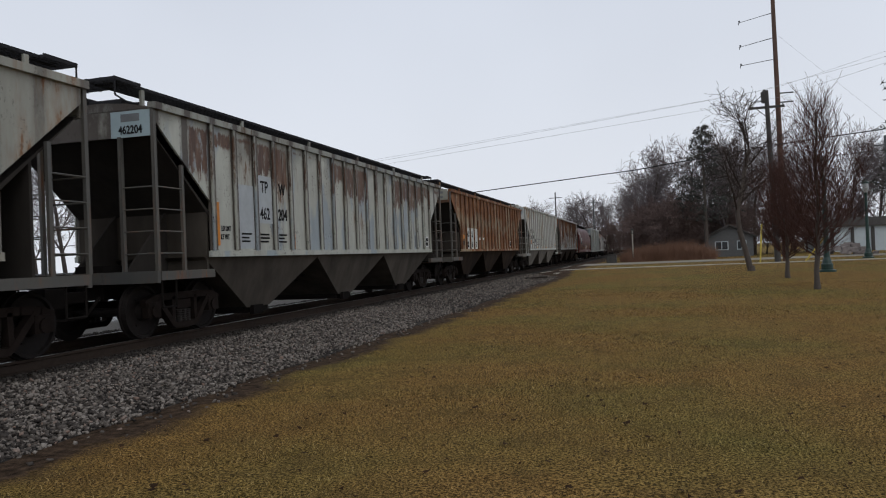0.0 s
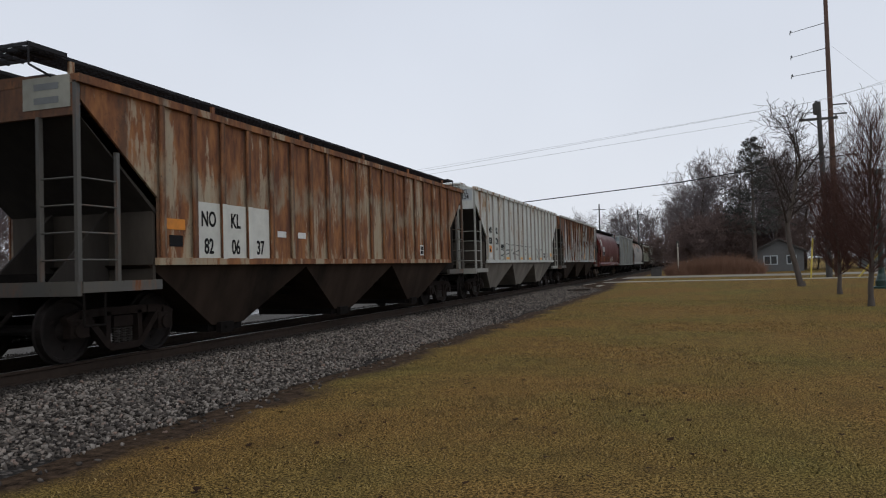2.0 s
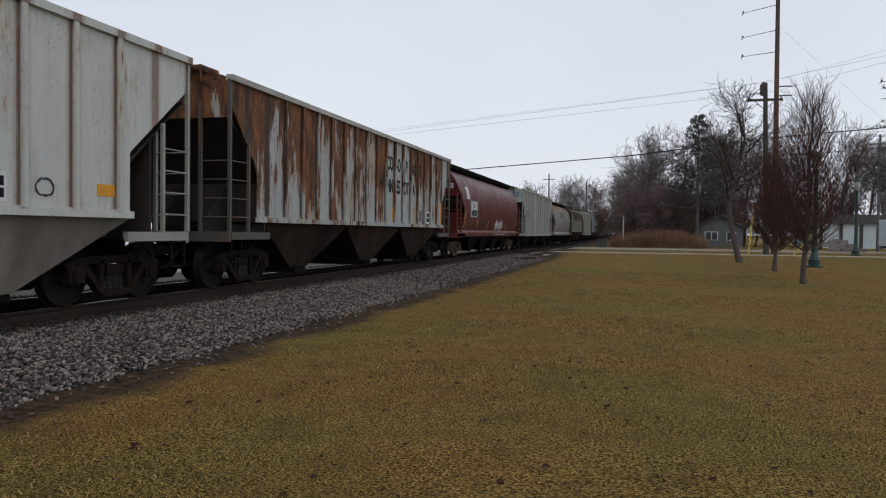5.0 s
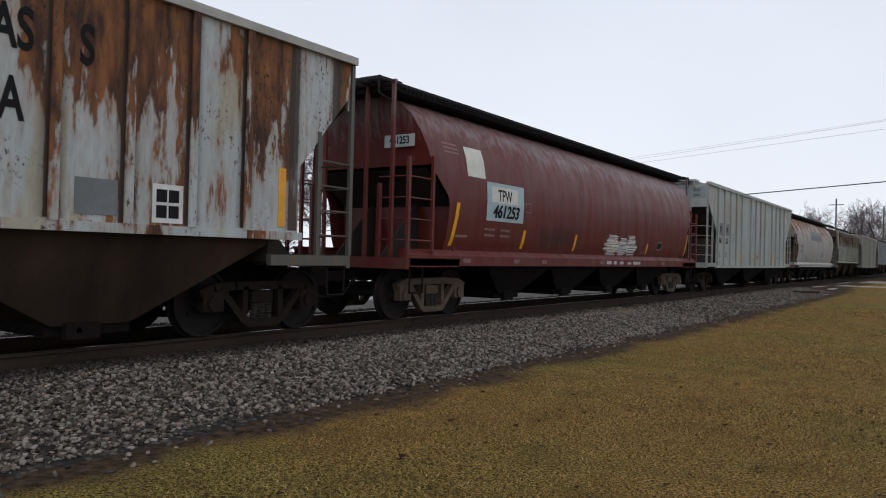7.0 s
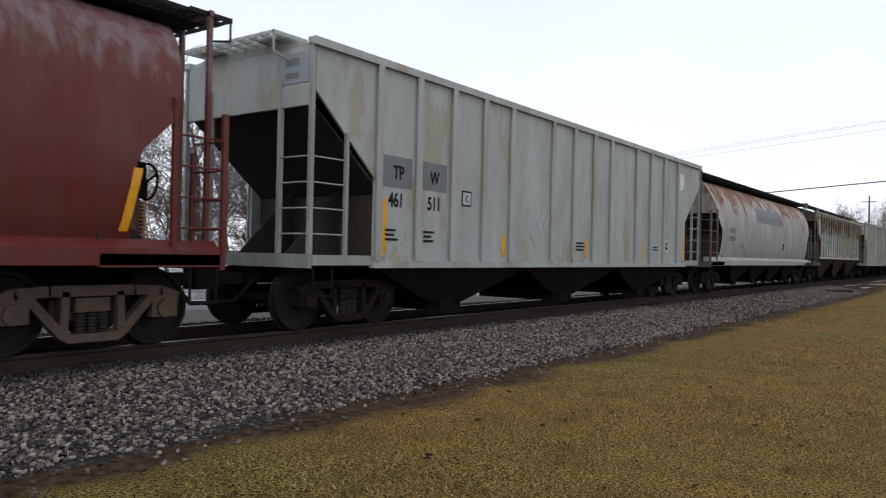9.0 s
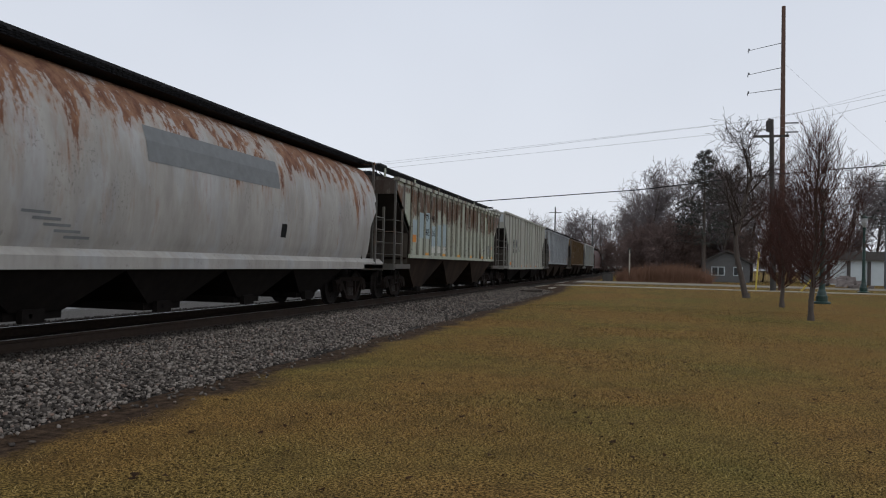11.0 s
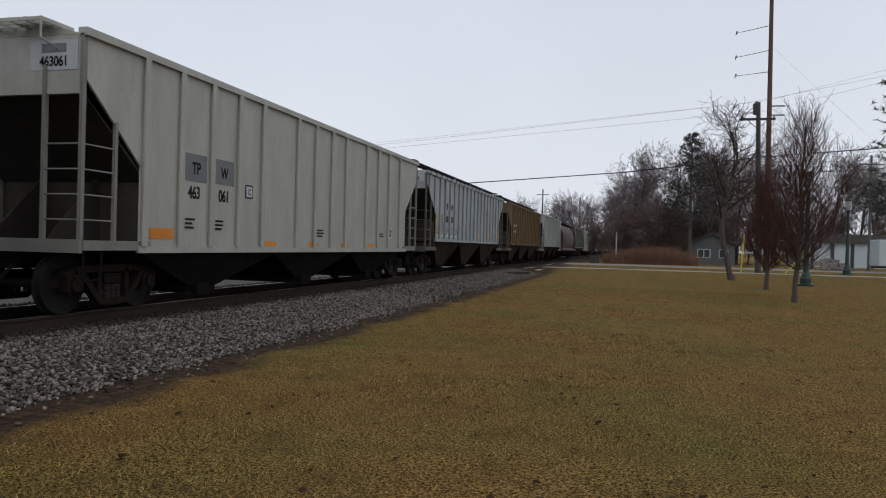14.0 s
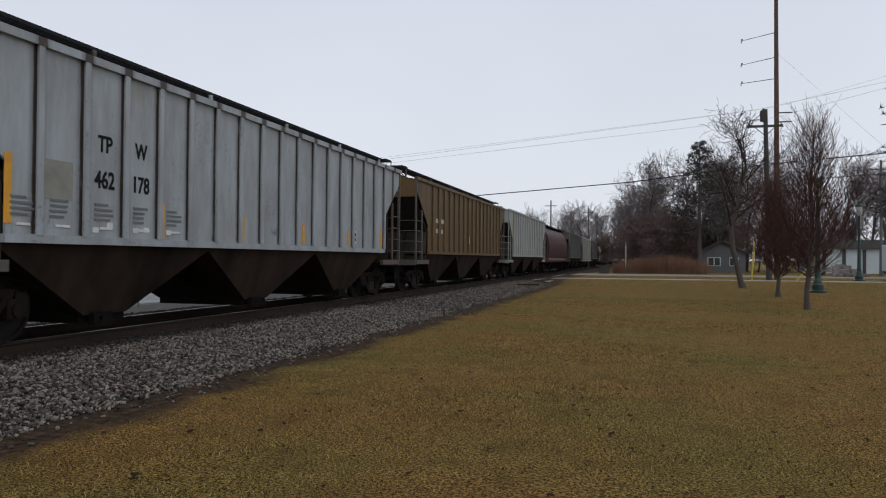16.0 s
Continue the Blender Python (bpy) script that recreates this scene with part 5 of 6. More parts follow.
# grey tank wagon
curved_plate(c7, "repaint_panel", 6.1, 10.6, 2.75, 3.35, M["panel_dark"], label="dark grey repainted band")
for z in (2.20, 1.90):
    curved_plate(c7, "number_bar", 2.1, 2.9, z, z + 0.18, M["panel_dark"])
curved_plate(c7, "stain", 10.7, 10.95, 1.7, 2.0, K)
for k in range(5):
    curved_plate(c7, "stencil_line", 3.6 + 0.2 * k, 4.1 + 0.2 * k, 1.75 - 0.08 * k, 1.79 - 0.08 * k, M["panel_dark"])

# cream wagon with rusted upper panels
number_pair(c8, "462", "216", "TP", "W", 3.62, 4.41, 2.74, 2.22)
for k, (z0, z1) in enumerate(((1.9, 2.7), (2.1, 3.0), (2.1, 3.05), (1.75, 2.6), (1.87, 2.69), (1.88, 2.76))):
    plate(c8, "repaint_panel", X - 0.002, 1.73 + 0.7856 * k, 2.375 + 0.7856 * k, z0, z1, M["panel_blue"], "pale blue repainted patch")
for k in (3, 4, 5):
    plate(c8, "repaint_panel", X - 0.002, 1.73 + 0.7856 * k, 2.375 + 0.7856 * k, 1.60, 1.845, M["panel_white"], "white repainted patch")
plate(c8, "orange_plate", X, 1.74, 2.30, 1.92, 2.18, ORG)
for y in (3.6, 6.0, 8.4, 10.7, 13.1, 15.4):
    plate(c8, "reflective_strip", X, y - 0.28, y + 0.28, 1.49, 1.58, YE)
label_box(c8, 13.45, 1.62, s=0.32)
plate(c8, "repaint_panel", X - 0.002, 14.2, 14.75, 1.60, 2.15, M["panel_dark"])
plate(c8, "orange_plate", X, 15.05, 15.45, 1.95, 2.12, ORG)
scrawl(c8, 7.6, 1.9, 0.6, 0.5, M["panel_dark"], 41, wraps=2, r=0.008)
scrawl(c8, 6.0, 1.85, 0.7, 0.4, M["panel_dark"], 42, wraps=3, r=0.008)

# blue grey wagon
number_pair(c10, "462", "178", "TP", "W", 3.39, 4.22, 2.76, 2.22, 0.25, 0.26)
for y, z0, z1 in ((1.62, 1.62, 2.52), (4.78, 1.50, 2.10), (7.40, 1.50, 2.05), (10.18, 1.52, 1.98), (12.95, 1.52, 1.95), (15.6, 1.5, 2.1)):
    strip(c10, y, z0, z1, YE, w=0.12)
for y in (1.86, 2.53, 3.39, 4.25, 5.11):
    small_print(c10, y, 1.95, 4, 0.42, M["panel_dark"])
    small_print(c10, y + 0.05, 1.60, 1, 0.3, WH)
plate(c10, "repaint_panel", X - 0.003, 2.20, 2.74, 1.98, 2.52, M["panel_worn"], "dull tan worn patch")
for y, z in ((3.2, 1.58), (3.5, 1.66), (4.1, 1.60), (4.35, 1.62), (4.95, 1.60)):
    plate(c10, "torn_sticker", X + 0.002, y - 0.06, y + 0.07, z - 0.03, z + 0.05, WH)
label_box(c10, 13.4, 1.62, s=0.3)
scrawl(c10, 8.72, 1.75, 0.1, 0.35, M["panel_dark"], 51, wraps=2, r=0.008)
end_plate(c10, z=3.76, lines=[("TPW", 0.14), ("462178", 0.13)])
for y in (2.84, 3.62):
    small_print(c11, y, 2.6, 2, 0.42, M["panel_white"], h=0.16, gap=0.4)
plate(c11, "data_plate", X, 8.2, 8.5, 1.9, 2.25, WH)


# ---- the ground cover near the path ----
def scatter_rocks():
    rs = np.random.RandomState(3)
    n = 92000
    # denser near the viewpoint
    y = np.where(rs.rand(n) < 0.72, rs.uniform(0.2, 20.0, n), rs.uniform(20.0, 48.0, n))
    x = rs.uniform(-8.3, -4.7, n)
    x = np.where(rs.rand(n) < 0.10, rs.uniform(-13.2, -10.2, n), x)
    edge = np.array([-5.22 + 0.25 * noise.noise((0, float(v) * 0.8, 3)) for v in y])
    keep = (x < edge) | (rs.rand(n) < 0.04 * np.clip((edge + 0.75 - x) / 0.75, 0, 1) + 0.004)
    x, y = x[keep], y[keep]
    n = len(x)
    z = np.array([bed_z(float(a), 0) for a in x])
    cube = np.array([[i, j, k] for i in (-1, 1) for j in (-1, 1) for k in (-1, 1)], float)
    quads = np.array([(0, 1, 3, 2), (4, 6, 7, 5), (0, 4, 5, 1), (2, 3, 7, 6), (0, 2, 6, 4), (1, 5, 7, 3)])
    size = rs.uniform(0.013, 0.029, (n, 1)) * np.array([[1.0, 1.0, 0.62]]) * rs.uniform(0.6, 1.4, (n, 3))
    v = cube[None] * rs.uniform(0.35, 1.0, (n, 8, 3)) * size[:, None, :]
    a, b = rs.uniform(0, 2 * np.pi, n), rs.uniform(-1.3, 1.3, n)
    ca, sa, cb, sb = np.cos(a), np.sin(a), np.cos(b), np.sin(b)
    v = np.stack([v[..., 0] * cb[:, None] - v[..., 2] * sb[:, None], v[..., 1], v[..., 0] * sb[:, None] + v[..., 2] * cb[:, None]], -1)
    v = np.stack([v[..., 0] * ca[:, None] - v[..., 1] * sa[:, None], v[..., 0] * sa[:, None] + v[..., 1] * ca[:, None], v[..., 2]], -1)
    v += np.stack([x, y, z + rs.uniform(-0.004, 0.030, n)], -1)[:, None, :]
    f = (quads[None] + (np.arange(n) * 8)[:, None, None]).reshape(-1, 4)
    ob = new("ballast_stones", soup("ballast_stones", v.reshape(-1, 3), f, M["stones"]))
    tagged(ob, "loose angular grey ballast stones on the track shoulder", "ballast", "", "stuff")


scatter_rocks()


def lawn_blades():
    rs = np.random.RandomState(8)
    n = 400000
    r = 3.2 + 26.0 * rs.rand(n) ** 1.6
    r = np.abs(r - rs.exponential(0.9, n) * (r < 6.0))
    ang = rs.uniform(math.radians(-22), math.radians(80), n) + rs.normal(0, 0.22, n)      # turn to the left of the way along the track
    loose = rs.rand(n) < 0.16
    r = np.where(loose, np.abs(rs.normal(0, 6.0, n)), r)
    ang = np.where(loose, rs.uniform(0, 2 * np.pi, n), ang)
    x, y = -np.sin(ang) * r, np.cos(ang) * r
    edge = np.array([-4.5 + 0.6 * noise.noise((float(a) * 0.7, float(b) * 0.9, 1)) for a, b in zip(x, y)])
    keep = x > edge
    x, y = x[keep], y[keep]
    n = len(x)
    z = np.array([ground_z(float(a), float(b)) for a, b in zip(x, y)])
    h = rs.uniform(0.010, 0.030, n)
    lean = rs.normal(0, 0.017, (n, 2))
    turn = rs.uniform(0, np.pi, n)
    w = rs.uniform(0.0016, 0.0036, n) * (1 + r[keep] * 0.11)
    d = np.stack([np.cos(turn) * w, np.sin(turn) * w, np.zeros(n)], -1)
    base = np.stack([x, y, z - 0.004], -1)
    tip = base + np.stack([lean[:, 0], lean[:, 1], h], -1)
    v = np.stack([base - d, base + d, tip], 1).reshape(-1, 3)
    f = np.arange(n * 3).reshape(-1, 3)
    ob = new("grass_blades", soup("grass_blades", v, f, M["blade"]))
    tagged(ob, "short dormant straw-coloured and olive grass blades", "grass", "", "stuff")


lawn_blades()


def dead_leaves():
    rs = np.random.RandomState(12)
    n = 900
    r = 4.0 + 30.0 * rs.rand(n) ** 1.2
    ang = rs.uniform(math.radians(-25), math.radians(60), n)
    x, y = -np.sin(ang) * r, np.cos(ang) * r
    keep = x > -4.6
    x, y = x[keep], y[keep]
    n = len(x)
    verts, faces = [], []
    for i in range(n):
        s, a = rs.uniform(0.012, 0.04), rs.uniform(0, 6.28)
        g = ground_z(x[i], y[i]) + 0.02
        k = len(verts)
        for j in range(5):
            q = a + j * 1.2566
            rr = s * rs.uniform(0.6, 1.1)
            verts.append((x[i] + rr * math.cos(q), y[i] + rr * math.sin(q), g + rs.uniform(-0.006, 0.02)))
        verts.append((x[i], y[i], g + 0.012))
        faces += [(k + j, k + (j + 1) % 5, k + 5) for j in range(5)]
    ob = new("fallen_leaves", soup("fallen_leaves", np.array(verts), np.array(faces), M["leaf_dead"]))
    tagged(ob, "small dark dead leaves scattered over the lawn", "fallen leaves", "", "stuff")


dead_leaves()


# ---- trees ----
def grow(rng, segs, p, d, length, r, level, cfg):
    """One limb in short bends, with its side limbs."""
    n = (cfg["bends"], 4, 3, 2, 2)[level]
    step = length / n
    for i in range(n):
        wob = Vector((rng.gauss(0, 1), rng.gauss(0, 1), rng.gauss(0, 0.6))) * cfg["wobble"]
        d = (d + wob + Vector((0, 0, cfg["lift"])) * (1 if level else 0.2)).normalized()
        q = p + d * step
        r2 = r * (1 - 0.62 / n)
        segs.append((p, q, r, r2, level))
        p, r = q, r2
        if level < cfg["levels"] and (level > 0 or (i + 1) / n >= cfg["clear"]):
            for _ in range(cfg["kids"][level]):
                az = rng.uniform(0, 2 * math.pi)
                u = d.orthogonal().normalized()
                w = d.cross(u)
                a = radians(rng.uniform(*cfg["angle"]))
                nd = d * math.cos(a) + (u * math.cos(az) + w * math.sin(az)) * math.sin(a)
                ln = length * rng.uniform(*cfg["ratio"]) * (1.0 - 0.45 * (i / n) if level == 0 else 1.0)
                grow(rng, segs, p, nd, ln, r * cfg["thin"], level + 1, cfg)


def limbs_mesh(name, segs, mat, sides, rmin):
    vs, fs = [], []
    for p, q, r1, r2, lv in segs:
        d = (q - p).normalized()
        u = d.orthogonal().normalized()
        w = d.cross(u)
        k = len(vs)
        for c, r in ((p, max(r1, rmin)), (q, max(r2, rmin))):
            for i in range(sides):
                a = 2 * math.pi * i / sides
                vs.append(c + (u * math.cos(a) + w * math.sin(a)) * r)
        for i in range(sides):
            j = (i + 1) % sides
            fs.append((k + i, k + j, k + sides + j, k + sides + i))
    me = soup(name, np.array([tuple(v) for v in vs]), np.array(fs), mat)
    return me


def bare_tree(name, label, at, height, seed, cfg, twig, group=""):
    rng = random.Random(seed)
    segs = []
    grow(rng, segs, Vector((0, 0, -0.1)), Vector(cfg.get("dirn", (0, 0, 1))).normalized(), height * cfg["trunk"], cfg["r"], 0, cfg)
    t = thing(name, label, "tree", group, at=at)
    trunk = [s for s in segs if s[4] == 0]
    flare = (Vector((0, 0, -0.15)), Vector((0, 0, 0.25)), cfg["r"] * 1.5, cfg["r"] * 1.0, 0)
    part("trunk", limbs_mesh("trunk", [flare] + trunk, M["bark"], 8, 0.01), None, t)
    part("crown", limbs_mesh("crown", [s for s in segs if s[4] > 0], twig, 4 if cfg["rmin"] < 0.01 else 3, cfg["rmin"]), None, t)
    return t


ELM = dict(bends=6, wobble=0.13, lift=0.03, levels=4, kids=(3, 2, 2, 1), angle=(28, 62), ratio=(0.38, 0.58), thin=0.58, clear=0.42, trunk=0.72, r=0.145, rmin=0.008, dirn=(-0.16, 0, 1))
WOOD = dict(bends=6, wobble=0.11, lift=0.06, levels=4, kids=(3, 2, 2, 1), angle=(24, 58), ratio=(0.36, 0.60), thin=0.55, clear=0.25, trunk=0.74, r=0.20, rmin=0.016)
SCRUB = dict(bends=5, wobble=0.14, lift=0.05, levels=3, kids=(4, 3, 2, 1), angle=(25, 65), ratio=(0.42, 0.66), thin=0.55, clear=0.0, trunk=0.7, r=0.09, rmin=0.018)


def on_ground(x, y):
    return pose(x, y, ground_z(x, y))


def whip(rng, segs, p, d, length, r, level, lift, n):
    for k in range(n):
        d = (d + Vector((rng.gauss(0, 0.07), rng.gauss(0, 0.07), lift))).normalized()
        q = p + d * (length / n)
        segs.append((p, q, r * (1 - 0.75 * k / n), r * (1 - 0.75 * (k + 1) / n), level))
        yield q, d, k / n
        p = q


def pear_tree(at, height, seed, spread, shoots, lift):
    """A young tree with one leader and many fine upright shoots, widest low down."""
    rng = random.Random(seed)
    segs = []
    t = thing("ornamental_pear_tree", "young bare reddish-brown ornamental tree on the lawn", "tree", "young lawn trees", at=at)
    stem = [(q, d) for q, d, k in whip(rng, segs, Vector((0, 0, -0.1)), Vector((0, 0, 1)), height * 0.86, 0.085, 0, 0.3, 24)]
    for i in range(shoots):
        u = 0.17 + 0.75 * (i / shoots) ** 1.25
        base = stem[min(23, int(u * 24))][0] + Vector((0, 0, rng.uniform(-0.1, 0.1)))
        a = i * 2.39996 + rng.uniform(-0.4, 0.4)
        low = 1.0 - (u - 0.17) / 0.77
        length = (0.35 + 0.30 * spread + 2.0 * spread * low ** 0.8) * rng.uniform(0.6, 1.15)
        d = Vector((math.cos(a), math.sin(a), 0.30 + 1.1 * (1 - low) + rng.uniform(-0.1, 0.25))).normalized()
        for q, dd, k in whip(rng, segs, base, d, length, 0.007 + 0.010 * low, 1, lift, 7):
            for _ in range(3 if low > 0.35 else 1 + (i % 2)):
                b = rng.uniform(0, 6.283)
                nd = (dd + Vector((math.cos(b), math.sin(b), rng.uniform(-0.1, 0.7))) * 0.75).normalized()
                for q2, d2, k2 in whip(rng, segs, q, nd, rng.uniform(0.22, 0.62), 0.0055, 2, 0.10, 2):
                    if rng.random() < 0.7:
                        c = rng.uniform(0, 6.283)
                        for _ in whip(rng, segs, q2, (d2 + Vector((math.cos(c), math.sin(c), 0.3)) * 0.7).normalized(), rng.uniform(0.10, 0.28), 0.0045, 3, 0.05, 1):
                            pass
    flare = (Vector((0, 0, -0.15)), Vector((0, 0, 0.25)), 0.125, 0.085, 0)
    part("trunk", limbs_mesh("trunk", [flare] + [s for s in segs if s[4] == 0], M["bark"], 8, 0.01), None, t)
    part("crown", limbs_mesh("crown", [s for s in segs if s[4] > 0], M["twig_red"], 3, 0.0038), None, t)
    return t


pear_tree(on_ground(4.89, 25.13), 6.5, 4, 1.12, 125, 0.18)
pear_tree(on_ground(5.14, 31.79), 5.0, 9, 0.62, 110, 0.17)
bare_tree("leaning_bare_tree", "tall bare grey tree leaning on the lawn", on_ground(4.65, 38.55), 8.6, 7, ELM, M["bark_dark"])

wood_a = bare_tree("woodland_tree", "tall bare grey-brown woodland tree", on_ground(0.6, 88), 13.5, 21, WOOD, M["twig_grey"], "bare woodland trees")
wood_b = bare_tree("woodland_tree", "tall bare grey-brown woodland tree", on_ground(3.2, 80), 12.0, 22, WOOD, M["twig_grey"], "bare woodland trees")
wood_c = bare_tree("woodland_tree", "tall bare grey-brown woodland tree", on_ground(9.0, 92), 12.5, 23, WOOD, M["twig_grey"], "bare woodland trees")
shrub = bare_tree("bare_thicket_bush", "dense bare dark thicket bush at the wood's edge", on_ground(2.0, 78), 6.0, 24, SCRUB, M["thicket"], "thicket bushes")
rng = random.Random(77)


def plant(src, spots):
    for x, y in spots:
        copy_thing(src, pose(x, y, ground_z(x, y) - 0.05, 0, 0, rng.uniform(0, 360)))


plant(wood_a, [(5.5, 86), (12, 99), (16.5, 96), (21, 92), (28, 98), (34, 93), (40, 99), (-3, 150), (-9, 165), (-15, 158), (-1.5, 128), (-60, 70), (-52, 96), (-70, 40), (-44, 33), (-50, 41), (-47, 52)])
plant(wood_b, [(7.5, 83), (14.5, 91), (19, 99), (25, 95), (31, 90), (37, 97), (46, 96), (-6, 158), (-12, 172), (-18, 168), (1.0, 112), (-21, 160), (-56, 84), (-66, 55), (-42, 30), (-52, 47), (-58, 60)])
plant(wood_c, [(1.8, 95), (11, 88), (23.5, 100), (29.5, 94), (43, 92), (-4.5, 170), (-10.5, 154), (-16.5, 176), (0.5, 140), (-24, 172), (3.6, 102), (-62, 100), (-78, 60), (-46, 38), (-55, 52)])
plant(shrub, [(0.2, 80), (3.8, 77), (6.4, 91), (1.2, 84), (4.2, 85), (7.8, 92), (9.4, 93), (2.8, 89), (9.8, 86), (0.0, 92), (-2.0, 120), (-4, 140), (-8, 150), (-13, 152), (-18, 156), (12.5, 90), (15, 88), (27, 92), (33, 96), (1.5, 76), (2.6, 82), (4.0, 81), (5.0, 88), (6.0, 92), (8.6, 84), (-0.6, 86), (-1, 100), (10.6, 94), (-6, 134), (-10, 140), (-15, 146), (17, 92), (20, 90), (23, 94), (36, 92), (-41, 27), (-43, 36), (-48, 45), (-53, 38)])


def pine(name, label, at, height, seed, spread, bare=0.25):
    rng2 = random.Random(seed)
    t = thing(name, label, "tree", at=at)
    bm = bmesh.new()
    tube(bm, (0, 0, -0.1), (0, 0, height), height * 0.018, 0.02, 8)
    part("trunk", bm, M["bark"], t)
    vs, fs = [], []
    levels = int(height * 2.2)
    for i in range(levels):
        h = height * (bare + (1 - bare) * i / levels)
        reach = spread * (1 - ((h / height - bare) / (1 - bare)) ** 1.4 * 0.85) * rng2.uniform(0.65, 1.1)
        for k in range(5):
            a = rng2.uniform(0, 6.283)
            d = Vector((math.cos(a), math.sin(a), rng2.uniform(0.0, 0.45))).normalized()
            for j in range(9):
                c = Vector((0, 0, h)) + d * reach * (0.25 + 0.75 * j / 8) + Vector((rng2.gauss(0, 0.12), rng2.gauss(0, 0.12), rng2.gauss(0, 0.10)))
                for _ in range(7):
                    e = Vector((rng2.gauss(0, 1), rng2.gauss(0, 1), rng2.gauss(0.25, 0.7))).normalized() * rng2.uniform(0.18, 0.36)
                    w = e.orthogonal().normalized() * 0.035
                    n0 = len(vs)
                    vs += [c - w, c + w, c + e]
                    fs.append((n0, n0 + 1, n0 + 2))
    part("crown", soup("crown", np.array([tuple(v) for v in vs]), np.array(fs), M["needle"]), None, t)
    return t


pine("pine_tree", "tall dark green pine at the wood's edge", on_ground(5.2, 75), 12.6, 31, 3.7, 0.28)
pine("pine_tree", "tall dark green pine at the wood's edge", on_ground(8.4, 90.5), 12.4, 32, 3.2, 0.22)
pine("pine_tree", "dark green pine with loose hanging boughs", on_ground(13.0, 40), 13.0, 33, 2.9, 0.22)


def brush_bank():
    rs = random.Random(6)
    vs, fs = [], []
    for i in range(16000):
        x, y = rs.uniform(-2.6, 5.6), rs.uniform(69.5, 76)
        g = ground_z(x, y)
        swell = 0.35 + 0.65 * max(0.0, 1.0 - ((x - 1.6) / 4.2) ** 2) + 0.45 * noise.noise((x * 0.9, y * 0.5, 2))
        h = rs.uniform(0.3, 1.9) * max(0.25, swell)
        d = Vector((rs.gauss(0, 0.55), rs.gauss(0, 0.5), 1)) * h
        k = len(vs)
        vs += [(x - 0.02, y, g), (x + 0.02, y, g), (x + d.x, y + d.y, g + d.z)]
        fs.append((k, k + 1, k + 2))
    ob = new("dry_brush", soup("dry_brush", np.array(vs), np.array(fs), M["brush"]))
    tagged(ob, "dry reddish-brown brush and weeds along the wood", "brush", "", "stuff")


brush_bank()


# ---- poles, cables, lamps ----
def insulator(parent, x, y, z):
    bm = bmesh.new()
    lathe(bm, [(0.03, 0), (0.07, 0.03), (0.04, 0.07), (0.07, 0.11), (0.03, 0.17)], (x, y, z), 2, 8)
    return part("insulator", bm, M["insulator"], parent)


tall = thing("tall_utility_pole", "tall brown wooden utility pole with three side arms", "utility pole", at=pose(8.55, 53.2, 0.28))
bm = bmesh.new()
tube(bm, (0, 0, -0.3), (-0.1, 0, 18.8), 0.20, 0.12, 12)
part("pole", bm, M["pole_brown"], tall)
for z0, z1 in ((16.38, 15.95), (14.74, 14.33), (13.32, 13.09)):
    bm = bmesh.new()
    tube(bm, (-0.1, 0, z0), (-2.25, 0, z1), 0.024, 0.015, 6)
    tube(bm, (-2.25, 0, z1), (-2.25, 0, z1 - 0.16), 0.03, 0.02, 6)
    part("davit_arm", bm, M["galv_dark"], tall)
    insulator(tall, -2.2, 0, z1 - 0.02)
for z in (10.4, 11.0):
    bm = bmesh.new()
    box(bm, -0.06, 0.9, -0.03, 0.03, z, z + 0.08)
    part("bracket", bm, M["galv_dark"], tall)

old = thing("grey_utility_pole", "weathered grey utility pole with crossarm and transformer", "utility pole", at=pose(7.82, 51.6, 0.28))
bm = bmesh.new()
tube(bm, (0, 0, -0.3), (-0.25, 0, 11.0), 0.19, 0.13, 12)
part("pole", bm, M["pole_grey"], old)
bm = bmesh.new()
box(bm, -1.35, 0.8, -0.06, 0.06, 9.85, 10.0)
part("crossarm", bm, M["pole_grey"], old)
for s in (-1, 1):
    bm = bmesh.new()
    tube(bm, (-0.25 + s * 0.6, 0.02, 9.86), (-0.25, 0.02, 9.3), 0.025, n=5)
    part("brace", bm, M["pole_grey"], old)
bm = bmesh.new()
lathe(bm, [(0.05, 10.2), (0.2, 10.25), (0.22, 10.9), (0.1, 11.0), (0.04, 11.1)], (-0.35, 0.1, 0), 2, 12)
part("transformer", bm, M["pole_grey"], old)
for x in (-1.25, 0.7):
    insulator(old, x, 0, 10.0)


def wire(name, label, pts, r, mat=None):
    """A cable drawn as one bent tube through given points."""
    vs, fs = [], []
    for i, p in enumerate(pts):
        p = Vector(p)
        d = (Vector(pts[min(i + 1, len(pts) - 1)]) - Vector(pts[max(i - 1, 0)])).normalized()
        u = d.cross(Vector((0, 0, 1))).normalized()
        w = d.cross(u)
        for k in range(5):
            a = 2 * math.pi * k / 5
            vs.append(tuple(p + (u * math.cos(a) + w * math.sin(a)) * r))
        if i:
            n = (i - 1) * 5
            fs += [(n + k, n + (k + 1) % 5, n + 5 + (k + 1) % 5, n + 5 + k) for k in range(5)]
    ob = new(name, soup(name, np.array(vs), np.array(fs), mat or M["cable"]))
    return tagged(ob, label, "cable", "overhead cables")


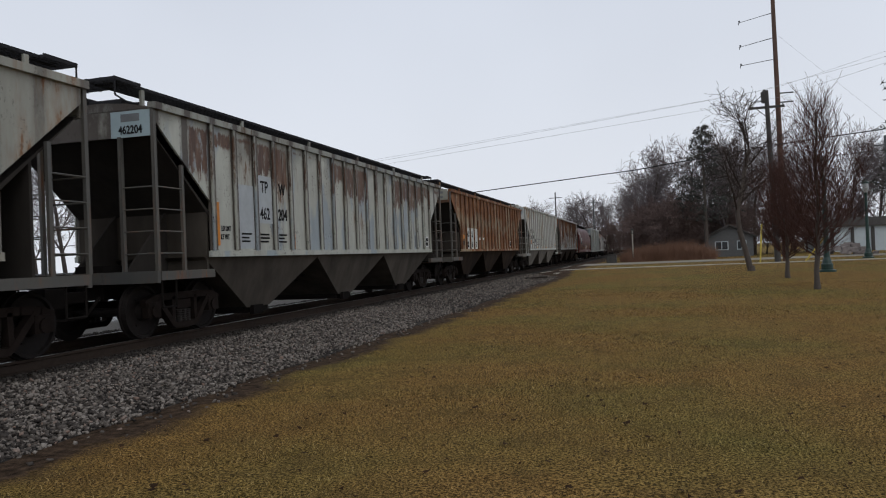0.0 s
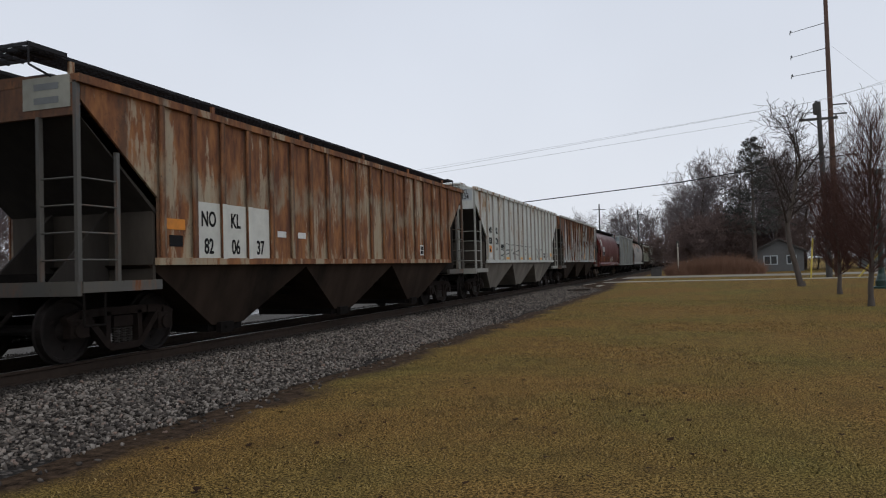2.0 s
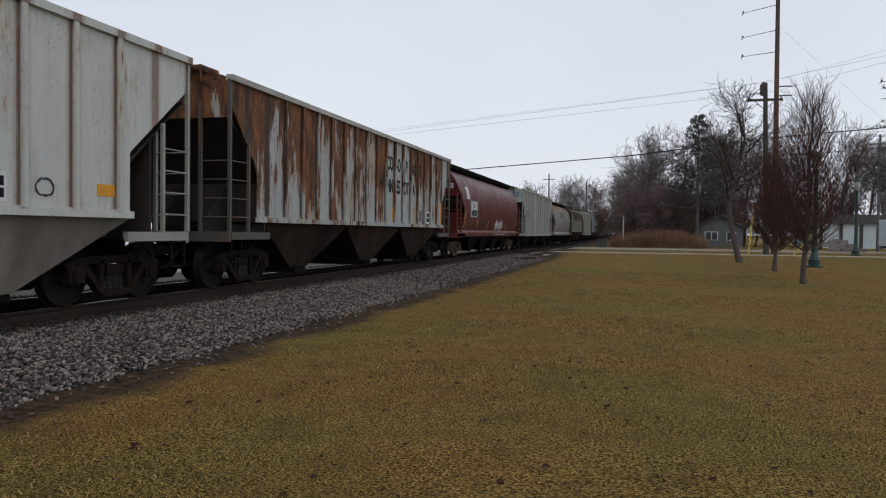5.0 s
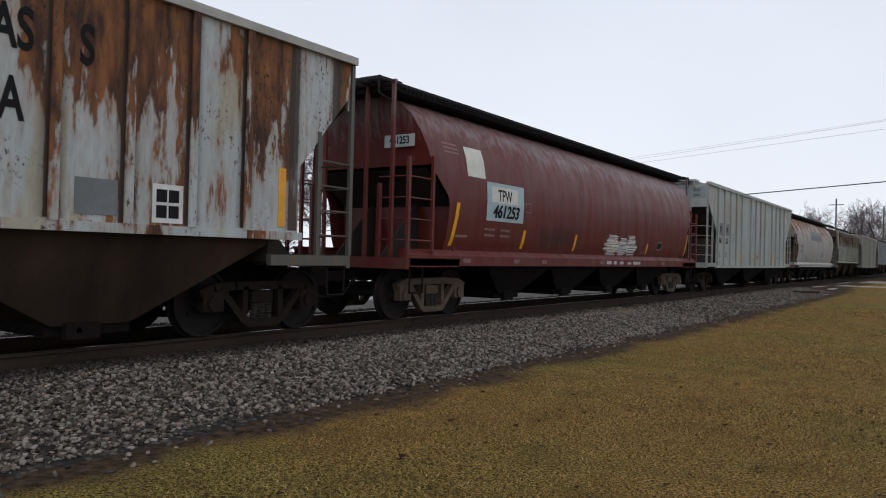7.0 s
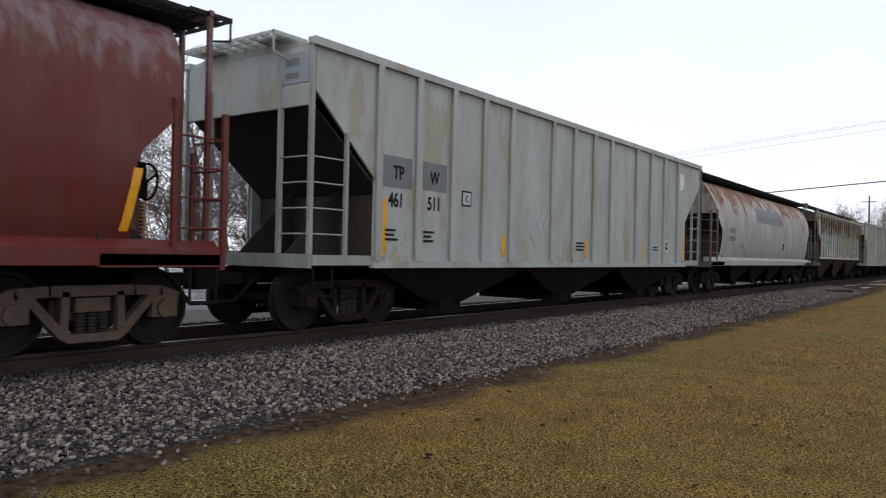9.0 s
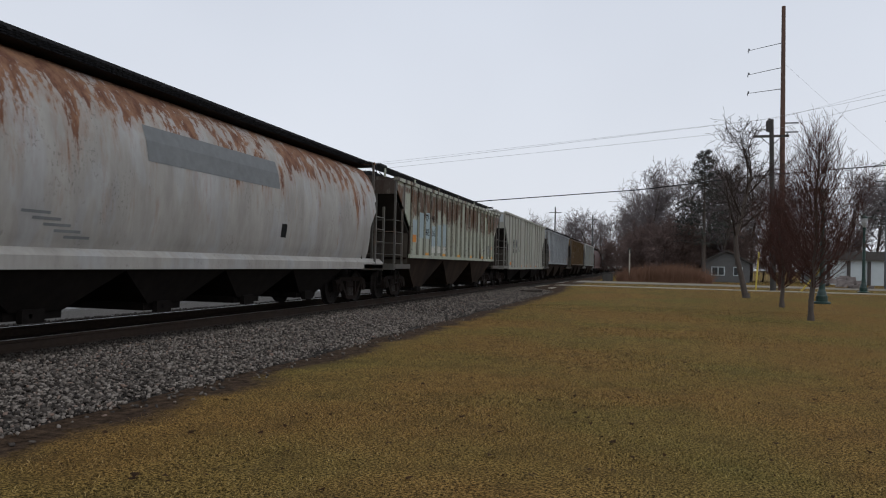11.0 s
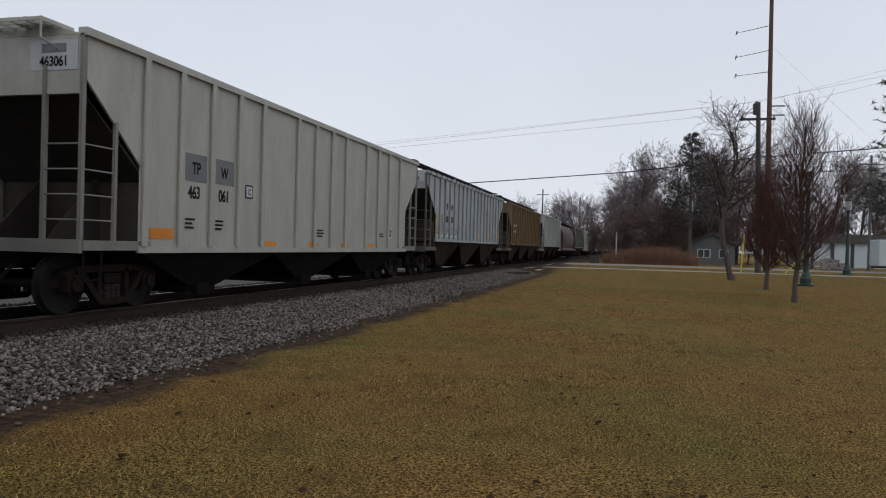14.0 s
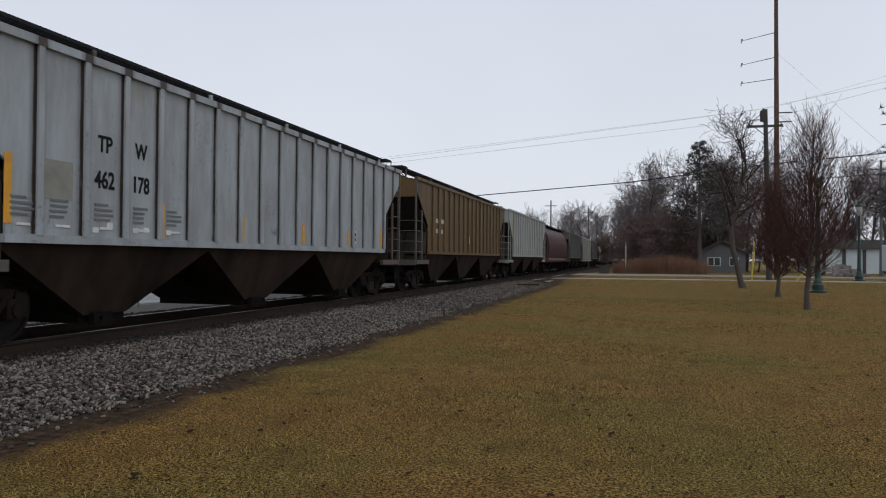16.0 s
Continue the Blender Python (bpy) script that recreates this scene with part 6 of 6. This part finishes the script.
wire("overhead_wire", "thin overhead power wire between the poles", [(-62, 53, 5.2), (-17.2, 53, 9.1), (7.1, 52, 11.35), (15.4, 53, 13.1), (60, 56, 22)], 0.009, M["wire"])
wire("overhead_wire", "thin overhead power wire between the poles", [(-62, 53.4, 4.9), (-17.2, 53.4, 8.85), (8.4, 52.4, 10.9), (15.4, 53.4, 12.8), (60, 56, 21.5)], 0.009, M["wire"])
wire("overhead_wire", "thin overhead power wire between the poles", [(-62, 53.8, 5.6), (-17.2, 53.8, 9.4), (8.4, 53.2, 11.7), (15.4, 53.8, 13.6), (60, 56, 22.6)], 0.007, M["wire"])
wire("telephone_cable", "thick black telephone cable across the road", [(-50, 53, 3.6), (-11.6, 53, 6.14), (-0.8, 53, 6.91), (7.6, 51.7, 7.75), (15.5, 53, 8.5), (60, 58, 13.4)], 0.035)
wire("telephone_cable", "black telephone cable from the pole", [(7.6, 51.7, 6.6), (19.2, 70, 8.9), (60, 90, 14.0)], 0.03)
wire("guy_wire", "thin steel guy wire with a clamp", [(8.5, 53.2, 15.3), (24, 66, 5.0), (30, 71, 0.4)], 0.005, M["wire"])


def street_lamp(x, y, h):
    t = thing("street_lamp", "dark green ornamental street lamp on the lawn", "street lamp", "green street lamps", at=on_ground(x, y))
    bm = bmesh.new()
    lathe(bm, [(0.36, -0.02), (0.36, 0.06), (0.24, 0.10), (0.24, 0.32), (0.20, 0.38), (0.17, 0.52), (0.13, 0.62), (0.12, 0.9)], n=16)
    part("base", bm, M["green"], t)
    bm = bmesh.new()
    lathe(bm, [(0.11, 0.88), (0.085, h - 0.9), (0.12, h - 0.85), (0.08, h - 0.78)], n=14)
    part("post", bm, M["green"], t)
    bm = bmesh.new()
    lathe(bm, [(0.10, h - 0.78), (0.19, h - 0.5), (0.18, h - 0.22)], n=12)
    part("lantern", bm, M["lampglass"], t)
    bm = bmesh.new()
    lathe(bm, [(0.26, h - 0.22), (0.22, h - 0.12), (0.06, h - 0.02), (0.02, h + 0.08)], n=12)
    part("cap", bm, M["green"], t)
    return t


street_lamp(7.39, 35.8, 5.0)
street_lamp(13.48, 53.5, 5.0)

for x, y, h, lean in ((6.56, 50.0, 2.45, 4), (9.2, 50.5, 1.9, 38)):
    t = thing("guy_guard", "yellow plastic guard sleeve on a guy wire", "guy wire guard", at=pose(x, y, 0.28, 0, lean, 0))
    bm = bmesh.new()
    tube(bm, (0, 0, -0.1), (0, 0, h), 0.05, n=8)
    part("sleeve", bm, M["yellow_guard"], t)

for x, y, h in ((-13.06, 110, 10.2), (-8.33, 120, 9.8), (19.3, 70, 10.1)):
    t = thing("distant_pole", "slim grey utility pole in the distance", "utility pole", at=pose(x, y, 0.25))
    bm = bmesh.new()
    tube(bm, (0, 0, -0.3), (0, 0, h - 0.25), 0.14, 0.09, 8)
    part("pole", bm, M["galv_dark"], t)
    bm = bmesh.new()
    box(bm, -0.9, 0.9, -0.05, 0.05, h - 1.1, h - 1.0)
    part("crossarm", bm, M["galv_dark"], t)
for z in (7.0, 8.6, 9.0):
    wire("overhead_wire", "thin overhead wire behind the trees", [(19.3, 70, z), (70, 74, z + 1.5)], 0.02)

t = thing("signal_post", "slim pale crossing post beside the track", "post", at=pose(-1.5, 70.0, ground_z(-1.5, 70)))
bm = bmesh.new()
tube(bm, (0, 0, -0.1), (0, 0, 2.9), 0.06, n=8)
part("post", bm, M["concrete"], t)
bm = bmesh.new()
box(bm, -0.12, 0.12, -0.05, 0.05, 2.55, 3.05)
part("signal_head", bm, M["pole_grey"], t)
t = thing("relay_box", "low grey steel box beside the crossing", "equipment box", at=pose(-3.4, 69.5, ground_z(-3.4, 69.5)))
bm = bmesh.new()
box(bm, -0.45, 0.45, -0.3, 0.3, 0, 0.7)
part("cabinet", bm, M["pole_grey"], t, bevel=0.03)
bm = bmesh.new()
box(bm, -0.5, 0.5, -0.35, 0.35, 0.7, 0.76)
part("lid", bm, M["pole_grey"], t)

# ---- road, crossing, kerb ----
for nm, lab, y0, y1, mat, h in (("pavement", "pale concrete footpath across the lawn", 49.0, 50.3, "concrete", 0.03), ("road", "pale worn road over the crossing", 60.0, 67.5, "road", 0.02)):
    bm = bmesh.new()
    nx = 40
    rows = []
    for i in range(nx + 1):
        x = -7.0 + (90 if i == nx else i * 1.6)
        d = (x + 7) * 0.02
        rows.append([bm.verts.new((x, y + d, ground_z(x, y + d) + zz)) for y, zz in ((y0, -0.1), (y0, h), (y1, h), (y1, -0.1))])
    for a, b in zip(rows, rows[1:]):
        for k in range(3):
            bm.faces.new((a[k], b[k], b[k + 1], a[k + 1]))
    tagged(new(nm, mesh_of(nm, bm, M[mat])), lab, nm, "", "structure")
for k, (x, y, a, l) in enumerate(((-5.4, 47.2, 74, 2.3), (-4.6, 48.4, 66, 2.0), (-4.0, 48.9, 80, 1.4), (-6.1, 41.0, 55, 1.6))):
    t = thing("timber_plank", "weathered loose timber plank lying by the crossing", "plank", "loose planks", at=pose(x, y, 0.13 if y > 45 else 0.10, 0, 0, a))
    bm = bmesh.new()
    box(bm, -l / 2, l / 2, -0.11, 0.11, 0, 0.09)
    part("board", bm, M["tie"] if k == 3 else M["concrete"], t, bevel=0.012)

# ---- buildings beyond the lawn ----
def gable_house(name, label, x0, x1, y0, y1, wall_h, ridge_h, wall_mat, windows, base_z=0.28):
    t = thing(name, label, "house", at=pose(0, 0, base_z))
    bm = bmesh.new()
    box(bm, x0, x1, y0, y1, -0.2, wall_h)
    prism(bm, [(x0, wall_h + 0.001), (x1, wall_h + 0.001), ((x0 + x1) / 2, ridge_h)], y0, y1, 1)
    part("wall", bm, wall_mat, t)
    mid_x = (x0 + x1) / 2
    for s in (-1, 1):
        bm = bmesh.new()
        e = x0 - 0.3 if s < 0 else x1 + 0.3
        prism(bm, [(e, wall_h - 0.12), (mid_x, ridge_h + 0.06), (mid_x, ridge_h + 0.18), (e, wall_h + 0.02)], y0 - 0.3, y1 + 0.3, 1)
        part("roof_slope", bm, M["shingle"], t)
    for wx, wz, ww, wh in windows:
        bm = bmesh.new()
        box(bm, wx - ww / 2, wx + ww / 2, y0 - 0.05, y0 + 0.02, wz, wz + wh)
        fr = part("window", bm, M["white_wall"], t)
        for k in (-1, 1):
            bm = bmesh.new()
            box(bm, wx + k * ww * 0.23 - ww * 0.19, wx + k * ww * 0.23 + ww * 0.19, y0 - 0.07, y0 - 0.045, wz + 0.08, wz + wh - 0.08)
            part("pane", bm, M["glass_dark"], fr)
    return t


gable_house("garage_house", "small grey-blue gabled house at the wood's edge", 5.6, 10.0, 80.5, 88, 2.0, 3.1, M["siding"], [(7.0, 0.7, 1.3, 0.9), (8.9, 0.7, 0.9, 0.9)])
t = thing("white_building", "long low white building with dark bays", "building", at=pose(0, 0, 0.28))
bm = bmesh.new()
box(bm, 17.5, 40, 86, 96, -0.2, 2.6)
part("wall", bm, M["white_wall"], t)
bm = bmesh.new()
prism(bm, [(17.0, 2.6), (40.5, 2.6), (39, 3.5), (18.5, 3.5)], 85.6, 96.4, 1)
part("roof", bm, M["shingle"], t)
for k in range(11):
    bm = bmesh.new()
    box(bm, 18.2 + k * 1.9, 18.5 + k * 1.9, 85.85, 85.99, 0.0, 2.5)
    part("dark_pilaster", bm, M["pole_grey"], t)
t = thing("box_trailer", "plain white box trailer parked by the road", "trailer", at=pose(19.2, 61.5, 0.30))
bm = bmesh.new()
box(bm, -1.9, 3.4, -1.1, 1.1, 0.55, 2.5)
part("body", bm, M["white_wall"], t, bevel=0.05)
bm = bmesh.new()
box(bm, -1.8, 3.3, -0.5, 0.5, 0.42, 0.56)
part("chassis", bm, M["grime"], t)
for x in (0.6, 1.5):
    for y in (-1.0, 1.0):
        bm = bmesh.new()
        lathe(bm, [(0.2, -0.12), (0.36, -0.12), (0.36, 0.12), (0.2, 0.12)], (x, y, 0.36), 1, 16)
        part("wheel", bm, M["tyre"], t)


def rubble_heap():
    rs = random.Random(15)
    t = thing("rubble_heap", "heap of broken concrete and rubble", "rubble heap", at=pose(15.2, 66.5, 0.30))
    for k in range(44):
        a, r = rs.uniform(0, 6.28), rs.uniform(0, 1) ** 0.7
        x, y, z = 2.6 * r * math.cos(a), 1.2 * r * math.sin(a), max(0.0, 0.75 * (1 - r) - 0.05)
        s = rs.uniform(0.15, 0.42)
        bm = bmesh.new()
        for c in itertools_box():
            bm.verts.new((x + c[0] * s * rs.uniform(0.5, 1), y + c[1] * s * rs.uniform(0.5, 1), z + (c[2] + 0.8) * s * 0.6 * rs.uniform(0.6, 1)))
        bmesh.ops.convex_hull(bm, input=list(bm.verts))
        part("chunk", bm, M["rubble"], t)


def itertools_box():
    return [(i, j, k) for i in (-1, 1) for j in (-1, 1) for k in (-1, 1)]


rubble_heap()

# ---- the yard behind the train ----
FX = -15.0
fence = thing("chain_link_fence", "galvanised chain-link fence along the yard", "fence")
bm = bmesh.new()
tube(bm, (0, 0, -0.1), (0, 0, 1.55), 0.03, n=8)
lathe(bm, [(0.035, 1.53), (0.04, 1.56), (0.01, 1.60)], n=8)
post_me = mesh_of("post", bm, M["galv_dark"])
for k in range(-4, 12):
    part("post", post_me, None, fence, at=(FX, 8.66 + 3.72 * k, 0))
bm = bmesh.new()
tube(bm, (FX, -8, 1.5), (FX, 50, 1.5), 0.02, n=6)
part("top_rail", bm, M["galv_dark"], fence)


def mesh_wires():
    vs, fs = [], []
    y0, y1, h, gap, r = -6.0, 50.0, 1.5, 0.085, 0.0022
    for s in (-1, 1):
        y = y0 - h
        while y < y1 + h:
            a, b = Vector((FX + 0.03, y, 0.03)), Vector((FX + 0.03, y + s * h, h))
            k = len(vs)
            for c in (a, b):
                vs += [c + Vector((r, r, 0)), c + Vector((-r, r, 0)), c + Vector((0, -r * 1.4, 0))]
            fs += [(k, k + 1, k + 4, k + 3), (k + 1, k + 2, k + 5, k + 4), (k + 2, k, k + 3, k + 5)]
            y += gap
    ob = part("woven_wire", soup("woven_wire", np.array([tuple(v) for v in vs]), np.array(fs), M["galv"]), None, fence)
    ob["kind"] = "stuff"


mesh_wires()

bm = bmesh.new()
box(bm, -19.1, -18.95, -20, 80, 0.0, 0.012)
tagged(new("yard_line", mesh_of("yard_line", bm, M["white"])), "worn white line painted on the yard", "road marking", "", "structure")


def pallet_mesh():
    bm = bmesh.new()
    for k in range(3):
        box(bm, -0.6, 0.6, -0.5 + k * 0.45, -0.40 + k * 0.45, 0.02, 0.11)
    for k in range(7):
        box(bm, -0.6 + k * 0.185, -0.51 + k * 0.185, -0.52, 0.52, 0.11, 0.13)
    for k in range(4):
        box(bm, -0.6 + k * 0.37, -0.51 + k * 0.37, -0.52, 0.52, 0.0, 0.02)
    return mesh_of("pallet", bm, M["pallet"])


PALLET = pallet_mesh()
rng = random.Random(19)
for k in range(12):
    t = thing("pallet_stack", "tall stack of weathered wooden pallets", "pallet stack", "pallet stacks", at=pose(-25.5 + rng.uniform(-0.1, 0.1), 2.6 + 1.12 * k, 0.0))
    for j in range(24):
        ob = part("pallet", PALLET, None, t, at=(rng.uniform(-0.03, 0.03), rng.uniform(-0.02, 0.02), j * 0.134))
        ob.rotation_euler = (0, 0, rng.uniform(-0.02, 0.02))


def pickup(at):
    t = thing("pickup_truck", "dark blue pickup truck parked in the yard", "vehicle", at=at)
    side = [(-2.7, 0.5), (-2.7, 1.05), (-1.0, 1.08), (-0.9, 1.10), (0.9, 1.10), (1.0, 1.08), (2.55, 0.98), (2.7, 0.85), (2.72, 0.5), (2.2, 0.42), (-2.2, 0.42)]
    bm = bmesh.new()
    prism(bm, side, -0.92, 0.92, 0)
    part("body", bm, M["carpaint"], t, bevel=0.04)
    bm = bmesh.new()
    frustum(bm, (-0.70, 0.70, -0.75, 0.35, 1.68), (-0.88, 0.88, -1.0, 1.05, 1.09))
    cab = part("cab", bm, M["carpaint"], t, bevel=0.03)
    for s in (-1, 1):
        bm = bmesh.new()
        prism(bm, [(-0.78, 1.16), (0.78, 1.16), (0.32, 1.58), (-0.66, 1.58)], s * 0.80, s * 0.875, 0)
        part("side_window", bm, M["glass_dark"], cab)
        bm = bmesh.new()
        box(bm, min(s * 0.55, s * 0.9), max(s * 0.55, s * 0.9), 2.66, 2.735, 0.70, 0.88)
        part("headlight", bm, M["lens"], t)
        for y in (-1.75, 1.72):
            bm = bmesh.new()
            lathe(bm, [(0.22, s * 0.68), (0.36, s * 0.68), (0.39, s * 0.74), (0.39, s * 0.88), (0.36, s * 0.935), (0.25, s * 0.93)], (0, y, 0.39), 0, 24)
            w = part("wheel", bm, M["tyre"], t)
            bm = bmesh.new()
            lathe(bm, [(0.245, s * 0.90), (0.245, s * 0.935), (0.21, s * 0.925), (0.07, s * 0.90), (0.06, s * 0.94), (0.02, s * 0.945)], (0, y, 0.39), 0, 20)
            for k in range(5):
                a = 1.2566 * k
                tube(bm, (s * 0.93, y + 0.05 * math.cos(a), 0.39 + 0.05 * math.sin(a)), (s * 0.93, y + 0.23 * math.cos(a), 0.39 + 0.23 * math.sin(a)), 0.035, n=6)
            part("rim", bm, M["chrome"], w)
    bm = bmesh.new()
    box(bm, -0.9, 0.9, 2.68, 2.80, 0.45, 0.62)
    part("bumper", bm, M["chrome"], t, bevel=0.02)
    return t


pickup(pose(-16.9, 1.7, 0.0))

for x, y, h in ((-60, 14.5, 9.5),):
    t = thing("yard_light_pole", "slim yard light pole with a double head", "light pole", at=pose(x, y, 0))
    bm = bmesh.new()
    tube(bm, (0, 0, -0.1), (0, 0, h), 0.09, 0.07, 8)
    part("pole", bm, M["galv_dark"], t)
    for s in (-1, 1):
        bm = bmesh.new()
        box(bm, -0.2, 0.2, min(s * 0.2, s * 1.0), max(s * 0.2, s * 1.0), h - 0.1, h + 0.15)
        part("lamp_head", bm, M["galv_dark"], t)


def snow_heap(x, y, a, b, h, seed):
    rs = random.Random(seed)
    bm = bmesh.new()
    rings = []
    for i in range(6):
        f = i / 5
        ring = []
        for k in range(20):
            q = 2 * math.pi * k / 20
            n = 1 + 0.25 * noise.noise((math.cos(q) * 2 + seed, math.sin(q) * 2, f * 2))
            ring.append(bm.verts.new((a * (1 - f * 0.85) * n * math.cos(q), b * (1 - f * 0.85) * n * math.sin(q), -0.05 + h * math.sin(f * 1.5) * (0.85 + 0.15 * n))))
        rings.append(ring)
    for p, q in zip(rings, rings[1:]):
        for k in range(20):
            bm.faces.new((p[k], p[(k + 1) % 20], q[(k + 1) % 20], q[k]))
    bm.faces.new(rings[-1])
    ob = new("snow_heap", mesh_of("snow_heap", bm, M["snow"], True))
    ob.matrix_basis = pose(x, y, 0)
    return tagged(ob, "old heap of ploughed snow in the yard", "snow heap")


snow_heap(-23, 31, 2.0, 4.0, 1.0, 3)

# ---- timber ties, last ----
bm = bmesh.new()
box(bm, -1.3, 1.3, -0.11, 0.11, -0.14, 0.0)
tie_me = mesh_of("tie", bm, M["tie"], bevel=0.012)
for k in range(230):
    ob = part("tie", tie_me, None, track, at=(TX + rng.uniform(-0.05, 0.05), -14 + 0.52 * k, 0.172))
    ob.rotation_euler = (0, 0, rng.uniform(-0.02, 0.02))


def motions():
    step = 2 / FPS
    for car, u in TRAIN:
        walk(car, [(0, pose(TX, u, RAIL_Z)), (16, pose(TX, u - SPEED * 16, RAIL_Z))])
    turn = math.degrees(SPEED / WHEEL_R)
    for car, u in TRAIN[:12]:
        for t in car.children:
            if t.name.split(".")[0] != "truck":
                continue
            for w in t.children:
                if w.name.split(".")[0] == "wheelset":
                    at = w.location.copy()
                    walk(w, [(k * step, pose(*at, turn * k * step)) for k in range(241)])


motions()
